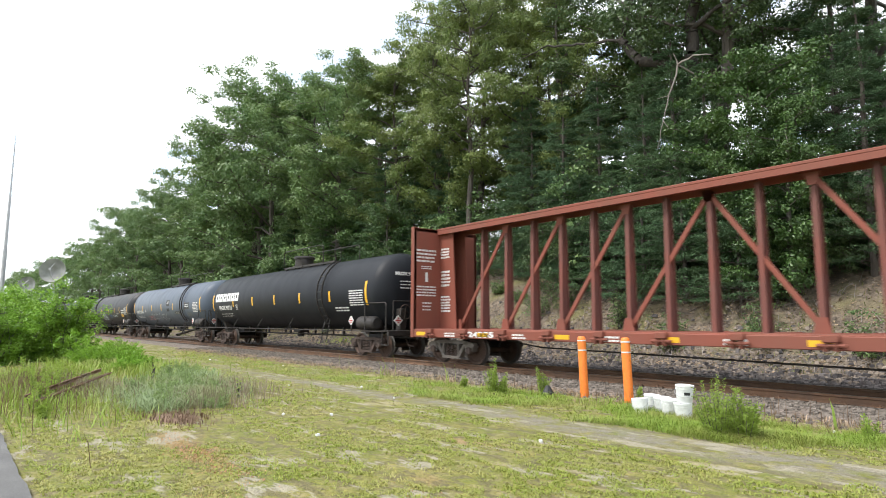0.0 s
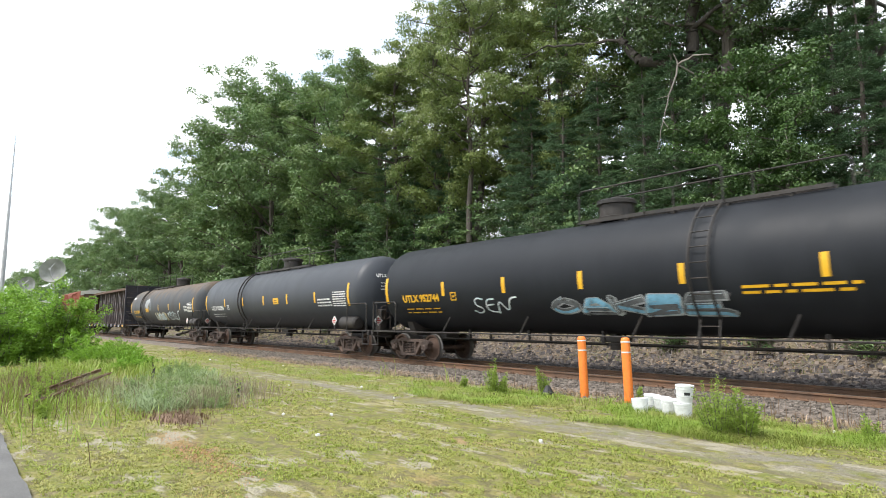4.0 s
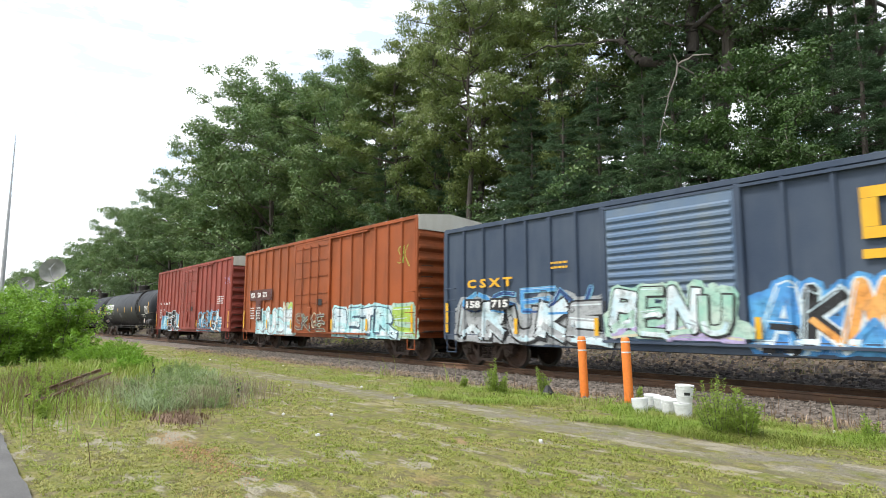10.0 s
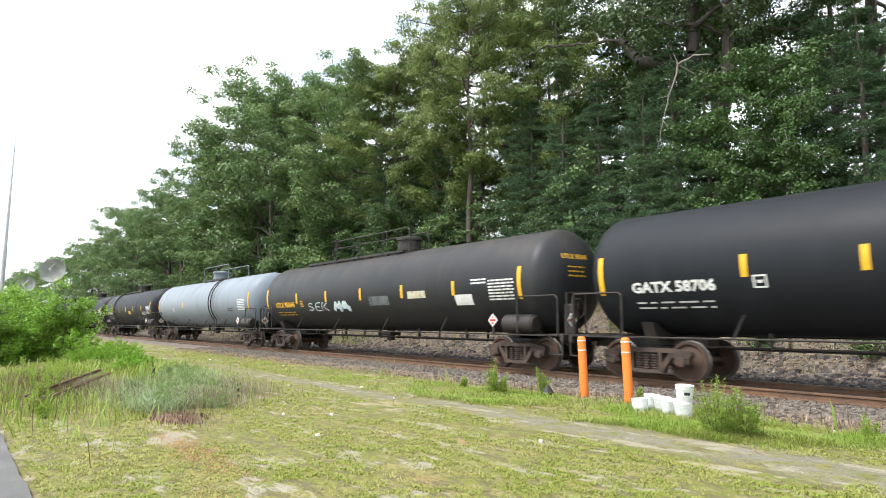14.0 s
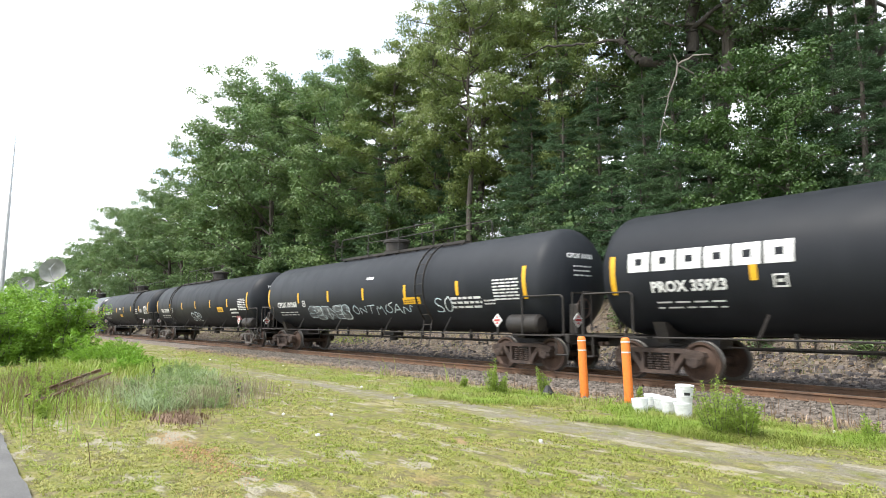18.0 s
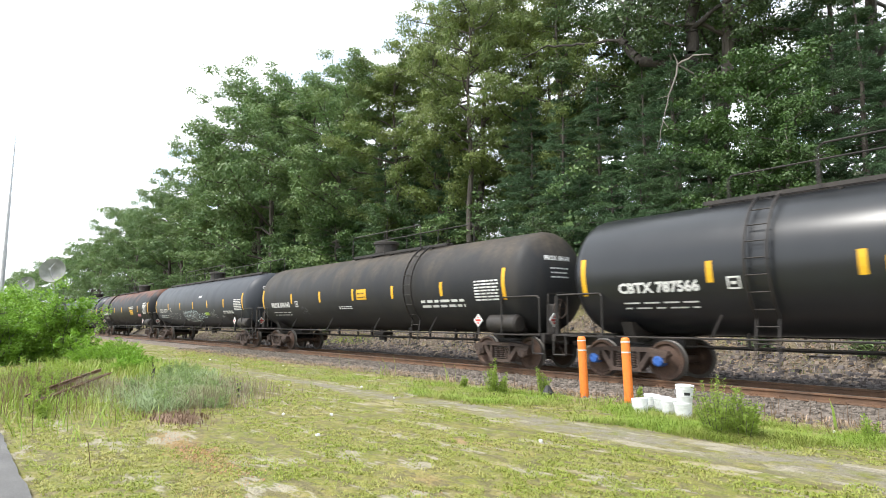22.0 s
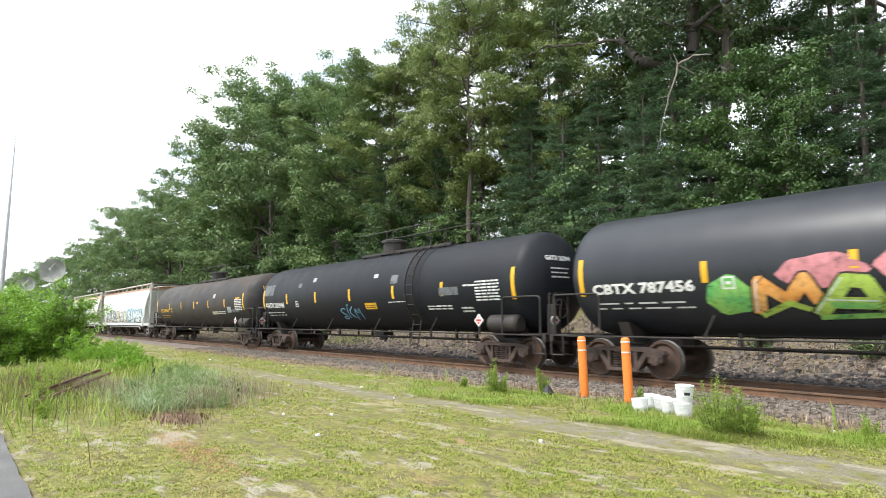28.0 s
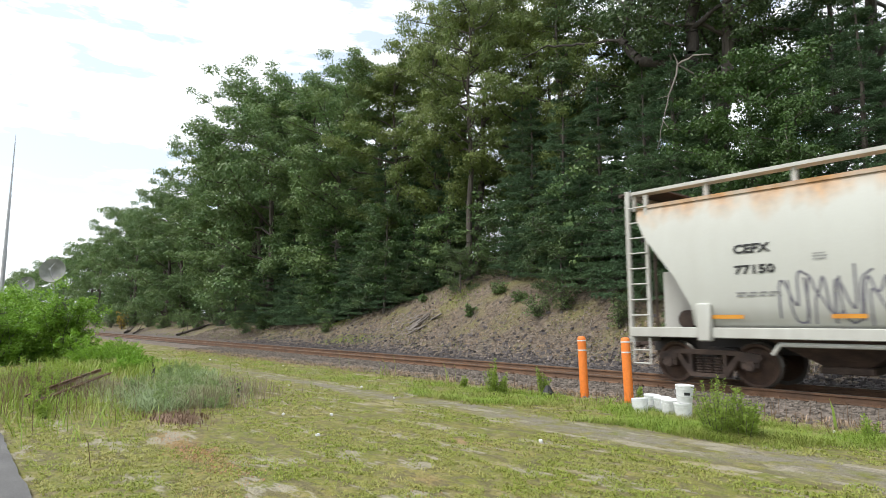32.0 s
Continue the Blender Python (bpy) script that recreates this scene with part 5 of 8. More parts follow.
    for i in range(n):
        x = -hl + .45 + (2 * hl - .9) * i / (n - 1)
        decal("reflective_stripe", [rect(x - .24, x + .24, .90, 1.02)], on_side(hw + .04), .006, M["yellow"], car, "yellow reflective stripe", 9)
    for i in range(7):
        x = -hl + 1.7 + i * 3.0
        decal("stencil_print", bars(2, x, x + .5, .88, 1.04, .6), on_side(hw + .04), .006, M["white"], car, "small stencilled print", 9)
    if mark:
        lettering(mark, -8.4, .88, 1.35, .18, on_side(hw + .04), M["white"], car)
        back = lambda off: (lambda u, w: (-hl + .054 + off, u, w))
        decal("notice_print", bars(4, -1.36, -.5, 3.45, 3.95, .5) + bars(2, -1.15, -.7, 3.2, 3.34, .5) + [rect(-.98, -.86, 2.75, 3.08)] + bars(4, -1.36, -.5, 2.25, 2.65, .5) + bars(3, -1.1, -.7, 1.75, 2.1, .4), back, .004, M["white"], car, "white stencilled loading notice", 9)
        web = on_side(.305)
        decal("notice_print", bars(4, -hl + .12, -hl + .62, 3.6, 4.0, .6) + bars(5, -hl + .12, -hl + .62, 2.6, 3.2, .6) + bars(6, -hl + .12, -hl + .62, 1.7, 2.3, .6), web, .004, M["white"], car, "white stencilled notice", 9)
    return car


# ---- covered hopper cars ----
def hopper_car(q0, q1, label, paint, marks=(), graf=(), mark=None, shift=.3, ink="ink", patch=()):
    car = start_car("hopper_car", label, "hopper car", q0, q1, shift)
    half = (q1 - q0) / 2
    hl = half - .85
    prof = [(1.30, 1.22), (1.40, 1.30), (1.50, 1.70), (1.57, 2.3), (1.59, 2.8), (1.57, 3.3), (1.50, 3.75), (1.42, 4.02), (.75, 4.14), (0.0, 4.20)]

    def reach(z):
        return hl - .25 if z > 3.6 else (hl - .25 - (3.6 - z) / 1.7 * 1.25 if z > 1.9 else hl - 1.5)
    ring = [(y, z) for y, z in prof] + [(-y, z) for y, z in prof[-2::-1]]
    s = Shape()
    nx = 13
    for i in range(nx):
        f = -1 + 2 * i / (nx - 1)
        for y, z in ring:
            s.v.append((f * reach(z), y, z))
    m = len(ring)
    for i in range(nx - 1):
        for j in range(m):
            a, b = i * m + j, i * m + (j + 1) % m
            s.f.append((a, b, b + m, a + m))
    for base in (0, (nx - 1) * m):
        for j in range(m // 2):
            if j + 1 <= m - 2 - j:
                s.f.append(tuple(dict.fromkeys((base + j, base + j + 1, base + m - 2 - j, base + m - 1 - j))))
    part("body", s, paint, car, "rounded welded hopper body")
    part("roof_seam", Shape().box(-hl + .25, hl - .25, -1.47, -1.41, 3.98, 4.06).box(-hl + .25, hl - .25, 1.41, 1.47, 3.98, 4.06), paint, car)
    for k in (-1, 1):
        part("side_sill", Shape().box(-hl, hl, k * 1.46 - .05, k * 1.46 + .05, 1.02, 1.24, .015), paint, car)
    part("centre_sill", Shape().box(-half + .7, half - .7, -.28, .28, .66, 1.05, .02), M["steel"], car)
    hat = Shape()
    for k in (-1, 1):
        hat.box(-hl, hl, k * 1.16 - .25, k * 1.16 + .05, 4.36, 4.40)
        n = 10
        for i in range(n + 1):
            x = -hl + .1 + (2 * hl - .2) * i / n
            hat.box(x - .04, x + .04, k * 1.30 - .05, k * 1.30 + .05, 3.98, 4.38)
        hat.box(-hl, hl, k * 1.36 - .03, k * 1.36 + .03, 4.38, 4.44)
    part("roof_walk", hat, P_FRAME, car, "roof walkway on brackets")
    for i in range(6):
        x = -6.5 + i * 2.6
        part("hatch", lambda: Shape().box(-1.1, 1.1, -.32, .32, 4.17, 4.30, .03), P_FRAME, car, "", pose(x, 0, 0), "hatch")
    for i in range(4):
        x = -4.9 + i * 3.27
        part("hopper_bay", lambda: Shape().add([(-1.5, -1.38, 1.22), (1.5, -1.38, 1.22), (1.5, 1.38, 1.22), (-1.5, 1.38, 1.22), (-.35, -.55, .48), (.35, -.55, .48), (.35, .55, .48), (-.35, .55, .48)], [(0, 1, 5, 4), (1, 2, 6, 5), (2, 3, 7, 6), (3, 0, 4, 7), (4, 5, 6, 7), (3, 2, 1, 0)]).box(-.45, .45, -.62, .62, .36, .50, .02), M["truck"], car, "rusty discharge bay", pose(x, 0, 0), "hopper_bay")
    for u0, u1 in ((-7.2, -6.35), (-4.8, -4.25), (-1.75, -1.2), (1.2, 1.75), (4.25, 4.8), (6.35, 7.2)):
        decal("reflective_stripe", [rect(u0, u1, 1.42, 1.50)], lambda o: (lambda u, w: (u, -1.465 - o, w)), .03, M["orange_mark"], car, "amber reflective strip", 9)
    part("side_pipe", Shape().tube([(-5.9, -1.35, .72), (-5.75, -1.38, .92), (5.75, -1.38, .92), (5.9, -1.35, .72)], .045, 8), paint, car, "white pipe along the sill")
    for k in (-1, 1):
        turn = pose(0, 0, 0) if k > 0 else pose(0, 0, 0, 0, 0, 180)
        fr = Shape()
        for y in (-1.44, 1.44):
            fr.box(hl - .05, hl + .05, y - .05, y + .05, .95, 4.46, .015)
            fr.box(hl - .52, hl - .45, y - .04, y + .04, 1.1, 4.3)
        fr.box(hl - .06, hl + .04, -1.44, 1.44, 4.28, 4.38).box(hl - .5, hl + .05, -1.46, 1.46, 1.02, 1.10).box(hl - .05, hl + .06, -1.46, 1.46, .90, 1.10)
        part("end_frame", fr, P_FRAME, car, "", turn)
        post = Shape().prism([(-.5, 1.1), (.5, 1.1), (.25, 3.4), (-.25, 3.4)], "x", hl - 1.3, hl - 1.2).box(hl - .8, hl - .05, -.06, .06, 1.13, 2.6)
        part("end_web", post, P_FRAME, car, "", turn)
        web = Shape().box(hl - .9, hl - .1, -1.3, 1.3, 1.10, 1.13).cyl((hl - .75, -.9, 1.42), (hl - .75, .3, 1.42), .22, 14)
        web.tube([(hl - .5, -.7, 1.1), (hl - .5, -.7, 2.0), (hl - .9, -.6, 2.4)], .035, 6).tube([(hl - .35, .9, 1.1), (hl - .35, .9, 3.2)], .03, 6)
        part("roof_end_board", Shape().box(hl - .75, hl + .28, -1.38, 1.38, 4.405, 4.445).box(hl + .20, hl + .28, -1.38, 1.38, 4.36, 4.405), M["truck"], car, "rusty grating over the car's end", turn)
        part("end_platform", web, M["truck"], car, "rusty end platform with brake cylinder", turn)
        lad = part("ladder", Shape().box(hl + .03, hl + .09, -.97, -.92, 1.0, 4.3), P_FRAME, car, "", turn)
        for i in range(9):
            z = 1.15 + i * .36
            part("rung", lambda: Shape().cyl((.06, -1.40, 0), (.06, -.95, 0), .018, 6), P_FRAME, lad, "", pose(hl, 0, z), "hop_end_rung")
            for y in (-1.49, 1.49):
                part("rung", lambda: Shape().cyl((-.05, 0, 0), (-.50, 0, 0), .018, 6), P_FRAME, lad, "", pose(hl, y, z), "hop_side_rung")
        for y in (-1.47, 1.47):
            part("sill_step", lambda: Shape().tube([(-.06, 0, 1.0), (-.06, 0, .42), (-.48, 0, .42), (-.48, 0, 1.0)], .02, 6).tube([(-.06, 0, .72), (-.48, 0, .72)], .016, 6), P_FRAME, lad, "", pose(hl, y, 0), "hop_step")
        part("brake_cabinet", Shape().box(hl - 1.95, hl - 1.65, -1.60, -1.42, .95, 1.75, .03), paint, car, "", pose(0, 0, 0) if k > 0 else pose(-2 * hl + 3.6, 0, 0))
        truck(car, k * (half - 2.45), M["truck"])
    couplers(car, half)
    part("hand_brake", Shape().lathe([(-.02, .26), (.01, .29), (.04, .26)], (hl + .12, .4, 2.1), "x", 14).box(hl - .1, hl + .1, .2, .6, 1.7, 2.4, .03), M["truck"], car)
    skin = lambda o: (lambda u, w: (u, -(np.interp(w, [z for y, z in prof], [y for y, z in prof]) + o), w))
    for u0, u1, w0, w1 in patch:
        decal("number_patch", [rect(u0, u1, w0, w1)], skin, .009, SPRAY["silver"], car, "grey painted number patch")
    for t, u, w, wd, ht in (mark or ()):
        lettering(t, u, w, wd, ht, skin, M[ink], car, .012)
    for u0, u1, w0, w1, n, m in marks:
        decal("stencil_print", bars(n, u0, u1, w0, w1, .5, None, .06), skin, .012, M[m], car, "small stencilled print", .3)
    for g in graf:
        graffiti(g[0], g[1], g[2], g[3], g[4], skin, car, [SPRAY[x] for x in g[5]], SPRAY[g[6]], SPRAY[g[7]] if g[7] else None, g[8], *(g[9:10]))
    return car


P_CB_RED = car_paint("oxide_red_flat_car_paint", (0.215, 0.062, 0.042), (0.15, 0.075, 0.055), 0.5, 0.65)
P_CB_RUST = car_paint("rust_brown_steel", (0.125, 0.078, 0.056), (0.08, 0.055, 0.042), 0.6, 0.75)
P_CB_BLUE = car_paint("faded_slate_flat_car_paint", (0.13, 0.125, 0.14), (0.12, 0.085, 0.062), 0.85, 0.7)
P_CB_REDPOST = car_paint("worn_red_post_paint", (0.185, 0.060, 0.044), (0.075, 0.062, 0.06), 0.9, 0.7)
P_CB_SILL = car_paint("slate_blue_sill_paint", (0.125, 0.135, 0.185), (0.10, 0.075, 0.06), 0.7, 0.65)
P_CB_POST = car_paint("rusted_slate_post_paint", (0.095, 0.066, 0.050), (0.165, 0.160, 0.175), 0.95, 0.7, streak=(1.5, 1.5, 0.5))
P_CB_NAVY = car_paint("dark_slate_bulkhead_paint", (0.035, 0.040, 0.056), (0.07, 0.055, 0.048), 0.5, 0.65)
P_BOX_RED = car_paint("oxide_red_box_car_paint", (0.315, 0.088, 0.060), (0.150, 0.054, 0.041), 0.8, 0.6, low=(0.16, 0.12, 0.10))
P_BOX_RED2 = car_paint("brick_red_box_car_paint", (0.295, 0.062, 0.045), (0.14, 0.047, 0.037), 0.75, 0.6)
P_BOX_ORANGE = car_paint("orange_brown_box_car_paint", (0.335, 0.084, 0.025), (0.150, 0.052, 0.026), 0.8, 0.6)
P_BOX_NAVY = car_paint("navy_box_car_paint", (0.018, 0.027, 0.046), (0.045, 0.055, 0.07), 0.5, 0.55)
P_BOX_NAVY2 = car_paint("faded_navy_box_car_paint", (0.030, 0.047, 0.082), (0.09, 0.11, 0.14), 0.6, 0.6)
P_DOOR_BLUE = car_paint("faded_blue_door_paint", (0.085, 0.15, 0.26), (0.17, 0.20, 0.22), 0.8, 0.6)
P_ROOF = car_paint("galvanised_roof", (0.40, 0.40, 0.38), (0.25, 0.2, 0.16), 0.5, 0.6)
P_CAP = car_paint("white_end_paint", (0.60, 0.60, 0.55), (0.35, 0.3, 0.24), 0.5, 0.6)
P_FRAME = car_paint("grey_white_frame_paint", (0.50, 0.50, 0.47), (0.30, 0.27, 0.23), 0.4, 0.6)
P_HOP = car_paint("cream_hopper_paint", (0.50, 0.51, 0.47), (0.40, 0.39, 0.35), 0.35, 0.5, low=(0.30, 0.28, 0.25), top=(0.50, 0.25, 0.08), top_z=(3.50, 4.12), ragged=1.7)
P_HOP2 = car_paint("white_hopper_paint", (0.52, 0.55, 0.535), (0.42, 0.43, 0.41), 0.3, 0.5, low=(0.34, 0.32, 0.3), top=(0.46, 0.19, 0.06), top_z=(3.72, 4.05), ragged=0.8)

# ---- the train, in running order ----
centerbeam(299.4, 324.0, "oxide-red centre-beam flat car, empty, with tall truss", P_CB_RED, P_CB_RED, shift=.6, mark="624355", winch_paint=P_CB_RED, post_paint=P_CB_REDPOST)
tank_car(279.4, 299.4, "black pressure tank car with a white block logo", P_BLACK, "PROX 93716", logo=True, walk_x=(-0.8, 4.4), ladder_x=4.9, sign=[(5.9, 7.0, 1.75, 2.0, 2, "white")])
tank_car(259.6, 279.4, "slate-blue pressure tank car with yellow stripes", P_SLATE, "GATX 210310", walk_x=(-1.1, 4.4), ladder_x=5.0, banded=True, signs=[(1.0, 1.8, 2.46, 2.92, "coal"), (1.1, 1.75, 2.08, 2.30, "black"), (3.0, 4.6, 1.84, 2.06, "coal"), (5.0, 6.4, 2.2, 2.62, "coal"), (5.9, 6.6, 1.7, 1.95, "ghost")], sign=[(5.15, 6.25, 2.35, 2.55, 2, "white"), (1.15, 1.65, 2.66, 2.82, 2, "white"), (3.1, 4.5, 1.92, 1.98, 1, "white")], graf=[("SRE", -4.6, -3.0, 1.35, 1.8, (), "pink", None, 6), ("TCTUNCK", -3.6, .8, 1.35, 1.95, (), "silver", None, 5)], stripes=(-8.75, -5.9, -3.1, -.35, 2.6, 5.4, 8.6))
tank_car(238.9, 259.6, "brown-black tank car with scribbled graffiti", P_BLACK2, "CBTX 784339", walk_x=(-5.3, 0.4), ladder_x=-4.9, sign=[(4.2, 5.1, 2.06, 2.13, 1, "white"), (6.1, 7.1, 2.1, 2.5, 2, "white")], signs=[(6.0, 6.8, 1.75, 2.0, "yellow")], graf=[("MOES", -2.2, -.2, 1.45, 2.05, ("ghost",), "white", None, 11), ("SAM", -5.2, -4.2, 1.55, 1.95, (), "silver", None, 2), ("MOAKOC", 2.5, 4.3, 1.72, 2.02, (), "white", None, 3), ("SE", 1.25, 1.8, 1.72, 1.98, (), "blue", None, 8)], stripes=(-8.55, -5.55, -2.5, .8, 3.35, 5.4, 8.4))
tank_car(219.1, 238.9, "black tank car with yellow lettering and graffiti", P_BLACK, "UTLX 952744", "yellow", walk_x=(-.6, 5.5), ladder_x=3.2, sign=[(4.0, 6.1, 1.9, 2.15, 2, "yellow")], graf=[("SEN", -4.2, -2.6, 1.5, 2.1, (), "white", None, 5), ("OAKBE", -1.2, 3.6, 1.4, 2.0, ("ghost", "sky"), "silver", None, 9)])
tank_car(199.2, 219.1, "black tank car with white lettering", P_STEEL, "UTLX 959296", walk_x=(-3.2, 3.4), ladder_x=-2.9, sign=[(5.8, 7.0, 2.0, 2.4, 3, "white")], signs=[(1.2, 1.8, 2.2, 2.5, "yellow")])
tank_car(179.6, 199.2, "mud-stained tank car with grey patches and white graffiti", P_DUST, "UTLX 952869", "yellow", walk_x=(-5.2, 0.9), ladder_x=-4.7, dome_x=.9, banded=True, signs=[(-8.45, -7.9, 3.25, 3.42, "white"), (-3.75, -2.95, 2.1, 2.38, "yellow")], sign=[(6.4, 7.1, 2.05, 2.45, 4, "white")], clouds=[(-3.2, 2.75, .75, .42, "silver"), (-2.5, 2.55, .5, .35, "ghost")], graf=[("UOS", -1.1, 1.4, 1.32, 2.0, ("white",), "black", "cream", 4, .26), ("COES", 2.1, 4.3, 1.4, 2.05, (), "white", None, 8), ("OCGO", 2.3, 4.6, 1.45, 1.95, (), "silver", None, 18), ("CU", 2.2, 4.9, 1.3, 2.1, (), "white", None, 28), ("SM", 1.55, 2.05, 1.65, 1.95, (), "yellow", None, 3)])
centerbeam(155.3, 179.6, "weathered slate and rust centre-beam flat car, empty", P_CB_BLUE, P_CB_RUST, shift=.1, end_paint=P_CB_NAVY, sill_paint=P_CB_SILL, post_paint=P_CB_POST)
box_car(137.3, 155.3, "oxide-red box car with white end cap and pale graffiti", P_BOX_RED, 5.05, P_CAP, "plug", 9, P_ROOF, marks=[(-6.85, -6.35, 2.0, 2.4, 1, "white"), (-6.85, -6.35, 1.55, 1.95, 2, "white"), (-6.9, -6.2, 1.1, 1.4, 3, "white"), (4.3, 4.5, 2.5, 3.0, 5, "white"), (5.2, 5.4, 2.5, 3.0, 5, "white"), (6.1, 6.5, 1.45, 1.52, 1, "yellow"), (6.0, 6.9, 1.15, 1.4, 3, "white"), (4.4, 4.9, 1.5, 1.75, 3, "white"), (-.9, -.4, 2.9, 3.3, 3, "white")],
        graf=[("SRKE", -5.0, -2.0, .84, 1.75, ("ghost_red", "chalk"), "chalk", None, 5, 0, .16), ("AKEB", 1.8, 4.7, .84, 2.05, ("chalk", "ghost_red"), "pale", None, 7, 0, .20), ("SM", 2.6, 4.2, 1.0, 2.1, (), "pale", None, 17, 0), ("NERU", -1.4, 1.4, .95, 1.7, (), "chalk", None, 3, 1), ("AB", -.9, .6, 1.9, 2.4, (), "chalk", None, 19, 1), ("SCS", 4.7, 6.5, .76, 1.3, ("mint", "chalk"), "ghost_red", None, 9, 0, .22), ("OS", 6.0, 6.8, 2.3, 2.8, (), "ghost_red", None, 13, 0), ("RUM", -7.4, -6.3, 2.3, 3.3, (), "chalk", None, 15, 0)])
box_car(120.4, 137.3, "navy box car with yellow block logo and bright graffiti", P_BOX_NAVY, 4.30, None, "ribbed", 8, None, text=[("CS XT", -6.62, 2.45, 1.5, .27, "yellow"), ("13 02 26", -6.5, 2.0, 2.2, .27, "yellow")], marks=[(-1.1, -.4, 2.35, 2.5, 2, "white"), (.1, .5, 2.75, 2.85, 1, "white")], logo=[(block_letters(4.41, 3.12, .62, .62), "yellow")],
        graf=[("ASEB", -7.4, -3.2, .76, 1.95, ("white", "aqua"), "sky", None, 1, 0, .24), ("RK", -3.6, -1.7, .9, 1.9, ("white", "cream"), "red", None, 12, 0, .18), ("CENUC", -2.2, 2.2, .82, 1.95, ("white", "silver"), "black", "deep", 2, 1, .24), ("SNOCBR", 1.9, 6.2, .76, 1.92, ("aqua", "sky", "white"), "slate", None, 3, 0, .29), ("OO", 2.2, 3.6, 1.7, 2.1, ("cream",), "cream", None, 14, 0, .3), ("SME", 6.0, 7.5, .80, 1.75, ("cream", "white"), "yellow", None, 4, 0, .28)], shift=.7)
box_car(103.0, 120.4, "faded navy box car with silver and teal graffiti", P_BOX_NAVY2, 4.30, None, "ribbed", 8, None, door_paint=P_DOOR_BLUE, over=[("158", -6.6, 1.76, .62, .22), ("715", -5.5, 1.76, .66, .22)], text=[("C S X T", -6.62, 2.36, 1.9, .27, "yellow")], marks=[(-3.3, -2.75, 2.75, 3.0, 2, "yellow")], logo=[(block_letters(3.75, 2.80, .88, .92), "yellow")],
        graf=[("OSEN", -7.0, -2.2, 1.5, 2.3, ("blue", "deep"), "sky", None, 26, 0, .16), ("MRUKE", -7.1, -1.8, .76, 2.0, ("silver", "white"), "black", "silver", 21, 0, .30), ("BENU", -1.45, 1.4, 1.0, 2.15, ("white", "mint"), "black", "mint", 22, 1, .25), ("MA", -1.3, 1.3, .95, 1.35, ("lilac", "cream"), "lilac", None, 27, 1, .3), ("AKMEN", 1.9, 5.6, .76, 2.15, ("blue", "black", "orange"), "white", "blue", 23, 0, .26), ("SR", 5.5, 7.1, .80, 1.8, ("orange", "pink"), "cream", "orange", 28, 0, .26)], shift=1.15)
box_car(86.2, 103.0, "orange-brown box car with white end cap and aqua graffiti", P_BOX_ORANGE, 5.05, P_CAP, "plug", 9, P_ROOF, marks=[(-6.75, -6.2, 1.5, 2.15, 5, "white"), (-5.9, -5.45, 1.5, 2.15, 5, "white"), (-1.1, -.1, 2.75, 3.05, 2, "white")], bands=[(-6.9, -4.05, 2.42, 2.98, "maroon"), (-6.1, -5.4, 1.42, 2.418, "maroon")],
        text=[("YKR", -6.78, 2.58, .62, .26, "white"), ("20", -5.86, 2.58, .40, .26, "white"), ("273", -5.22, 2.58, .52, .26, "white")],
        graf=[("OUSE", -5.8, -1.8, .74, 1.95, ("aqua", "white"), "silver", "aqua", 31, 0, .27), ("NO", -3.0, -1.8, 1.2, 2.3, ("cream", "lime"), "mint", None, 34, 0, .2), ("SKNE", -1.4, 1.35, .95, 1.75, ("rust", "maroon"), "mint", None, 35, 1, .14), ("GO", .2, 1.3, 1.0, 1.8, (), "cream", None, 37, 1), ("BETR", 2.0, 6.2, .74, 1.92, ("white", "aqua"), "slate", "aqua", 32, 0, .27), ("E", 6.2, 7.3, .80, 1.9, ("lime", "mint"), "mint", "mint", 36, 0, .3), ("SK", 6.5, 7.2, 3.4, 4.1, (), "lime", None, 33, 0)], shift=1.3)
box_car(68.8, 86.2, "brick-red box car with black and white graffiti", P_BOX_RED2, 5.05, P_CAP, "plug", 9, None, text=[("YK", -6.72, 2.58, .36, .19, "white"), ("R", -5.76, 2.56, .17, .19, "white"), ("200", -5.28, 2.54, .52, .19, "white"), ("97", -4.50, 2.54, .33, .22, "white")], marks=[(-6.7, -6.3, 1.6, 2.3, 5, "white"), (-5.75, -5.4, 2.1, 2.3, 2, "white"), (.2, 1.0, 3.2, 3.5, 3, "white"), (5.6, 6.6, 2.4, 2.9, 4, "white"), (5.7, 6.5, 1.2, 1.7, 3, "white"), (5.8, 6.5, .95, 1.1, 1, "white"), (-.1, .5, 2.2, 2.4, 2, "white")],
        graf=[("OO", -6.3, -5.0, .80, 1.75, ("sky", "aqua"), "sky", "sky", 45, 0, .4), ("NO", -2.4, -1.75, .80, 1.8, ("sky", "aqua"), "sky", "sky", 46, 0, .4), ("GERU", -5.6, -1.9, .72, 2.1, ("black", "coal"), "white", None, 41, 0, .25), ("KOSMEA", 2.0, 5.9, .76, 2.0, ("rust", "white", "rust", "sky"), "slate", "sky", 42, 0, .24), ("SM", 6.5, 7.3, 3.5, 4.0, (), "lilac", None, 44, 0)], shift=.97)
tank_car(49.3, 68.8, "black tank car with white block logo", P_CHAR, "PROX 33294", mark_w=1.75, logo=True, walk_x=(-1.8, 4.8), ladder_x=5.0, sign=[(5.9, 7.0, 1.75, 2.0, 2, "white")], signs=[(-2.4, -1.6, 1.7, 2.1, "ghost")])
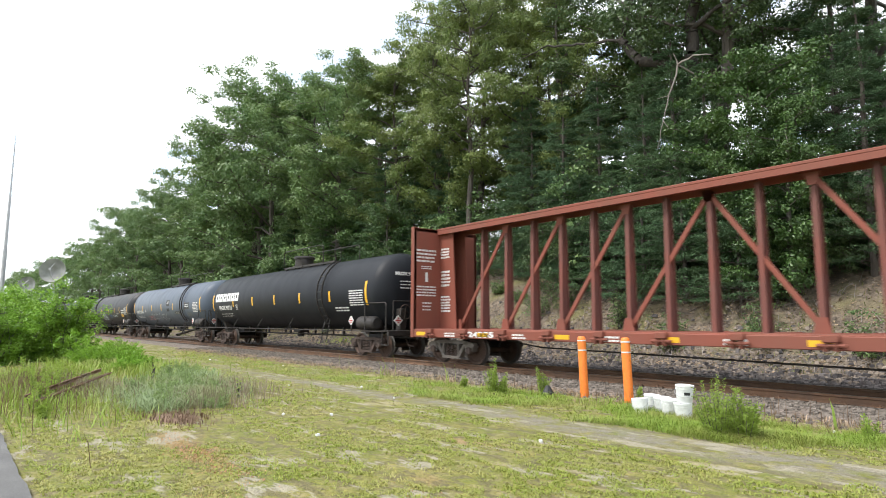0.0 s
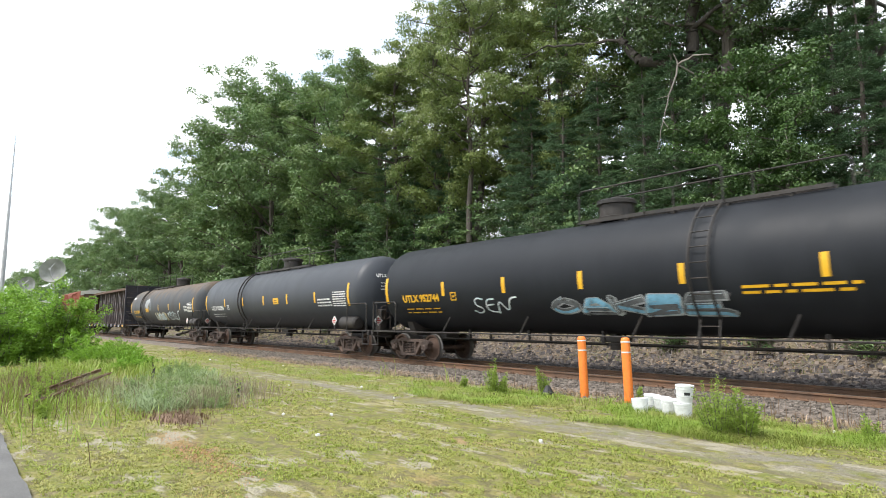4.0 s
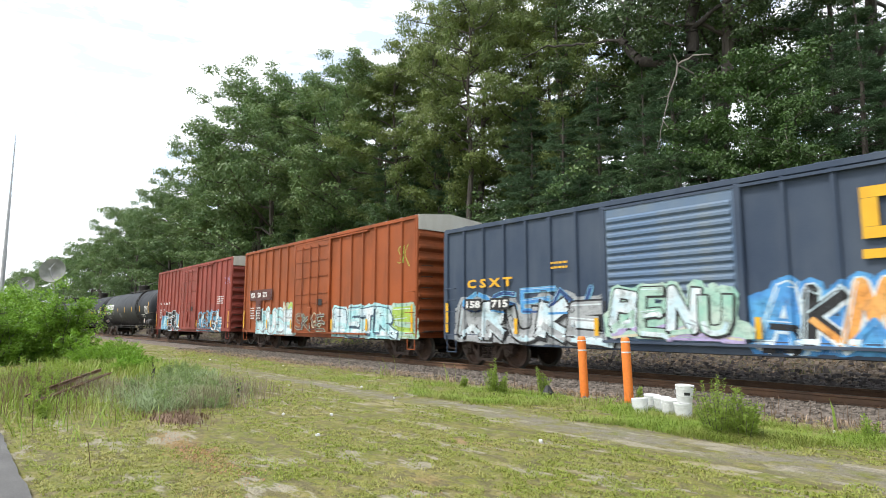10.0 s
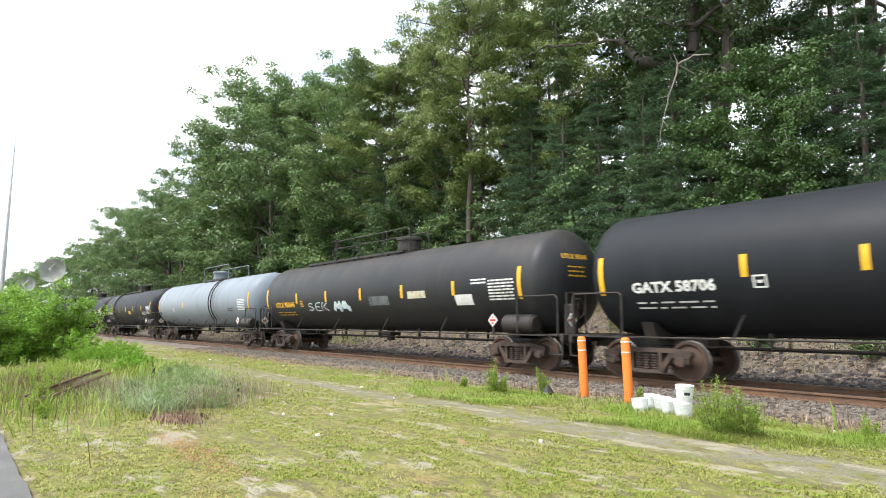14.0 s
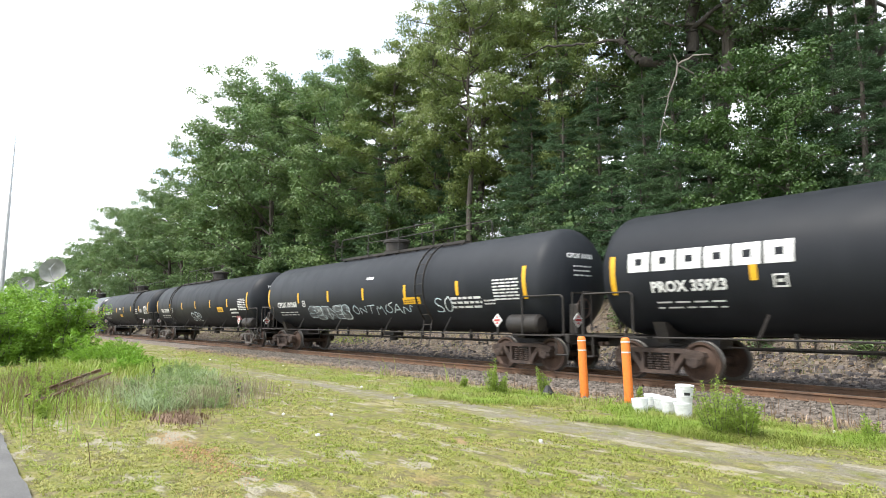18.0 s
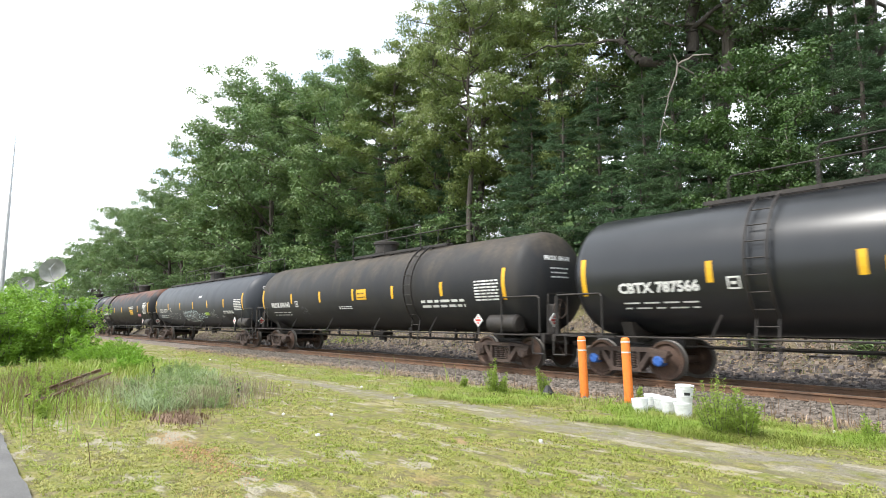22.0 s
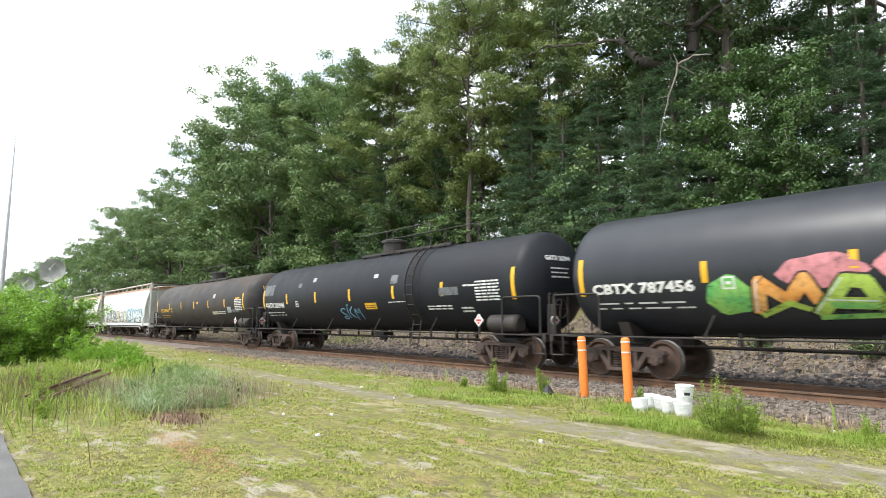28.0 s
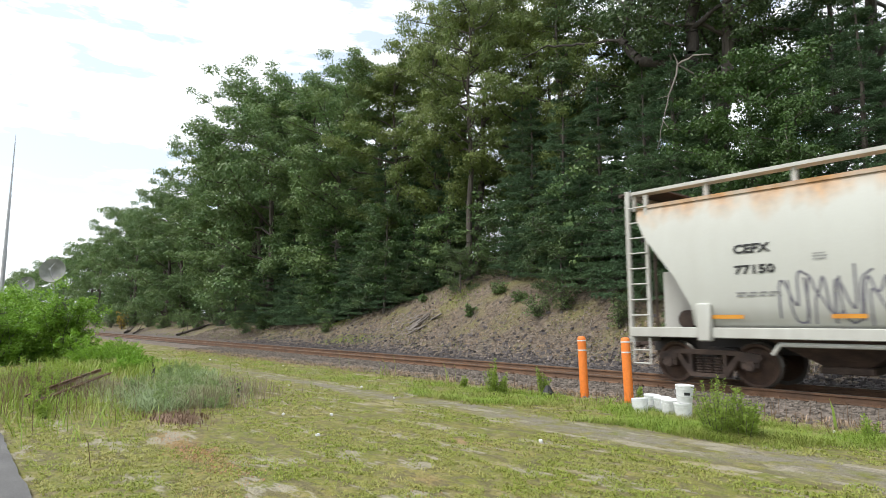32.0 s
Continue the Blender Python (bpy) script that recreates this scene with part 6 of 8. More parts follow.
tank_car(29.6, 49.3, "black tank car with dark patches and white panels", P_BLACK, "GATX 58706", mark_x=-7.92, stripes=(-8.75, -5.3, -3.2, -.4, 2.4, 5.4, 8.4), walk_x=(-2.6, 3.1), dome_x=.9, ladder_x=5.0, ladder_sides=(1,), stripe_z=2.5, sign=[(5.9, 6.9, 1.75, 2.0, 2, "white"), (.5, 1.0, 2.8, 2.9, 1, "white")], signs=[(3.0, 4.1, 2.05, 2.35, "yellow"), (-1.4, -.6, 1.65, 2.0, "ghost"), (.4, 1.2, 1.65, 2.0, "ghost"), (5.0, 6.6, 1.8, 1.9, "white"), (4.3, 5.0, 1.35, 1.65, "white")])
tank_car(9.5, 29.6, "black tank car with yellow lettering and small graffiti", P_BLACK2, "UTLX 950645", "yellow", walk_x=(-6.1, 1.6), dome_x=1.2, ladder_x=-5.9, ladder_sides=(1,), sign=[(6.4, 7.1, 2.5, 2.7, 2, "white")], signs=[(3.1, 4.1, 2.15, 2.4, "cream"), (5.6, 6.4, 1.85, 2.2, "white"), (.6, 1.9, 1.95, 2.3, "ghost")], graf=[("SEK", -4.5, -2.6, 1.75, 2.2, (), "white", None, 51), ("MA", -2.2, -1.0, 1.75, 2.2, ("white",), "white", None, 52)])
tank_car(-10.5, 9.5, "pale grey tank car, streaked", P_GREY, "", fittings=P_GREY, walk_x=(-1.2, 3.2), ladder_x=3.0, banded=True, sign=[(5.5, 6.4, 1.95, 2.2, 2, "ink")], stripes=(-8.75, -2.75, 2.75, 8.75))
tank_car(-30.1, -10.5, "black tank car with white lettering", P_BLACK, "UTLX 959478", walk_x=(-5.2, 1.5), ladder_x=-4.15, signs=[(1.0, 1.7, 2.0, 2.25, "yellow")], sign=[(5.8, 6.9, 1.9, 2.2, 3, "white")], graf=[("CONAE", 3.6, 7.0, 1.35, 1.75, (), "silver", None, 61)])
tank_car(-50.4, -30.1, "black tank car with white block logo and grey patch", P_BLACK, "PROX 35923", mark_w=1.7, logo=True, walk_x=(-2.1, 4.4), ladder_x=3.9, signs=[(-1.0, .9, 2.1, 2.9, "ghost")], sign=[(5.3, 6.6, 2.0, 2.4, 3, "white")])
tank_car(-70.5, -50.4, "black tank car with long white scrawled graffiti", P_CHAR, "CPDX 101068", walk_x=(-3.1, 5.0), ladder_x=3.75, signs=[(2.6, 3.6, 1.95, 2.2, "yellow"), (.2, .7, 2.95, 3.05, "white")], sign=[(5.2, 6.6, 1.75, 2.2, 3, "white"), (6.7, 7.2, 1.85, 2.05, 2, "white")], graf=[("SERNES", -4.7, -1.2, 1.35, 2.05, ("ghost",), "white", None, 71), ("ONTMOAN", -1.0, 3.0, 1.55, 2.0, (), "white", None, 72), ("SO", 4.3, 5.3, 1.55, 2.2, (), "white", None, 73)])
tank_car(-91.2, -70.5, "black tank car with yellow sign and small white graffiti", P_BLACK, "TILX 303959", walk_x=(-5.7, 0.3), ladder_x=-5.0, signs=[(3.9, 4.8, 1.9, 2.2, "yellow"), (5.9, 6.9, 1.98, 2.08, "white"), (5.9, 7.0, 1.78, 1.88, "white"), (6.3, 6.9, 1.35, 1.62, "pink")], sign=[(5.7, 6.3, 1.55, 1.65, 1, "white")], graf=[("SR", -1.3, .3, 1.2, 2.0, (), "white", None, 81), ("O", .1, .6, 1.5, 1.9, ("ghost",), "white", None, 82)], wheels="truck_grey")
tank_car(-111.7, -91.2, "black tank car with yellow sign", P_BLACK, "TILX 302398", walk_x=(-2.1, 4.8), ladder_x=4.45, signs=[(-1.5, -.6, 1.75, 2.0, "yellow"), (5.8, 6.5, 2.1, 2.4, "silver")], sign=[(4.1, 5.0, 2.0, 2.5, 3, "white"), (-1.6, -.8, 2.45, 2.65, 2, "white"), (4.8, 5.6, 1.5, 1.65, 1, "white")])
tank_car(-131.8, -111.7, "glossy black tank car with blue bearing caps", P_GLOSS, "CBTX 787566", walk_x=(-6.0, 1.8), dome_x=1.0, ladder_x=-4.5, signs=[(-2.4, -1.6, 2.2, 2.5, "yellow")], sign=[(5.2, 6.7, 1.95, 2.2, 2, "white")], graf=[("EAMK", 4.0, 5.6, 1.35, 1.65, (), "ghost", None, 91)], cap="blue")
tank_car(-151.7, -131.8, "brown-dusted black tank car with white lettering", P_BROWN, "PROX 696140", walk_x=(-1.4, 4.8), ladder_x=3.85, signs=[(.3, 1.0, 2.2, 2.6, "yellow")], sign=[(4.4, 6.6, 1.8, 2.15, 2, "white"), (-1.2, -.2, 1.85, 2.0, 2, "white")], graf=[("OA", -4.65, -4.1, 1.62, 2.05, (), "ghost", None, 93)])
tank_car(-172.1, -151.7, "grey-black tank car with silver graffiti", P_STEEL, "CTCX 135717", walk_x=(-8.3, 9.1), ladder_x=8.35, ladder_sides=(1,), signs=[(1.1, 1.6, 2.85, 2.98, "white"), (2.07, 2.86, 1.70, 1.90, "lime"), (5.5, 7.1, 1.32, 1.74, "black")], sign=[(5.3, 6.9, 1.8, 2.02, 2, "white"), (4.8, 5.2, 1.55, 1.68, 2, "white")],
         graf=[("BEUCS", -5.7, -2.9, 1.42, 1.95, (), "silver", None, 101), ("OGECS", -5.6, -3.0, 1.38, 2.0, (), "ghost", None, 106), ("KEOR", -2.3, .7, 1.2, 2.05, ("ghost",), "white", None, 102), ("GAS", .8, 2.3, 1.42, 1.88, (), "white", None, 103), ("UNE", 2.95, 4.05, 1.5, 2.05, (), "silver", None, 104), ("MAKE", -8.1, -6.5, 1.55, 1.85, (), "white", None, 105)])
tank_car(-193.1, -172.1, "black tank car with large rust patches along its top", P_RUST, "TILX 303598", walk_x=(-6.3, 1.7), dome_x=1.3, ladder_x=-4.9, stripes=(-8.75, -5.95, -3.0, -.1, 2.75, 5.55, 8.75), signs=[(3.0, 3.9, 1.95, 2.35, "yellow"), (5.4, 6.4, 1.75, 1.98, "pink")], sign=[(2.9, 4.1, 2.45, 2.7, 2, "white"), (7.2, 8.4, 2.65, 2.95, 2, "white")])
tank_car(-213.5, -193.1, "black tank car with block logo, red and white graffiti", P_SHEEN, "PROX 31372", logo=True, walk_x=(-1.2, 8.6), ladder_x=8.2, stripe_z=2.55, sign=[(5.4, 6.2, 1.9, 2.1, 2, "white"), (.1, .5, 2.9, 3.0, 1, "white")], graf=[("SAKER", -6.4, -3.0, 1.35, 1.95, ("red", "pink"), "pale", None, 111, .22), ("SNOMES", -1.6, 2.2, 1.25, 2.1, ("white", "silver"), "blue", "white", 112, .26), ("COOK", 3.4, 5.4, 1.7, 2.0, (), "white", None, 113), ("SER", 2.6, 4.0, 2.0, 2.3, (), "white", None, 115)])
tank_car(-233.5, -213.5, "dark grey tank car with small white graffiti", P_STEEL, "GATX 206633", walk_x=(-3.2, 3.4), ladder_x=3.0, sign=[(5.4, 6.6, 1.9, 2.1, 2, "white")], signs=[(1.0, 1.6, 2.0, 2.3, "yellow")], graf=[("SMK", -4.5, -2.8, 1.5, 2.2, (), "silver", None, 117)])
tank_car(-253.3, -233.5, "black tank car with big orange, green and pink graffiti", P_SHEEN, "CBTX 787456", mark_x=-8.4, mark_w=2.65, walk_x=(-.7, 5.0), dome_x=.6, ladder_x=3.7, banded=True, sign=[(6.0, 6.9, 2.2, 2.5, 3, "white"), (4.4, 5.6, 1.95, 2.08, 1, "white")], signs=[(1.05, 1.85, 2.25, 2.75, "yellow")],
         clouds=[(-5.05, 1.85, .5, .45, "green"), (-3.3, 2.28, .75, .34, "pink"), (-1.9, 2.34, .55, .28, "pink"), (-.6, 2.15, .8, .48, "green"), (.7, 1.95, .75, .52, "green"), (1.35, 1.62, .32, .36, "green")],
         graf=[("MASEN", -4.7, 1.4, 1.22, 2.30, ("orange", "lime", "green", "orange", "lime"), "black", None, 121, .27), ("CU", 1.5, 2.05, 1.5, 1.85, (), "white", None, 122), ("GAE", 2.2, 3.3, 1.45, 2.05, (), "silver", None, 123), ("SOE", 3.95, 4.75, 2.75, 3.35, (), "white", None, 124), ("RUB", 4.2, 5.0, 2.25, 2.85, (), "white", None, 125), ("SK", 4.1, 5.3, 1.45, 1.80, (), "rust", None, 126)])
tank_car(-273.1, -253.3, "black tank car with blue scribble and yellow stripes", P_BLACK, "GATX 202944", mark_x=-8.5, mark_w=2.1, stripes=(-8.7, -6.05, -3.2, -.3, 2.75, 5.55, 8.75), walk_x=(-.8, 5.0), dome_x=.7, ladder_x=3.9, banded=True, signs=[(.77, 1.56, 1.80, 2.06, "yellow"), (2.6, 3.05, 2.72, 3.04, "ghost"), (5.4, 6.35, 2.2, 2.46, "ghost"), (-8.6, -7.55, 2.62, 3.16, "ghost"), (-4.9, -4.6, 2.9, 3.1, "ghost"), (-3.6, -3.3, 3.1, 3.3, "silver"), (1.4, 1.7, 3.0, 3.16, "silver")],
         sign=[(2.4, 3.6, 2.04, 2.10, 1, "white"), (4.65, 5.9, 1.72, 1.92, 2, "white"), (6.35, 6.9, 1.6, 1.85, 2, "white"), (6.6, 7.2, 2.45, 2.56, 1, "white")], graf=[("SKM", -1.3, .35, 1.3, 1.98, (), "sky", None, 131)])
tank_car(-293.2, -273.1, "mottled brown and black tank car with yellow lettering", P_MOTTLE, "UTLX 950461", "yellow", walk_x=(-2.0, 3.6), ladder_x=4.6, ladder_sides=(1,), signs=[(.6, .9, 2.5, 2.6, "yellow"), (3.3, 4.2, 1.75, 1.95, "cream"), (5.9, 6.5, 1.85, 2.2, "silver"), (6.6, 7.6, 1.85, 2.05, "ghost"), (3.6, 3.95, 2.75, 3.0, "silver")], sign=[(4.25, 5.5, 1.78, 2.0, 2, "white"), (7.3, 7.9, 2.62, 2.75, 1, "yellow")])
hopper_car(-313.2, -293.2, "white covered hopper car with black and blue graffiti", P_HOP2, marks=[(-7.4, -6.2, 1.6, 1.75, 2, "ink")], ink="white", patch=[(-6.9, -5.95, 2.50, 2.82), (-6.9, -5.85, 2.16, 2.42)], mark=[("ECNX", -6.82, 2.56, .80, .2), ("165082", -6.84, 2.2, .95, .18)], graf=[("ESTKE", -7.2, -2.9, 1.28, 2.35, ("silver", "white"), "black", None, 151), ("ROR", -2.7, 1.5, 1.28, 2.3, ("cream", "white"), "black", None, 152), ("SAMEN", 1.9, 7.0, 1.28, 2.35, ("white",), "black", "sky", 153)])
hopper_car(-332.8, -313.2, "cream covered hopper car, rust-streaked under the roof", P_HOP, marks=[(-6.45, -5.6, 1.86, 1.98, 2, "grey_ink"), (2.2, 3.4, 1.5, 1.65, 2, "grey_ink"), (-5.0, -4.75, 2.5, 2.66, 3, "grey_ink")], mark=[("CEFX", -6.45, 2.72, .72, .19), ("77150", -6.45, 2.30, .78, .19)], graf=[("NMNMUNM", -5.7, -2.4, 1.3, 2.4, (), "ash", None, 161), ("UNUNMUN", -5.5, -2.5, 1.28, 2.2, (), "ash", None, 164), ("AEMER", -2.0, 1.4, 1.35, 2.2, ("lilac",), "ash", None, 162, .2), ("TKS", 3.2, 4.6, 1.7, 2.1, (), "ash", None, 165), ("SMA", 6.3, 7.4, 1.5, 2.05, (), "lilac", None, 163)])
# ---- foliage ----
L_OAK = leaf_material("oak_leaves", (0.062, 0.130, 0.042), (0.156, 0.256, 0.086), (0.190, 0.260, 0.078), 0.5)
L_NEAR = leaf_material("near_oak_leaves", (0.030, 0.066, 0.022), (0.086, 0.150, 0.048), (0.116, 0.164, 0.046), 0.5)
L_PINE = leaf_material("pine_needles", (0.036, 0.082, 0.038), (0.098, 0.180, 0.080), (0.096, 0.162, 0.056), 0.75, 0.12)
L_BUSH = leaf_material("shrub_leaves", (0.25, 0.36, 0.058), (0.35, 0.46, 0.085), (0.23, 0.32, 0.055), 0.6, 0.5)
M["bark"] = surf("grey_bark", (0.115, 0.100, 0.085), (0.07, 0.058, 0.048), 3.0, 18, 0.9, 0, 0.6, 0.02, (1, 1, .25))
M["dead"] = surf("bleached_dead_wood", (0.30, 0.27, 0.24), (0.20, 0.17, 0.15), 3.0, 18, 0.85, 0, 0.4, 0.01, (1, 1, .25))


def leaf_mesh(name, centres, normals, size, mat, rnd, aspect=0.6, bend=0.25):
    """Single leaves as small folded pairs of triangles."""
    n = len(centres)
    c = np.asarray(centres, dtype=float)
    d = rnd.normal(size=(n, 3)) * 0.48 + np.asarray(normals)
    d /= np.linalg.norm(d, axis=1)[:, None] + 1e-9
    u = np.cross(d, rnd.normal(size=(n, 3)))
    u /= np.linalg.norm(u, axis=1)[:, None] + 1e-9
    w = np.cross(d, u)
    s = (size * rnd.uniform(0.6, 1.35, n))[:, None]
    v = np.empty((n, 4, 3))
    v[:, 0] = c - w * s
    v[:, 1] = c + u * s * aspect + d * s * bend
    v[:, 2] = c + w * s
    v[:, 3] = c - u * s * aspect + d * s * bend
    me = bpy.data.meshes.new(name)
    k = np.arange(n)[:, None] * 4
    tri = np.concatenate([k + [0, 1, 2], k + [0, 2, 3]], axis=1).reshape(-1, 3)
    me.vertices.add(n * 4)
    me.vertices.foreach_set("co", v.reshape(-1))
    me.loops.add(len(tri) * 3)
    me.loops.foreach_set("vertex_index", tri.reshape(-1).astype(np.int32))
    me.polygons.add(len(tri))
    me.polygons.foreach_set("loop_start", (np.arange(len(tri)) * 3).astype(np.int32))
    me.update(calc_edges=True)
    me.materials.append(mat)
    return me


def limb(s, p, q, r0, r1, rnd, bends=4, wob=0.06, n=7):
    p, q = Vector(p), Vector(q)
    pts, L = [p], (q - p).length
    for i in range(1, bends):
        pts.append(p.lerp(q, i / bends) + Vector((rnd.uniform(-1, 1), rnd.uniform(-1, 1), rnd.uniform(-.5, .5))) * L * wob)
    pts.append(q)
    for i in range(bends):
        a, b = r0 + (r1 - r0) * i / bends, r0 + (r1 - r0) * (i + 1) / bends
        s.cyl(pts[i], pts[i + 1], a, n, b, False)
    return pts


def broadleaf(seed, h, spread, leaves, leafsize, mat, crown_from=0.28, clump=1.0):
    """A forked trunk, limbs and a crown of separate leafy boughs. Height h, made at the origin."""
    rnd, nr = random.Random(seed), np.random.RandomState(seed)
    s = Shape()
    r = h * 0.012 + 0.05
    top = Vector((rnd.uniform(-.05, .05) * h, rnd.uniform(-.05, .05) * h, h * .84))
    spine = limb(s, (0, 0, -.4), top, r, r * .25, rnd, 7, .010, 9)
    clumps = []
    n = int(13 + h * 0.7)
    for i in range(n):
        f = crown_from + (.97 - crown_from) * (i + rnd.random()) / n
        k = min(6.999, f * 7 / .9)
        base = spine[int(k)].lerp(spine[int(k) + 1], k - int(k))
        a = i * 2.4 + rnd.uniform(-.5, .5)
        g = (f - crown_from) / (1 - crown_from)
        # widest a little below the crown's middle, rounded towards the top
        reach = spread * (0.45 + 0.75 * math.sin(math.pi * min(1, g * .64 + .18))) * rnd.uniform(.6, 1.15)
        tip = base + Vector((math.cos(a) * reach, math.sin(a) * reach, reach * rnd.uniform(.10, .55)))
        pts = limb(s, base, tip, r * (.42 - .26 * f), .02, rnd, 4, .09, 5)
        for p, big in ((pts[2], .8), (pts[3], .75), (pts[4], .85)):
            clumps.append((p, clump * big * rnd.uniform(.8, 1.3)))
            e = p + Vector((rnd.uniform(-1, 1), rnd.uniform(-1, 1), rnd.uniform(-.8, .8))) * (.7 + .22 * reach)
            s.cyl(p, e, .022, 3, .008, False)
            clumps.append((e, clump * rnd.uniform(.4, .85)))
    # the leader forks into short twigs, so that the crown closes at its top
    for i in range(7):
        a = i * 2.4
        e = top + Vector((math.cos(a), math.sin(a), rnd.uniform(-.5, .55))) * spread * rnd.uniform(.16, .42)
        s.cyl(top, e, .03, 4, .01, False)
        clumps.append((e, clump * rnd.uniform(.7, 1.1)))
    clumps.append((top, clump * 1.2))
    w = np.array([c[1] ** 2 for c in clumps])
    pick = nr.choice(len(clumps), leaves, p=w / w.sum())
    cen = np.array([tuple(c[0]) for c in clumps])[pick]
    rad = np.array([c[1] for c in clumps])[pick][:, None]
    d = nr.normal(size=(leaves, 3))
    d[:, 2] += .30
    d /= np.linalg.norm(d, axis=1)[:, None]
    lump = (nr.uniform(.15, 1.0, leaves) ** .40)[:, None] * (1 + .18 * nr.normal(size=(leaves, 1)))
    pos = cen + d * rad * lump * np.array([1.0, 1.0, .58])
    return s, leaf_mesh("crown", pos, d * .95 + [0, 0, .30], leafsize, mat, nr)


def needle_mesh(name, base, tip, width, mat, nr):
    """Slender needles from base to tip, each a narrow kite."""
    side = np.cross(tip - base, nr.normal(size=base.shape))
    side *= width / (np.linalg.norm(side, axis=1)[:, None] + 1e-9)
    mid = base * .6 + tip * .4
    v = np.stack([base, mid + side, tip, mid - side], axis=1)
    n = len(base)
    me = bpy.data.meshes.new(name)
    k = np.arange(n)[:, None] * 4
    tri = np.concatenate([k + [0, 1, 2], k + [0, 2, 3]], axis=1).reshape(-1, 3)
    me.vertices.add(n * 4)
    me.vertices.foreach_set("co", v.reshape(-1))
    me.loops.add(len(tri) * 3)
    me.loops.foreach_set("vertex_index", tri.reshape(-1).astype(np.int32))
    me.polygons.add(len(tri))
    me.polygons.foreach_set("loop_start", (np.arange(len(tri)) * 3).astype(np.int32))
    me.update(calc_edges=True)
    me.materials.append(mat)
    return me


def pine(seed, h, spread, mat, low=0.08, tufts=8.0, needle=.17, width=.014, gap=(.048, .072)):
    """A straight trunk with whorls of layered boughs; every bough carries soft tufts of needles that point out and up."""
    rnd, nr = random.Random(seed), np.random.RandomState(seed)
    s = Shape()
    limb(s, (0, 0, -.4), (0, 0, h), h * .011 + .05, .03, rnd, 6, .004, 8)
    base, tip = [], []
    z = h * low
    while z < h * .99:
        f = z / h
        R = spread * (1 - f) ** .72 * rnd.uniform(.75, 1.1) + .25
        turn = rnd.uniform(0, 6.28)
        n = rnd.randint(5, 7)
        for i in range(n):
            a = turn + 6.283 * i / n + rnd.uniform(-.35, .35)
            L = R * rnd.uniform(.65, 1.12)
            e = Vector((math.cos(a) * L, math.sin(a) * L, z + L * rnd.uniform(-.10, .22)))
            s.cyl((0, 0, z), e, .035 * (1.2 - f), 4, .008, False)
            m = int(4 + L * tufts)
            t = nr.uniform(.30, 1.03, m)[:, None]
            side = np.array([[-math.sin(a), math.cos(a), 0]])
            out = np.array([[math.cos(a), math.sin(a), .15]])
            o = nr.normal(size=(m, 1)) * (L * .22) * (1.15 - t * .6)
            c = np.array([[0, 0, z]]) * (1 - t) + np.array([tuple(e)]) * t + o * side
            c[:, 2] += nr.uniform(-.04, .08, m)
            k = 13
            c = np.repeat(c, k, axis=0)
            d = nr.normal(size=(m * k, 3)) * [1, 1, .75] + out * .75 + np.repeat(np.sign(o), k, axis=0) * side * .35 + [0, 0, .45]
            d /= np.linalg.norm(d, axis=1)[:, None]
            L2 = needle * nr.uniform(.65, 1.35, (m * k, 1))
            base.append(c + d * L2 * .12)
            tip.append(c + d * L2 * 1.25)
        z += h * rnd.uniform(*gap)
    return s, needle_mesh("crown", np.concatenate(base), np.concatenate(tip), width, mat, nr)


TREES = {}


def tree(kind, x, y, h, seed=0, turn=0.0, width=1.0, z=None, label=None, name="tree"):
    """Plants a grown tree, scaled to its height; alike trees share their meshes."""
    mats, grown, text = TREES[kind]
    t = thing(name, label or text, "tree", "trees on the wooded bank")
    zz = height(x, y) if z is None else z
    k = h / grown[2]
    t.matrix_basis = Matrix.Translation((x, y, zz)) @ Matrix.Rotation(turn, 4, "Z") @ Matrix.Diagonal((k * width, k * width, k, 1))
    for n, me in (("trunk", grown[0]), ("crown", grown[1])):
        o = new(n, me)
        o.parent = t
    return t


def grow(kind, made, h, text):
    s, leaves = made
    TREES[kind] = (None, (s.mesh("trunk", M["bark"]), leaves, h), text)


grow("oak_a", broadleaf(11, 20.0, 4.4, 36000, .092, L_OAK, .20, 1.0), 20.0, "tall broad-leaved tree with a full green crown")
grow("oak_b", broadleaf(12, 22.0, 4.8, 38000, .092, L_OAK, .16, 1.02), 22.0, "tall oak with spreading leafy limbs")
grow("oak_c", broadleaf(13, 16.0, 4.2, 32000, .094, L_OAK, .06, .98), 16.0, "leafy tree with branches low to the ground")
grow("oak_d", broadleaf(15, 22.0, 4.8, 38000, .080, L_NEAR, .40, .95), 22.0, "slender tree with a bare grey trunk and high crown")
grow("far_oak", broadleaf(16, 20.0, 4.8, 7500, .22, L_OAK, .12, 1.5), 20.0, "broad-leaved tree in the woods behind")
grow("pine_a", pine(21, 16.0, 3.5, L_PINE, .012, 17.0, .21, .017), 16.0, "dark evergreen pine with boughs to the ground")
grow("pine_b", pine(22, 20.0, 4.0, L_PINE, .05, 17.0, .23, .018), 20.0, "tall dark pine with layered boughs")
grow("pine_c", pine(23, 6.0, 2.6, L_PINE, .02, 13.0, .15, .013, (.07, .11)), 6.0, "bushy young pine with boughs sweeping the ground")
grow("under", broadleaf(14, 6.0, 2.3, 5500, .095, L_OAK, .04, .75), 6.0, "young leafy understorey tree")

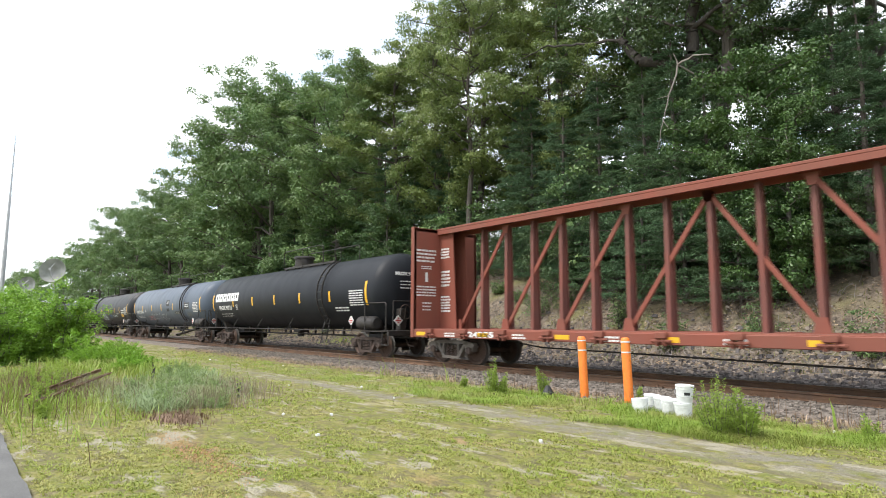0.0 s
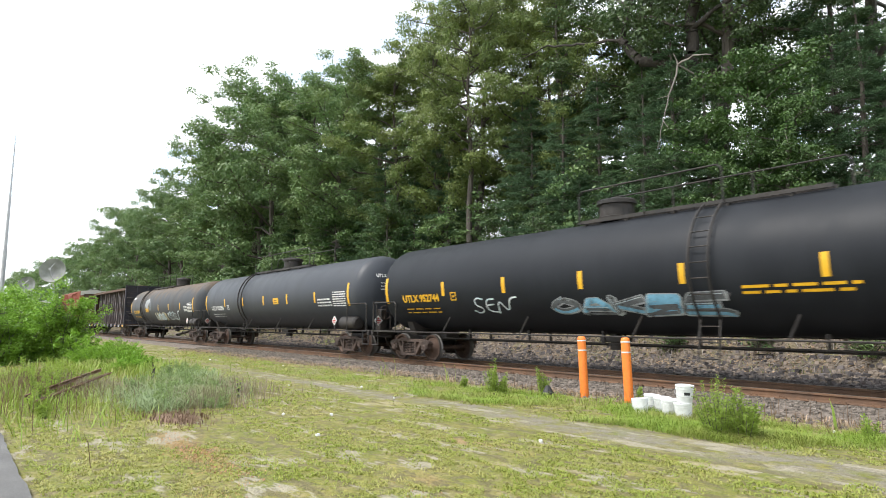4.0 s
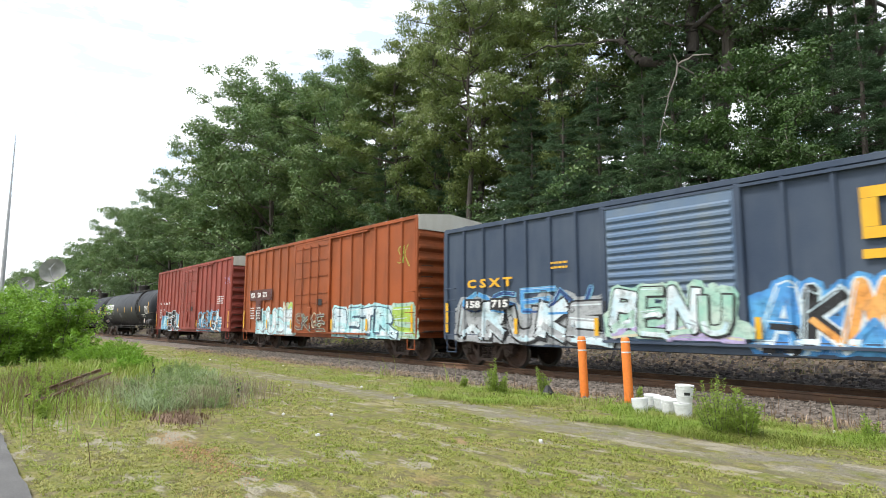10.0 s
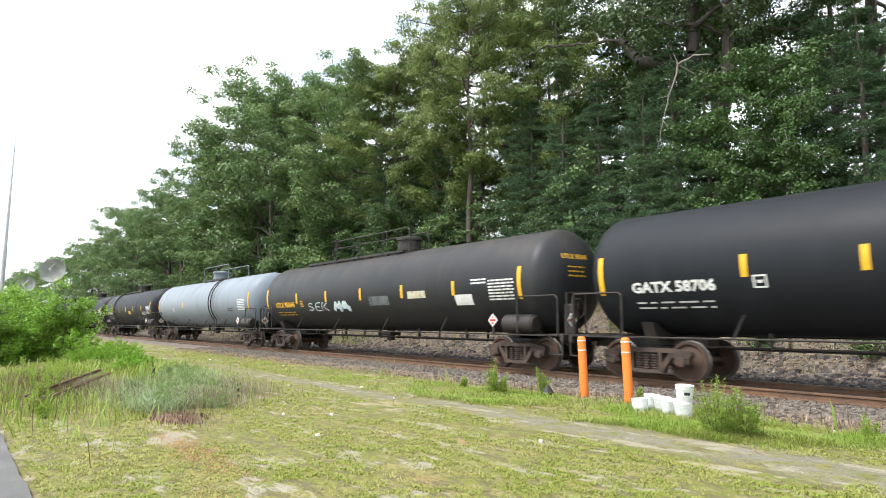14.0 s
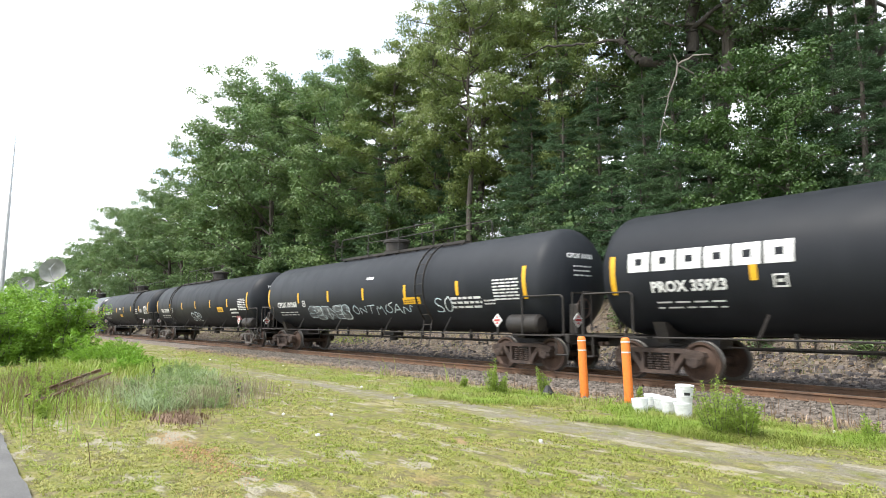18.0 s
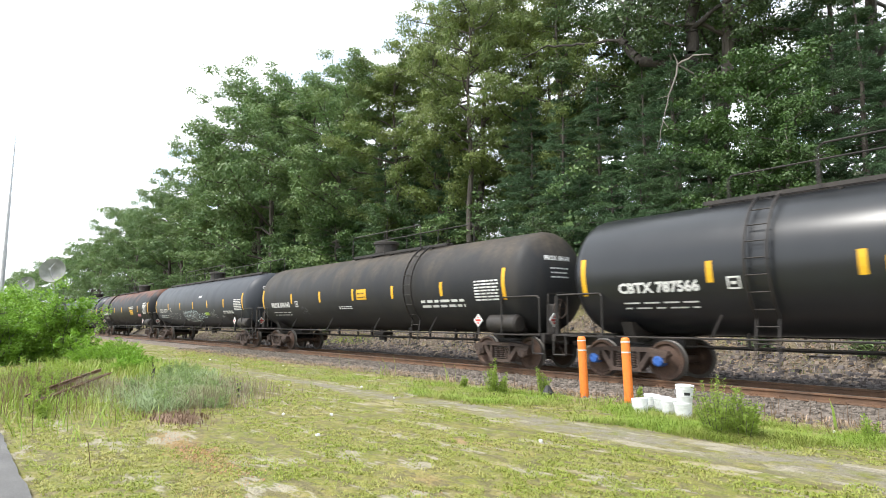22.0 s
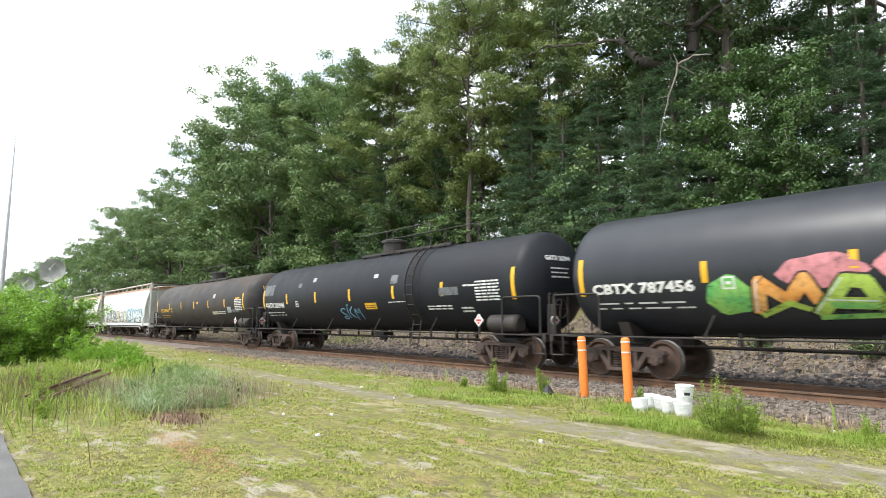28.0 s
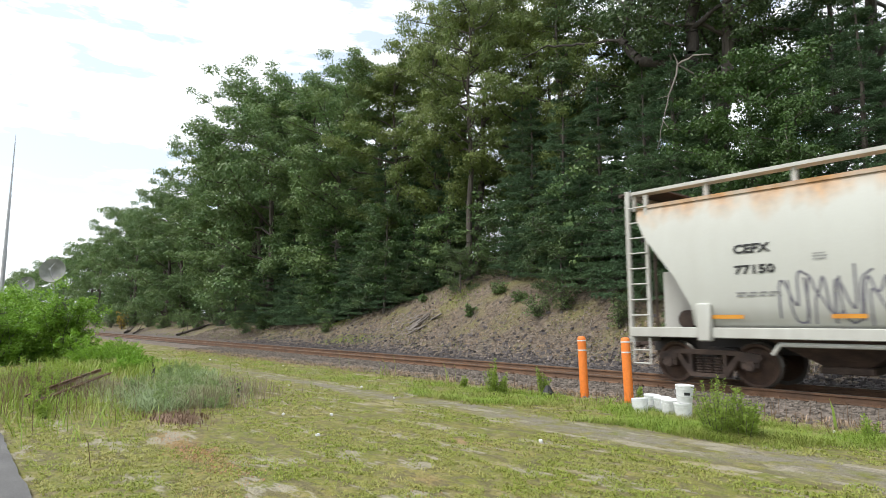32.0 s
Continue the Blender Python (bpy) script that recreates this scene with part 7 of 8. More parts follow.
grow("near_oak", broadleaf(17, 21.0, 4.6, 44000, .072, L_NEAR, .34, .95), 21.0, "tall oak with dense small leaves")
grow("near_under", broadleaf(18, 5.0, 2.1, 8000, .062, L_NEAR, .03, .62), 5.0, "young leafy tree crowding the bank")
L_MAPLE = leaf_material("maple_leaves", (0.040, 0.096, 0.022), (0.084, 0.160, 0.034), (0.074, 0.128, 0.028))
L_PALE = leaf_material("yellow_green_oak_leaves", (0.100, 0.168, 0.042), (0.205, 0.272, 0.074), (0.260, 0.300, 0.084), 0.45, 0.3)
grow("pale_oak", broadleaf(25, 21.0, 4.4, 42000, .082, L_PALE, .22, .92), 21.0, "tall oak with pale yellow-green leaves in drooping sprays")
grow("pale_high_oak", broadleaf(15, 22.0, 4.8, 38000, .080, L_PALE, .40, .95), 22.0, "slender oak with a bare grey trunk and pale high crown")
grow("maple", broadleaf(19, 12.0, 2.7, 16000, .088, L_MAPLE, .12, .80), 12.0, "bright green young maple in layered leaf")
tr = random.Random(77)
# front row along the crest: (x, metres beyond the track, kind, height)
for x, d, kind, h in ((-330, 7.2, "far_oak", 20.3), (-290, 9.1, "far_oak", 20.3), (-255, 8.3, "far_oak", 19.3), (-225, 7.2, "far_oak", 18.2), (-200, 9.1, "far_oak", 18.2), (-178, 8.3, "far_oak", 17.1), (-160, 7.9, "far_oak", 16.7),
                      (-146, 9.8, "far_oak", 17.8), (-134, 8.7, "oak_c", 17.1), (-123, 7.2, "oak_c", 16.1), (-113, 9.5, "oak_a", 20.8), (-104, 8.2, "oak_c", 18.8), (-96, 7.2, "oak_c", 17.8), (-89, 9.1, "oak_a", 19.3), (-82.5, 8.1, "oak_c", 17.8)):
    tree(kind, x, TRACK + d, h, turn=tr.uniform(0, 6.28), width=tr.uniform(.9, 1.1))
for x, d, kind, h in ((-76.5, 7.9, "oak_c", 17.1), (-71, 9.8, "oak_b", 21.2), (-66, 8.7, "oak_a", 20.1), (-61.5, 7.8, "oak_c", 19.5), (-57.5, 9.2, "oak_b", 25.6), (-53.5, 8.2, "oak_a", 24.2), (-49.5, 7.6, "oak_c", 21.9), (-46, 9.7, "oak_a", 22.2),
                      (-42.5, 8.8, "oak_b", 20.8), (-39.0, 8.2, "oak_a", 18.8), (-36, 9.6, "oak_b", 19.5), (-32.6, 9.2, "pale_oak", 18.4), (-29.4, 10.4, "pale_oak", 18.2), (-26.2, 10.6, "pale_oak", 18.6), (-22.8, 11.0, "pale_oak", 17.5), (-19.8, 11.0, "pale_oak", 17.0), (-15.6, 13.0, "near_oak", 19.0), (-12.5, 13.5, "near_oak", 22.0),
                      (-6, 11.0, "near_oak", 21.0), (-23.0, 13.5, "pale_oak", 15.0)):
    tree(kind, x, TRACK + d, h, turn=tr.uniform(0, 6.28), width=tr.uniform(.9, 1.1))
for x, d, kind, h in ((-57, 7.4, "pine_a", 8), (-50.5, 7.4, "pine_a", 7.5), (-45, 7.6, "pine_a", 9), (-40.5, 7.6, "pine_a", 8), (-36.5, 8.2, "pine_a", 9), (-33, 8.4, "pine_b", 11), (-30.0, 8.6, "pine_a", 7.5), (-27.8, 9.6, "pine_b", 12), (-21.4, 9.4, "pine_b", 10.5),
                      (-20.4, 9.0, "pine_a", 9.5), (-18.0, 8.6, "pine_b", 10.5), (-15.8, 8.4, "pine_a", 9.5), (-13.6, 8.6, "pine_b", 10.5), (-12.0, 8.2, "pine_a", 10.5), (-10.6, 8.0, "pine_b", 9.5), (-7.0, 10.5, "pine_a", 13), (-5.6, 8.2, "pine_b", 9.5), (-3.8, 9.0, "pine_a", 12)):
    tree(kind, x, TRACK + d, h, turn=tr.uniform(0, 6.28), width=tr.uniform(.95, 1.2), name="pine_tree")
# young pines that hang over the bank's edge
for x, d, h in ((-53.5, 7.8, 4.2), (-49.0, 7.6, 4.6), (-46.0, 7.8, 4.0), (-43.2, 7.5, 4.8), (-40.8, 7.3, 4.4), (-38.6, 7.6, 5.0), (-36.4, 7.7, 4.6), (-34.4, 7.8, 5.4), (-32.4, 8.0, 5.0), (-30.6, 8.1, 4.4), (-28.6, 8.6, 3.6), (-39.5, 6.9, 3.0), (-37.4, 7.0, 3.2), (-35.2, 7.0, 3.4), (-33.2, 7.1, 3.4), (-31.4, 7.3, 3.2), (-29.8, 7.6, 3.0), (-42.0, 6.9, 3.2), (-44.6, 7.0, 3.4), (-19.0, 8.6, 4.4), (-16.6, 8.0, 4.8), (-14.6, 7.6, 5.2), (-13.0, 7.2, 4.6), (-11.2, 7.0, 5.0), (-9.2, 7.0, 4.4)):
    tree("pine_c", x, TRACK + d, h, turn=tr.uniform(0, 6.28), width=tr.uniform(1.0, 1.25), name="pine_tree")
for x, d, h in ((-8.8, 7.6, 9.0), (-7.6, 7.0, 7.5), (-8.4, 6.6, 6.0), (-36.8, 7.0, 8.5), (-30.8, 6.9, 7.5)):
    tree("maple", x, TRACK + d, h, turn=tr.uniform(0, 6.28), width=tr.uniform(.9, 1.15), name="maple_tree")
# the bare-trunked tree at the crest of the bank
tree("pale_high_oak", -24.9, TRACK + 8.7, 18.5, turn=radians(5), width=.75)
# woods behind
for i in range(39):
    x = -150 + i * 3.7 + tr.uniform(-1.5, 1.5)
    tree("far_oak", x, TRACK + tr.uniform(15, 24), tr.uniform(14, 17.0) if x < -45 else tr.uniform(9, 12), turn=tr.uniform(0, 6.28), width=tr.uniform(.95, 1.2))
for i in range(58):
    x = -120 + i * 2.15 + tr.uniform(-1, 1)
    tree("under", x, TRACK + tr.uniform(8.0, 13), tr.uniform(2.6, 5.5), turn=tr.uniform(0, 6.28), width=tr.uniform(.9, 1.3), name="understorey_tree")
for i in range(40):
    x = -62 + i * 1.65 + tr.uniform(-.6, .6)
    tree("near_under" if x > -34 else "under", x, TRACK + tr.uniform(7.2, 9.2), tr.uniform(1.8, 3.6), turn=tr.uniform(0, 6.28), width=tr.uniform(.9, 1.25), name="understorey_tree")
# the great oak with its dead, bleached limb
great = tree("oak_d", -10.9, TRACK + 9.2, 25, turn=1.1, width=.95, label="great oak with dark trunk and one dead limb")
inv = great.matrix_basis.inverted()
dead = Shape()
dl = random.Random(9)
for a, b, r0, r1 in (((-10.9, 23.0, 10.6), (-10.6, 19.9, 10.9), .06, .05), ((-10.6, 19.9, 10.9), (-10.95, 19.8, 9.8), .05, .035), ((-10.95, 19.8, 9.8), (-11.2, 19.8, 8.9), .035, .025), ((-11.2, 19.8, 8.9), (-11.5, 19.8, 7.9), .025, .01),
                     ((-10.6, 19.9, 10.9), (-9.9, 19.7, 10.95), .05, .035), ((-9.9, 19.7, 10.95), (-9.2, 19.6, 10.7), .035, .015), ((-10.6, 19.9, 10.9), (-10.7, 19.8, 11.35), .04, .012), ((-10.95, 19.8, 9.8), (-11.35, 19.7, 9.75), .02, .008), ((-11.2, 19.8, 8.9), (-10.95, 19.7, 8.5), .02, .008)):
    limb(dead, inv @ Vector(a), inv @ Vector(b), r0 * .62, r1 * .62, dl, 3, .05, 6)
part("dead_limb", dead, M["dead"], great, "bleached dead limb without leaves")

# its heavy crooked limbs, bark coloured dark for their silhouette against the sky
heavy = Shape()
for a, b, r0, r1 in (((-11.5, 22.6, 11.9), (-13.4, 22.0, 12.6), .34, .30), ((-13.4, 22.0, 12.6), (-14.2, 21.9, 13.8), .30, .24), ((-14.2, 21.9, 13.8), (-13.9, 22.0, 15.1), .20, .15), ((-13.9, 22.0, 15.1), (-14.6, 22.0, 16.4), .15, .09), ((-13.9, 22.0, 15.1), (-13.2, 22.0, 16.2), .11, .07), ((-14.2, 21.9, 13.8), (-16.0, 21.8, 14.3), .12, .09), ((-16.0, 21.8, 14.3), (-18.3, 21.8, 15.1), .09, .06), ((-18.3, 21.8, 15.1), (-20.0, 21.8, 15.0), .06, .03),
                     ((-11.4, 22.6, 11.0), (-11.3, 22.5, 13.2), .40, .36), ((-11.3, 22.5, 13.2), (-11.2, 22.4, 16.4), .36, .26), ((-11.2, 22.4, 13.4), (-10.2, 22.2, 13.7), .18, .13), ((-10.2, 22.2, 13.7), (-8.6, 22.2, 14.1), .13, .06)):
    limb(heavy, inv @ Vector(a), inv @ Vector(b), r0 * .62, r1 * .62, dl, 5, .05, 10)
M["dark_bark"] = surf("silhouette_bark", (0.034, 0.029, 0.025), (0.065, 0.055, 0.046), 3.0, 18, 0.9, 0, 0.6, 0.02, (1, 1, .25))
part("heavy_limb", heavy, M["dark_bark"], great, "thick crooked limbs, bark darkened to a silhouette")
# ---- grass, weeds and shrubs ----
def blade_material(name, a, b, c):
    m, n, l, p = nodes_of(name)
    g = n.new("ShaderNodeNewGeometry")
    v = coords(n, l, place=True)
    col = mixed(n, l, g.outputs["Random Per Island"], a, b)
    col = mixed(n, l, noise_fac(n, l, v, 0.9, 5.0, 0.45, 0.68), col, c)
    l.new(col, p.inputs["Base Color"])
    p.inputs["Roughness"].default_value = 0.6
    t = n.new("ShaderNodeBsdfTranslucent")
    l.new(col, t.inputs["Color"])
    mx = n.new("ShaderNodeMixShader")
    mx.inputs["Fac"].default_value = 0.3
    l.new(p.outputs["BSDF"], mx.inputs[1])
    l.new(t.outputs["BSDF"], mx.inputs[2])
    l.new(mx.outputs["Shader"], n["Material Output"].inputs["Surface"])
    return m


G_LAWN = blade_material("lawn_blades", (0.175, 0.245, 0.028), (0.31, 0.330, 0.060), (0.37, 0.335, 0.12))
G_WEED = blade_material("verge_blades", (0.165, 0.27, 0.030), (0.26, 0.345, 0.052), (0.29, 0.29, 0.085))
G_BLUE = blade_material("blue_green_blades", (0.175, 0.245, 0.105), (0.27, 0.34, 0.17), (0.22, 0.25, 0.09))
G_DRY = blade_material("dry_stalks", (0.12, 0.072, 0.045), (0.20, 0.135, 0.075), (0.10, 0.06, 0.04))


def blades(name, xy, tall, wide, lean, mat, seed, label, category="grass", base=None):
    """Bent grass blades: a lower quad and a pointed tip each."""
    r = np.random.RandomState(seed)
    n = len(xy)
    a = r.uniform(0, 2 * math.pi, n)
    h = tall * r.uniform(.55, 1.25, n)
    w = wide * r.uniform(.7, 1.3, n)
    b = a + r.uniform(-.6, .6, n) + math.pi / 2
    reach = h * lean * r.uniform(.2, 1.2, n)
    z0 = np.array([height(x, y) for x, y in xy]) - .01 if base is None else base
    px, py = xy[:, 0], xy[:, 1]
    v = np.empty((n, 5, 3))
    for i, (s, f, q) in enumerate(((-1, 0, 0), (1, 0, 0), (1, .6, .35), (-1, .6, .35), (0, 1, 1))):
        ww = w * (1 if i < 2 else .75)
        v[:, i, 0] = px + s * ww * np.cos(a) + reach * q * np.cos(b)
        v[:, i, 1] = py + s * ww * np.sin(a) + reach * q * np.sin(b)
        v[:, i, 2] = z0 + h * f * (1 if i < 4 else 1 - .25 * lean)
    k = np.arange(n)[:, None] * 5
    tri = np.concatenate([k + [0, 1, 2], k + [0, 2, 3], k + [3, 2, 4]], axis=1).reshape(-1, 3)
    me = bpy.data.meshes.new(name)
    me.vertices.add(n * 5)
    me.vertices.foreach_set("co", v.reshape(-1))
    me.loops.add(len(tri) * 3)
    me.loops.foreach_set("vertex_index", tri.reshape(-1).astype(np.int32))
    me.polygons.add(len(tri))
    me.polygons.foreach_set("loop_start", (np.arange(len(tri)) * 3).astype(np.int32))
    me.update(calc_edges=True)
    me.materials.append(mat)
    return tagged(new(name, me), label, category, kind="stuff")


gr = np.random.RandomState(8)


def field(n, r0, r1, keep):
    """Spots over the near ground, thinner with distance."""
    out = []
    while len(out) < n:
        d, a = r0 * (r1 / r0) ** gr.uniform(0, 1), math.pi / 2 + gr.uniform(radians(8), radians(93))
        x, y = d * math.cos(a), d * math.sin(a)
        if keep(x, y):
            out.append((x, y))
    return np.array(out)


def patchy(x, y, s=0.9, o=0.0):
    return noise.noise((x * s + o, y * s * 1.6, 5.0 + o))


lawn_xy = field(140000, 2.2, 34, lambda x, y: 0.75 < y < 10.2 and abs(y - 7.15 - .25 * noise.noise((x * .5, 2, 2))) > (.30 + .04 * max(0, x + 10)) * (1 + 1.3 * noise.noise((x * 1.4, y * 2, 9))) and patchy(x, y) < .12 + .18 * gr.uniform(-1, 1) and patchy(x, y, 4.4, 2) > -.08 + .16 * gr.uniform(-1, 1))
near = np.hypot(lawn_xy[:, 0], lawn_xy[:, 1])
blades("lawn_grass", lawn_xy, .032 + .0012 * near, .0027 + .00045 * near, 1.4, G_LAWN, 1, "short patchy yellow-green lawn grass")
verge = field(23000, 8.0, 34, lambda x, y: 7.65 + .25 * noise.noise((x * .7, 1, 4)) < y < 9.75 + .35 * noise.noise((x * .9, 3, 4)) and patchy(x, y, .5, 3) + .35 * patchy(x, y, 2.1, 6) < .10 + .15 * gr.uniform(-1, 1) and (y < 9.5 or gr.uniform() < .4) and gr.uniform() < (1.0 if x > -11 else .45))
near = np.hypot(verge[:, 0], verge[:, 1])
blades("verge_grass", verge, (.135 + .15 * np.array([patchy(x, y, 1.1, 7) for x, y in verge])) * np.interp(verge[:, 0], [-20, -11, -9, 0], [.5, .6, 1.0, 1.0]), .0016 + .00026 * near, 1.6, G_WEED, 2, "rank bright green grass along the verge")


def blob(n, cx, cy, rx, ry, seed):
    r = np.random.RandomState(seed)
    return np.stack([cx + rx * .55 * r.normal(size=n), np.maximum(.8, cy + ry * .55 * r.normal(size=n))], axis=1)


for i, (x, y, rx, ry, n, h) in enumerate(((-12.6, 3.4, 1.3, .7, 900, .42), (-14.6, 4.4, 1.5, .7, 800, .44), (-11.4, 2.9, .7, .35, 500, .34), (-16.6, 5.0, 1.3, .6, 700, .40), (-13.4, 3.8, 1.8, 1.0, 900, .40))):
    blades("grass_clump", blob(n, x, y, rx, ry, 30 + i), h, .005, 2.3, G_BLUE, 40 + i, "tall blue-green grass clump, bent over")
G_MAUVE = blade_material("seeding_grass", (0.20, 0.155, 0.115), (0.30, 0.235, 0.175), (0.19, 0.20, 0.09))
G_PINK = blade_material("dry_pink_grass", (0.27, 0.185, 0.125), (0.40, 0.295, 0.205), (0.22, 0.20, 0.09))
G_RED = blade_material("scorched_grass", (0.36, 0.175, 0.085), (0.44, 0.27, 0.14), (0.30, 0.24, 0.08))
for i, (x, y, rx, ry, n, h) in enumerate(((-11.3, 3.7, 1.0, .6, 600, .40), (-12.9, 4.9, 1.6, .6, 600, .42), (-15.6, 2.4, 1.8, .6, 500, .44), (-14.2, 2.9, 1.6, .7, 450, .36))):
    blades("seeding_grass", blob(n, x, y, rx, ry, 230 + i), h, .004, .7, G_MAUVE, 240 + i, "thin brownish seeding grass among the weeds")
strip = np.stack([gr.uniform(-34, 1, 9000), 10.15 + .42 * gr.normal(size=9000)], axis=1)
strip = np.array([q for q in strip if patchy(q[0], q[1], .8, 21) > -.10 + .2 * gr.uniform(-1, 1) and q[1] < 11.0])
blades("dry_grass_strip", strip, .13, .0075, 1.0, G_PINK, 250, "dry pinkish grass along the edge of the ballast")
blades("scorched_grass", np.concatenate([blob(1500, -7.2, 2.35, 1.1, .26, 251), blob(500, -5.1, 1.9, .8, .2, 252), blob(400, -3.6, 3.3, .8, .2, 253)]), .035, .006, 1.6, G_RED, 254, "patch of scorched reddish grass in the lawn")
moss = np.concatenate([blob(1400, -31.0, 18.3, 2.6, .5, 255), blob(700, -36.0, 20.6, 1.8, .6, 256), blob(500, -24.5, 21.2, 1.6, .8, 257)])
blades("bank_grass", moss, .11, .016, 1.2, G_WEED, 258, "tufts of yellow-green grass on the bank")
blades("weed_patch", blob(1700, -13.6, 1.6, 3.2, 1.0, 51), .30, .007, 1.0, G_WEED, 52, "unkempt green weeds near the bush")
blades("weed_patch", blob(2600, -21.0, 4.2, 4.2, 1.5, 53), .45, .011, 1.0, G_WEED, 54, "unkempt green weeds near the bush")
blades("weed_patch", blob(1500, -17.5, 1.3, 3.5, .9, 57), .40, .009, 1.0, G_WEED, 58, "unkempt green weeds near the bush")
blades("dry_weeds", blob(800, -15.2, 1.5, 3.0, .9, 55), .48, .006, .35, G_DRY, 56, "brown dried weed stalks")
blades("dry_weeds", blob(700, -9.9, 2.9, .8, .35, 61), .12, .006, .9, G_DRY, 62, "trampled brown grass on bare earth")
blades("dry_stalks", np.concatenate([blob(40, -8.75, 9.75, .55, .25, 63), blob(60, -3.0, 10.2, 1.9, .45, 64), blob(16, -6.6, 10.0, .5, .3, 65)]), .36, .005, .15, G_DRY, 66, "stiff brown dead stalks beside the ballast")
blades("tall_weeds", np.concatenate([blob(8, -10.5, 9.6, 1.2, .5, 67), blob(8, -14.5, 9.4, 2.5, .5, 68), blob(6, -2.6, 9.6, 1.6, .4, 69)]), .60, .012, .35, G_WEED, 70, "thin seeding weeds along the verge")


def shrub(name, x, y, wide, tall, leaves, size, mat, seed, label, stems=7, z=None):
    """A many-stemmed shrub: bent stems and leaves along them, ragged at the outline."""
    rnd, nr = random.Random(seed), np.random.RandomState(seed)
    zz = height(x, y) if z is None else z
    t = thing(name, label, "shrub", "shrubs", pose(x, y, zz))
    s, tips = Shape(), []
    for i in range(stems):
        a = rnd.uniform(0, 6.28)
        e = Vector((math.cos(a) * wide * rnd.uniform(.15, .85), math.sin(a) * wide * rnd.uniform(.15, .85), tall * rnd.uniform(.55, .95)))
        pts = limb(s, (rnd.uniform(-.1, .1) * wide, rnd.uniform(-.1, .1) * wide, -.05), e, .012 + tall * .007, .004, rnd, 4, .07, 5)
        for j, p in enumerate(pts[1:]):
            for _ in range(3):
                q = p + Vector((rnd.gauss(0, .22) * wide, rnd.gauss(0, .22) * wide, rnd.gauss(-.02, .13) * tall))
                q.z = max(q.z, .05 * tall)
                s.cyl(p, q, .006 + tall * .001, 3, .003, False)
                tips.append((q, wide * rnd.uniform(.12, .26)))
    k = nr.choice(len(tips), leaves)
    cen = np.array([tuple(c[0]) for c in tips])[k]
    rad = np.array([c[1] for c in tips])[k][:, None]
    d = nr.normal(size=(leaves, 3))
    d /= np.linalg.norm(d, axis=1)[:, None]
    pos = cen + d * rad * (nr.uniform(0, 1, leaves) ** .5)[:, None] * [1, 1, .75]
    pos[:, 2] = np.maximum(pos[:, 2], .02)
    part("woody_base", s, M["bark"], t)
    o = new("foliage", leaf_mesh("foliage", pos, d * .4 + [0, 0, .9], size, mat, nr, .38))
    o.parent = t
    return t


L_LUSH = leaf_material("lush_shrub_leaves", (0.135, 0.285, 0.024), (0.245, 0.425, 0.040), (0.20, 0.35, 0.030), 0.5, 0.35)
for i, (x, y, w, h, n) in enumerate(((-29.5, .9, 1.9, 2.6, 6500), (-28.0, 2.3, 1.8, 2.75, 6500), (-27.2, 3.4, 1.3, 2.4, 5000), (-25.6, 3.9, .7, 1.1, 1800), (-31.5, 3.2, 2.0, 2.8, 6000), (-26.0, 1.2, 1.5, 2.2, 4500))):
    shrub("shrub", x, y, w, h, n * 2, .060, L_LUSH, 80 + i, "dense bright green sumac-like shrub", 11)


def feathery(name, x, y, wide, tall, stems, leaves, mat, seed, label, size=.055):
    """Upright plumes: straight stems set with narrow leaves that point up and out."""
    rnd, nr = random.Random(seed), np.random.RandomState(seed)
    t = thing(name, label, "weed", "feathery weeds", pose(x, y, height(x, y)))
    s, base, tip = Shape(), [], []
    for i in range(stems):
        a, r = rnd.uniform(0, 6.28), wide * math.sqrt(rnd.random())
        h = tall * rnd.uniform(.4, 1.0) * (1 - .35 * (r / wide) ** 2)
        p = Vector((r * .35 * math.cos(a), r * .35 * math.sin(a), -.03))
        q = Vector((r * math.cos(a), r * math.sin(a), h))
        q += Vector((rnd.gauss(0, .05), rnd.gauss(0, .05), 0)) * tall
        s.cyl(p, q, .005, 4, .002, False)
        f = nr.uniform(.10, 1.0, leaves) ** .8
        o = nr.uniform(0, 6.28, leaves)
        L = size * (1.25 - .75 * f) * nr.uniform(.7, 1.3, leaves)
        c = np.array(p)[None] * (1 - f[:, None]) + np.array(q)[None] * f[:, None]
        d = np.stack([np.cos(o), np.sin(o), nr.uniform(.0, 1.3, leaves)], axis=1)
        d /= np.linalg.norm(d, axis=1)[:, None]
        base.append(c)
        tip.append(c + d * (L * 1.6)[:, None])
    base, tip = np.concatenate(base), np.concatenate(tip)
    side = np.cross(tip - base, nr.normal(size=base.shape))
    side *= (size * .12) / (np.linalg.norm(side, axis=1)[:, None] + 1e-9)
    mid = base * .55 + tip * .45
    v = np.stack([base, mid + side, tip, mid - side], axis=1).reshape(-1, 3)
    n = len(base)
    me = bpy.data.meshes.new("foliage")
    me.from_pydata(v.tolist(), [], (np.arange(n)[:, None] * 4 + [0, 1, 2, 3]).tolist())
    me.materials.append(mat)
    part("woody_base", s, M["bark"], t)
    o = new("foliage", me)
    o.parent = t
    return t


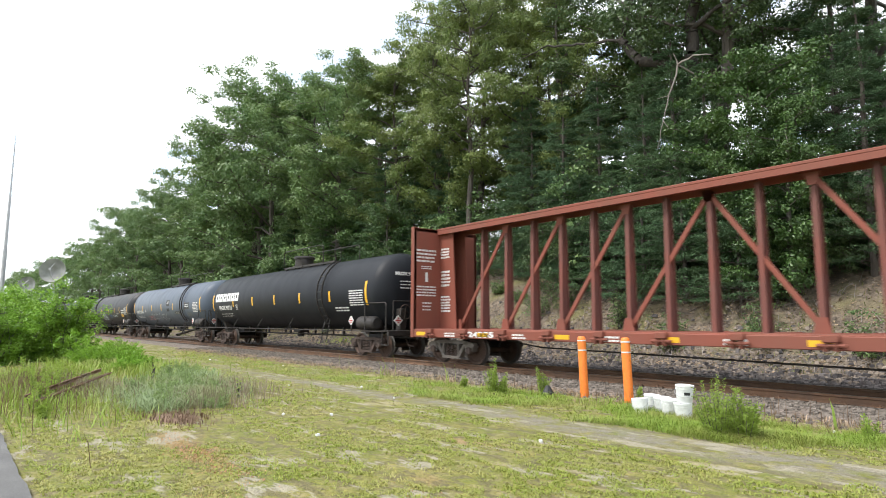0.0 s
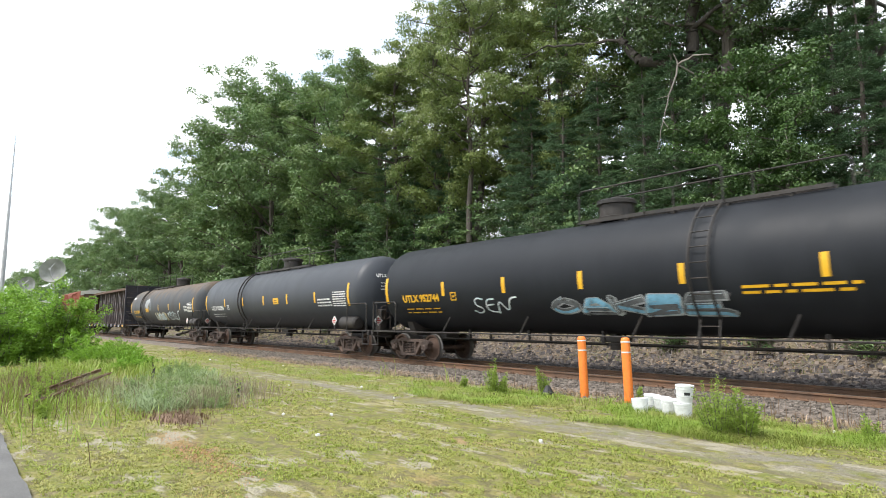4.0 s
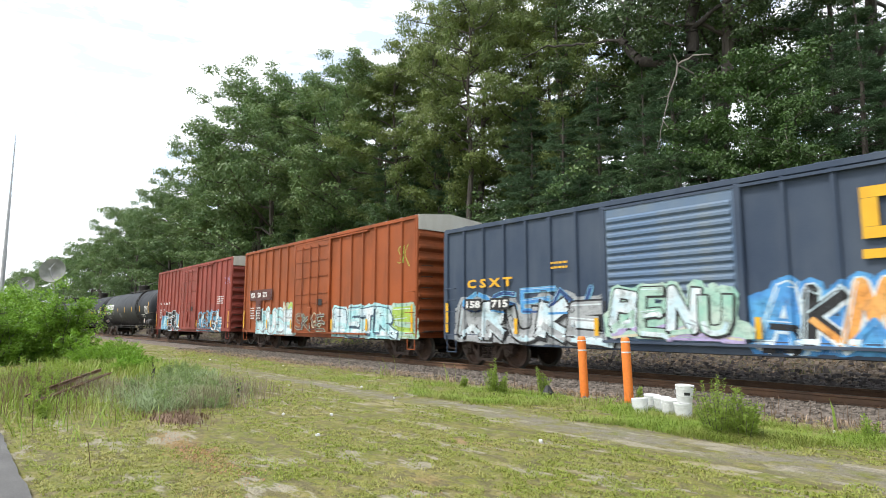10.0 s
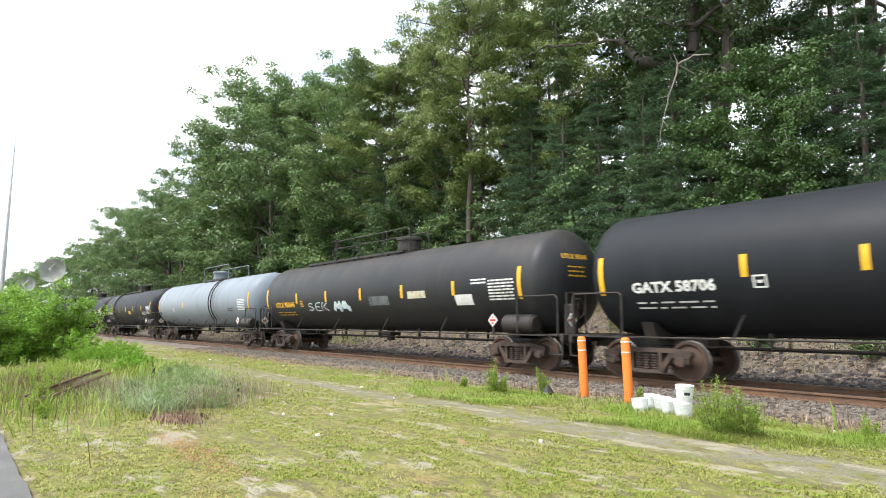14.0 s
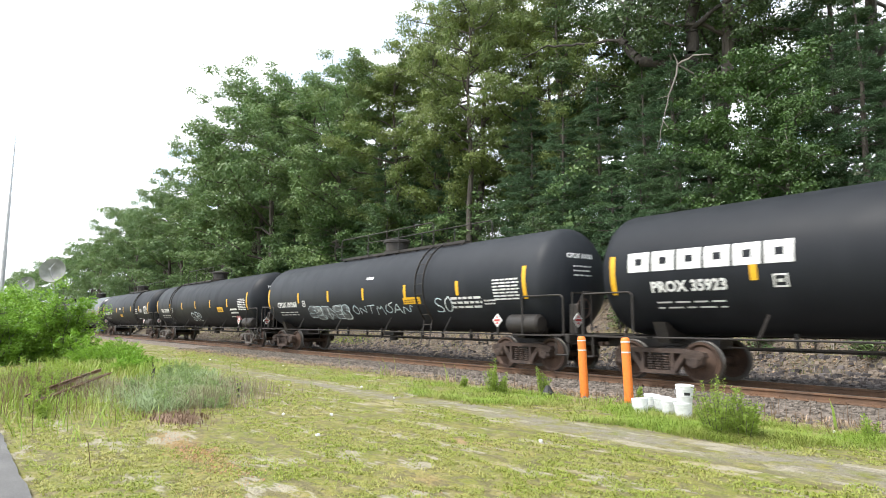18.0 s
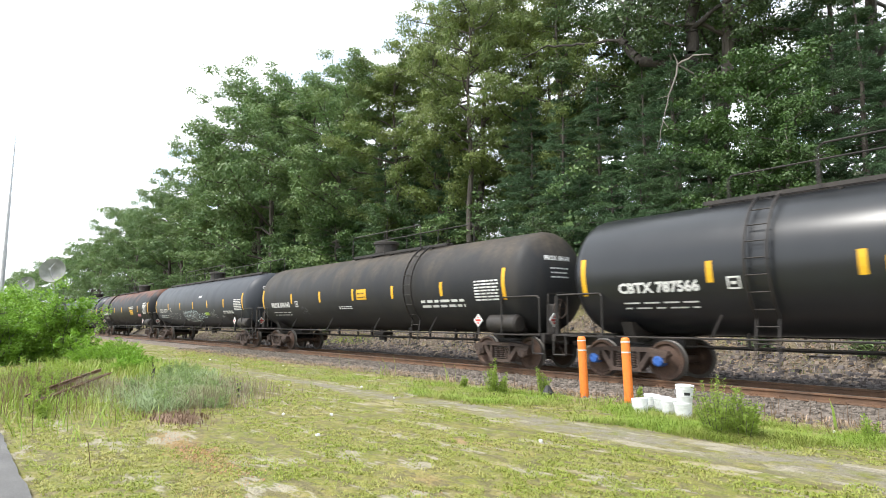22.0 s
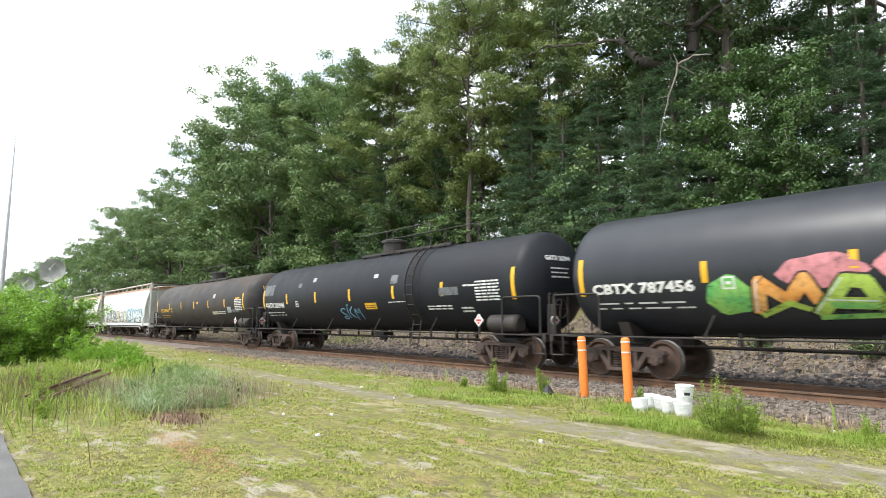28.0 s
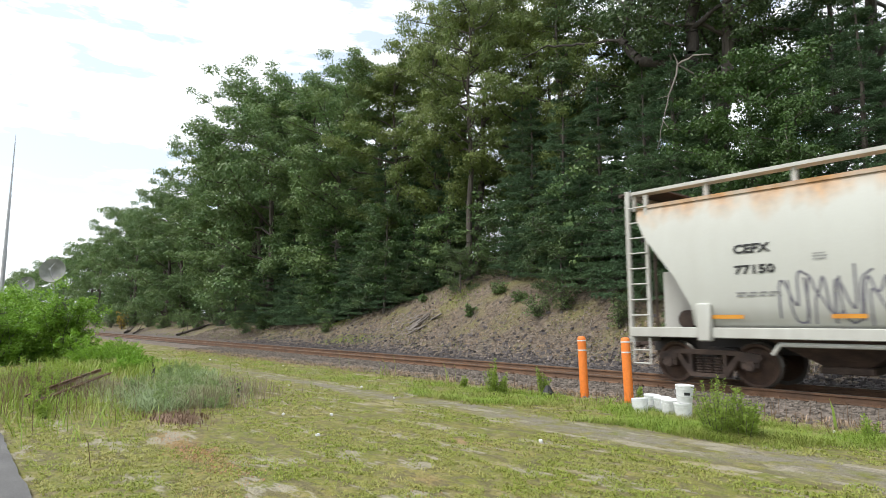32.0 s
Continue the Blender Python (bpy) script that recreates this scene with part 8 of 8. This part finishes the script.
feathery("weed_bush", -3.95, 8.05, .36, .84, 38, 70, L_BUSH, 91, "bushy feathery green weed beside the buckets")
feathery("weed_bush", -3.66, 8.15, .27, .68, 26, 80, L_BUSH, 92, "bushy feathery green weed beside the buckets")
feathery("tall_weed", -9.24, 9.02, .16, .84, 14, 100, L_BUSH, 93, "green upright feathery weed on the verge")
feathery("tall_weed", -9.00, 9.10, .11, .60, 8, 90, L_BUSH, 94, "pale upright feathery weed on the verge")
feathery("tall_weed", -8.29, 9.51, .14, .72, 9, 90, L_BUSH, 95, "pale upright feathery weed on the verge")
feathery("tall_weed", -6.95, 10.9, .07, .52, 3, 60, L_BUSH, 96, "single feathery weed behind the buckets", .06)
feathery("tall_weed", -10.6, 9.4, .10, .40, 5, 70, L_BUSH, 97, "pale upright feathery weed on the verge")
feathery("tall_weed", -2.6, 9.3, .12, .45, 6, 70, L_BUSH, 98, "pale upright feathery weed on the verge")
for i, (x, y, w, h, n) in enumerate(((-13.2, 1.35, .22, .80, 9), (-14.1, 1.65, .25, .85, 10), (-12.3, 1.22, .16, .60, 6), (-15.2, 2.0, .30, .80, 10), (-11.5, 1.30, .12, .50, 5), (-16.4, 1.5, .30, .95, 10), (-17.6, 2.2, .30, .80, 9))):
    feathery("tall_weed", x, y, w, h, n, 90, L_BUSH, 160 + i, "tall pale feathery weed below the bush", .065)
L_BLUE = leaf_material("blue_green_weed", (0.20, 0.29, 0.105), (0.31, 0.40, 0.18), (0.23, 0.31, 0.09), 0.7, 0.42)
for i, (x, y, w, h, n) in enumerate(((-22.6, 3.9, 1.0, .95, 46), (-24.0, 4.5, 1.1, 1.05, 46), (-20.8, 4.6, .8, .7, 34), (-25.6, 5.0, 1.0, .8, 34), (-19.4, 4.2, .5, .6, 20))):
    feathery("weed_bush", x, y, w, h, n, 110, L_LUSH, 170 + i, "bright green leafy weeds beside the scrapped rails", .10)
for i, (x, y, w, h, n) in enumerate(((-12.0, 3.3, .45, .50, 22), (-13.2, 3.7, .50, .58, 24), (-14.4, 4.2, .50, .60, 24), (-12.8, 4.4, .42, .46, 18), (-15.6, 4.4, .50, .58, 22), (-11.2, 3.1, .34, .40, 16), (-16.4, 5.2, .50, .56, 20), (-14.2, 3.2, .42, .50, 18), (-17.6, 5.0, .5, .6, 20), (-10.8, 3.7, .3, .34, 12))):
    feathery("weed_clump", x, y, w, h * .82, n, 60, L_BLUE, 190 + i, "blue-green leafy weed clump in the lawn", .075)
for i, (x, y, w, h) in enumerate(((-15.6, 3.9, .18, .7), (-16.9, 4.6, .2, .6), (-11.7, 4.5, .10, .45))):
    shrub("shrub", x, y, w * .6, h * .8, 260, .022, L_BUSH, 96 + i, "dark upright weed in the lawn", 4)
for i, (x, y, w, h) in enumerate(((-22.0, 19.9, .32, .6), (-17.6, 20.0, .9, 1.1), (-16.3, 20.4, 1.0, 1.4), (-48.8, 19.1, .6, .8), (-13.2, 19.6, .9, 1.5), (-21.2, 21.2, .5, .6), (-27.2, 21.0, .4, .5), (-10.6, 18.6, .8, 1.2), (-35.5, 19.3, .7, 1.0), (-8.0, 18.8, 1.0, 1.4), (-5.0, 18.6, .9, 1.2), (-19.6, 20.8, .4, .5))):
    shrub("shrub", x, y, w, h, 1300, .05, L_OAK, 110 + i, "small green shrub rooted on the shale bank", 8)
for i, (x, y, w, h) in enumerate(((-64, 20.0, 1.4, 2.0), (-70, 20.4, 1.6, 2.2), (-77, 20.0, 1.4, 1.8), (-85, 20.2, 1.8, 2.4), (-95, 20.4, 1.9, 2.6), (-106, 20.0, 2.0, 2.6), (-54, 20.3, 1.2, 1.5), (-48, 20.2, 1.0, 1.4), (-118, 20, 2.2, 3))):
    shrub("shrub", x, y, w, h, 1800, .09, L_OAK, 130 + i, "leafy shrub at the foot of the woods", 9)
shrub("shrub", -95, 19.2, 1.0, 2.6, 900, .09, leaf_material("goldenrod", (0.42, 0.27, 0.02), (0.5, 0.36, 0.04), (0.25, 0.2, 0.03)), 150, "yellow flowering shrub at the wood's edge", 7)

# ---- the verge: marker posts, buckets, litter ----
M["post"] = surf("orange_plastic", (0.80, 0.215, 0.028), (0.72, 0.18, 0.025), 2.0, 18, 0.5, 0, 0.05, 0.003)
M["plastic"] = surf("white_bucket_plastic", (0.76, 0.77, 0.77), (0.68, 0.69, 0.68), 4.0, 20, 0.42, 0, 0.05, 0.003)
M["mud"] = surf("bare_earth", (0.17, 0.105, 0.07), (0.24, 0.16, 0.11), 5.0, 30, 0.95, 0, 0.6, 0.02)
M["tar"] = surf("worn_asphalt", (0.085, 0.083, 0.082), (0.14, 0.137, 0.133), 1.2, 60, 0.9, 0, 0.5, 0.006, place=True, shuffle=False)
M["grey"] = surf("galvanised_steel", (0.42, 0.43, 0.45), (0.34, 0.35, 0.37), 1.5, 20, 0.5, 0.4, 0.1, 0.003)
M["wire"] = surf("dish_mesh", (0.36, 0.37, 0.36), (0.22, 0.22, 0.21), 2.0, 20, 0.6, 0.2, 0.2, 0.01)
M["wire"].node_tree.nodes["Principled BSDF"].inputs["Alpha"].default_value = 0.62   # perforated sheet


def marker_post():
    return Shape().lathe([(-.1, .086), (1.14, .086), (1.195, .080), (1.22, .06), (1.225, .0005)], (0, 0, 0), "z", 24)


for x, y, rx, ry in ((-7.70, 10.10, .8, -1.4), (-6.62, 10.03, .4, -1.8)):
    b = thing("marker_post", "orange plastic marker post with white bands", "bollard", "orange marker posts", pose(x, y, height(x, y), rx, ry, 0))
    part("post", marker_post, M["post"], b, "", None, "marker_post")
    for z in (.93, 1.125):
        part("band", lambda: Shape().lathe([(0, .0865), (.003, .0885), (.022, .0885), (.025, .0865)], (0, 0, 0), "z", 24), M["white"], b, "white reflective band", pose(0, 0, z), "post_band")


def bucket():
    return Shape().lathe([(0, .0005), (0, .128), (.01, .132), (.28, .148), (.28, .157), (.295, .157), (.295, .150), (.325, .151), (.325, .157), (.345, .157), (.352, .152), (.352, .145), (.02, .124), (.02, .0005)], (0, 0, 0), "z", 24)


def bucket_lid():
    return Shape().lathe([(.335, .162), (.365, .162), (.368, .155), (.358, .145), (.358, .0005)], (0, 0, 0), "z", 24)


for x, y, z, rx, ry, lid, tag in ((-4.95, 8.98, 0, 2, -3, True, "white plastic bucket with a lid, carrying another"), (-4.94, 8.99, .270, 1, 2, True, "white plastic bucket with black label atop another"), (-5.32, 9.20, 0, 4, 2, True, "white plastic bucket with a lid in the grass"),
                                  (-5.76, 9.06, .0, -4, -5, False, "open white plastic bucket tilted in the grass"), (-5.86, 9.55, .0, 0, 3, True, "white plastic bucket with a lid in the grass"), (-5.54, 9.36, 0, 3, 0, True, "white plastic bucket with a lid in the grass")):
    b = thing("bucket", tag, "bucket", "white buckets on the verge", pose(x, y, height(x, y) + z - .01, rx, ry, 20) @ Matrix.Diagonal((.88, .88, .74, 1)))
    part("pail", bucket, M["plastic"], b, "", None, "bucket")
    if lid:
        part("lid", bucket_lid, M["plastic"], b, "", None, "bucket_lid")
    part("bail", Shape().tube([(-.158, 0, .29), (-.15, -.10, .20), (-.08, -.155, .14), (.08, -.155, .14), (.15, -.10, .20), (.158, 0, .29)], .004, 5), M["grey"], b, "thin wire handle")
    if z > .1:
        part("label_patch", Shape().box(-.05, .05, -.147, -.140, .17, .23), M["ink"], b, "black label", pose(0, 0, 0, 0, 0, 25))
bag = thing("plastic_bag", "crumpled black plastic bag in the weeds", "bag", at=pose(-8.2, 9.55, .0))
part("film", Shape().lathe([(0, .10), (.08, .13), (.16, .08), (.22, .05), (.25, .0005)], (0, 0, 0), "z", 7), M["ink"], bag, "", None, None, False)
lr = random.Random(12)
for x, y, s, tag in ((-12.2, 7.6, .16, "white plastic scrap on the gravel path"), (-13.5, 6.4, .10, "white paper scrap on the lawn"), (-9.35, 4.35, .14, "flattened white cup on the lawn"), (-8.85, 4.95, .12, "pale stone on the lawn"), (-7.4, 3.95, .13, "white paper scrap on the lawn"), (-5.23, 5.94, .12, "flattened white cup on the lawn"),
                     (-10.0, 7.0, .07, "white paper scrap on the lawn"), (-24.5, 8.2, .2, "white plastic scrap near the track"), (-19.5, 9.0, .16, "white plastic scrap near the track"), (-3.1, 9.6, .07, "white paper scrap on the lawn")):
    sc = Shape()
    s *= .58
    pts = [(s * .5 * math.cos(a) * lr.uniform(.7, 1.2), s * .35 * math.sin(a) * lr.uniform(.7, 1.2)) for a in (0, .9, 1.8, 2.7, 3.6, 4.5, 5.4)]
    sc.add([(px, py, lr.uniform(.0, .015)) for px, py in pts] + [(0, 0, .02)] + [(px * .9, py * .9, -.02) for px, py in pts], [(i, (i + 1) % 7, 7) for i in range(7)] + [((i + 1) % 7, i, 8 + i, 8 + (i + 1) % 7) for i in range(7)])
    solo("litter", sc, M["plastic"], tag, "litter", "litter on the grass", at=pose(x, y, height(x, y) + .02, 0, 0, lr.uniform(0, 360)), smooth=False)

# a pair of scrapped rails in the weeds, a patch of bare earth and the asphalt lot
for i, (a, b) in enumerate((((-12.6, 1.12, .22), (-16.8, 3.0, .34)), ((-12.2, 1.26, .18), (-16.4, 3.14, .28)))):
    d = Vector(b) - Vector(a)
    m = Matrix.Translation(Vector(a)) @ d.to_track_quat("X", "Z").to_matrix().to_4x4() @ Matrix.Rotation(radians(75 if i else 10), 4, "X")
    solo("scrap_rail", Shape().prism([(u * .42, (w - .08) * .42) for u, w in RAIL_PROFILE], "x", 0, d.length), M["rail"], "rusty scrapped rail lying in the weeds", "rail", "scrapped rails", at=m)
mound = Shape()
nm = 16
mound.v = [(0, 0, .05)] + [(.75 * math.cos(6.283 * i / nm) * (1 + .2 * math.sin(i * 2.3)) * k, .42 * math.sin(6.283 * i / nm) * (1 + .2 * math.cos(i * 1.7)) * k, .05 - .08 * k * k) for k in (.5, 1.0) for i in range(nm)]
mound.f = [(0, 1 + i, 1 + (i + 1) % nm) for i in range(nm)] + [(1 + i, 1 + nm + i, 1 + nm + (i + 1) % nm, 1 + (i + 1) % nm) for i in range(nm)]
solo("earth_mound", mound, M["mud"], "small mound of bare reddish earth", "earth", at=pose(-10.0, 2.85, height(-10, 2.85)))
lot = Shape()
edge = [(x, .66 + .05 * noise.noise((x * 1.3, 0, 2)) + .02 * noise.noise((x * 6, 1, 2))) for x in np.arange(-60, 30, .25)]
lot.prism([(x, y) for x, y in edge] + [(30, -6), (-60, -6)], "z", -.06, .045)
solo("asphalt_lot", lot, M["tar"], "worn grey asphalt with a crumbling edge", "asphalt", kind="structure", smooth=False)

# ---- fallen wood on the bank ----
wr = random.Random(31)
for a, b, r, tag in (((-62.5, 17.6, .25), (-63.4, 21.0, 1.2), .15, "dark fallen trunk with a pale broken end on the bank"), ((-84, 17.4, .35), (-91, 19.9, 1.1), .15, "grey fallen trunk on the bank"), ((-79, 17.3, .3), (-84.5, 19.6, .7), .13, "grey fallen trunk on the bank")):
    s = Shape()
    a, b = Vector(a), Vector(b)
    a.z, b.z = height(a.x, a.y) + r * .8, height(b.x, b.y) + r * .9
    pts = limb(s, a, b, r, r * .5, wr, 6, .012, 9)
    for p in pts[1:4]:
        limb(s, p, p + Vector((wr.uniform(-1, 1), wr.uniform(-.3, .5), wr.uniform(.3, .9))), r * .3, .02, wr, 2, .05, 5)
    solo("fallen_log", s, M["bark"], tag, "log", "fallen logs")
brush = Shape()
for i in range(34):
    x, y = -26.2 + wr.gauss(0, .9), 19.4 + wr.gauss(0, .45)
    z = height(x, y) + .04
    a = wr.uniform(0, 3.14)
    L = wr.uniform(.3, .9)
    limb(brush, (x, y, z), (x + L * math.cos(a), y + L * .4 * math.sin(a), z + wr.uniform(.0, .35)), .03, .008, wr, 3, .1, 5)
for i in range(26):
    x, y = -25.6 + wr.gauss(0, .45), 19.3 + wr.gauss(0, .3)
    z, a, L = height(x, y) + .05, wr.uniform(-.9, .9), wr.uniform(.35, .9)
    brush.bar((x, y, z), (x + L * math.cos(a), y + .25 * L, z + L * wr.uniform(-.1, .55)), wr.uniform(.08, .18), .05)
tagged(solo("brush_pile", brush, M["dead"], "heap of grey dead branches and broken boards on the bank", "branches"), kind="stuff")

# ---- beyond the bush: two dishes and a mast ----
for x, y, z, r, az in ((-49.57, 5.55, 4.98, .84, 62), (-49.77, 4.16, 3.90, .62, 50)):
    d = thing("satellite_dish", "pale weathered satellite dish on a steel post", "satellite dish", "satellite dishes", pose(x, y, 0))
    part("post", Shape().cyl((0, 0, -.2), (0, 0, z), .08, 10), M["grey"], d)
    turn = Matrix.Translation((0, 0, z)) @ Matrix.Rotation(radians(az), 4, "Z") @ Matrix.Rotation(radians(-9), 4, "X")
    prof = [(-.02 + .42 * (k / 8) ** 2 * r, max(.001, r * k / 8)) for k in range(9)] + [(-.06 + .42 * (k / 8) ** 2 * r, max(.001, r * k / 8)) for k in range(8, -1, -1)]
    part("reflector", Shape().lathe([(-a, b) for a, b in prof], (0, -.1, 0), "y", 28), M["wire"], d, "round mesh reflector", turn)
    part("feed_arm", Shape().tube([(0, -.1, -r * .8), (0, -r * 1.0, 0), (0, -.1, r * .8)], .022, 6).cyl((0, -r * 1.05, 0), (0, -r * .9, 0), .07, 8), M["grey"], d, "", turn)
mast = thing("mast", "tall tapered grey steel mast", "mast", at=pose(-141.3, 7.5, 0))
for z0, z1, r0, r1 in ((-.3, 15, .42, .34), (15, 26, .30, .22), (26, 36.5, .17, .09)):
    part("section", Shape().cyl((0, 0, z0), (0, 0, z1), r0, 16, r1), M["grey"], mast)
part("antenna", Shape().cyl((0, 0, 36.5), (0, 0, 38.2), .05, 8, .03).cyl((.15, 0, 35), (.15, 0, 37), .04, 6), M["grey"], mast)

blades("bank_grass", np.array([(x, y) for x, y in zip(gr.uniform(-75, 0, 14000), TRACK + 3.8 + np.abs(gr.normal(0, 3.2, 14000))) if patchy(x, y, .35, 11) > .0]), .16, .012, 1.0, blade_material("bank_blades", (0.12, 0.165, 0.042), (0.19, 0.20, 0.07), (0.24, 0.21, 0.10)), 171, "thin dry grass on the shale bank")

litter_rnd = np.random.RandomState(41)
lx, ly = litter_rnd.uniform(-50, 0, 26000), TRACK + 3.8 + np.abs(litter_rnd.normal(0, 2.8, 26000))
spots = np.stack([lx, ly, np.array([height(a, b) for a, b in zip(lx, ly)]) + .012], axis=1)
flakes = leaf_mesh("leaf_litter", spots, np.tile([0, -.3, 1.2], (26000, 1)), .045, island_stone("dead_leaves", (0.085, 0.055, 0.034), (0.38, 0.275, 0.175)), litter_rnd, .55)
tagged(new("leaf_litter", flakes), "dry brown leaf litter strewn over the bank", "leaf litter", kind="stuff")
twigs = Shape()
for i in range(420):
    x, y = wr.uniform(-40, 0), TRACK + 3.8 + abs(wr.gauss(0, 2.4))
    a, L = wr.uniform(0, 3.14), wr.uniform(.2, .8)
    u, v = x + L * math.cos(a), y + L * math.sin(a)
    twigs.cyl((x, y, height(x, y) + .03), (u, v, height(u, v) + wr.uniform(.03, .12)), .012, 4, .005)
tagged(solo("fallen_twigs", twigs, M["dead"], "grey fallen twigs on the bank", "twigs"), kind="stuff")


def train_at(t):
    """How far the train has come at t seconds, in metres; it gathers speed a little."""
    return 20.047 * (t - 16.0) + 0.01122 * (t - 16.0) ** 2


def motions():
    """The train rolls past along the rails, and its wheels turn under it."""
    for car, q in CARS:
        walk(car, [(t, pose(q + train_at(t), TRACK, RAIL)) for t in range(0, 33, 4)])
    # every wheelset of one axle turns alike, so the four-wheel pattern is keyed once for each axle and shared
    lead = {}
    for w, k in WHEELS:
        if k not in lead:
            lead[k] = w
            rows = []
            for i in range(32 * 30 + 1):
                t = i / 30.0
                rows.append((t, pose(k * .89, 0, .457) @ Matrix.Rotation(train_at(t) / .457, 4, "Y")))
            walk(w, rows)
        else:
            a = w.animation_data_create()
            a.action = lead[k].animation_data.action
            a.action_slot = lead[k].animation_data.action_slot
            w.rotation_mode = "QUATERNION"


motions()
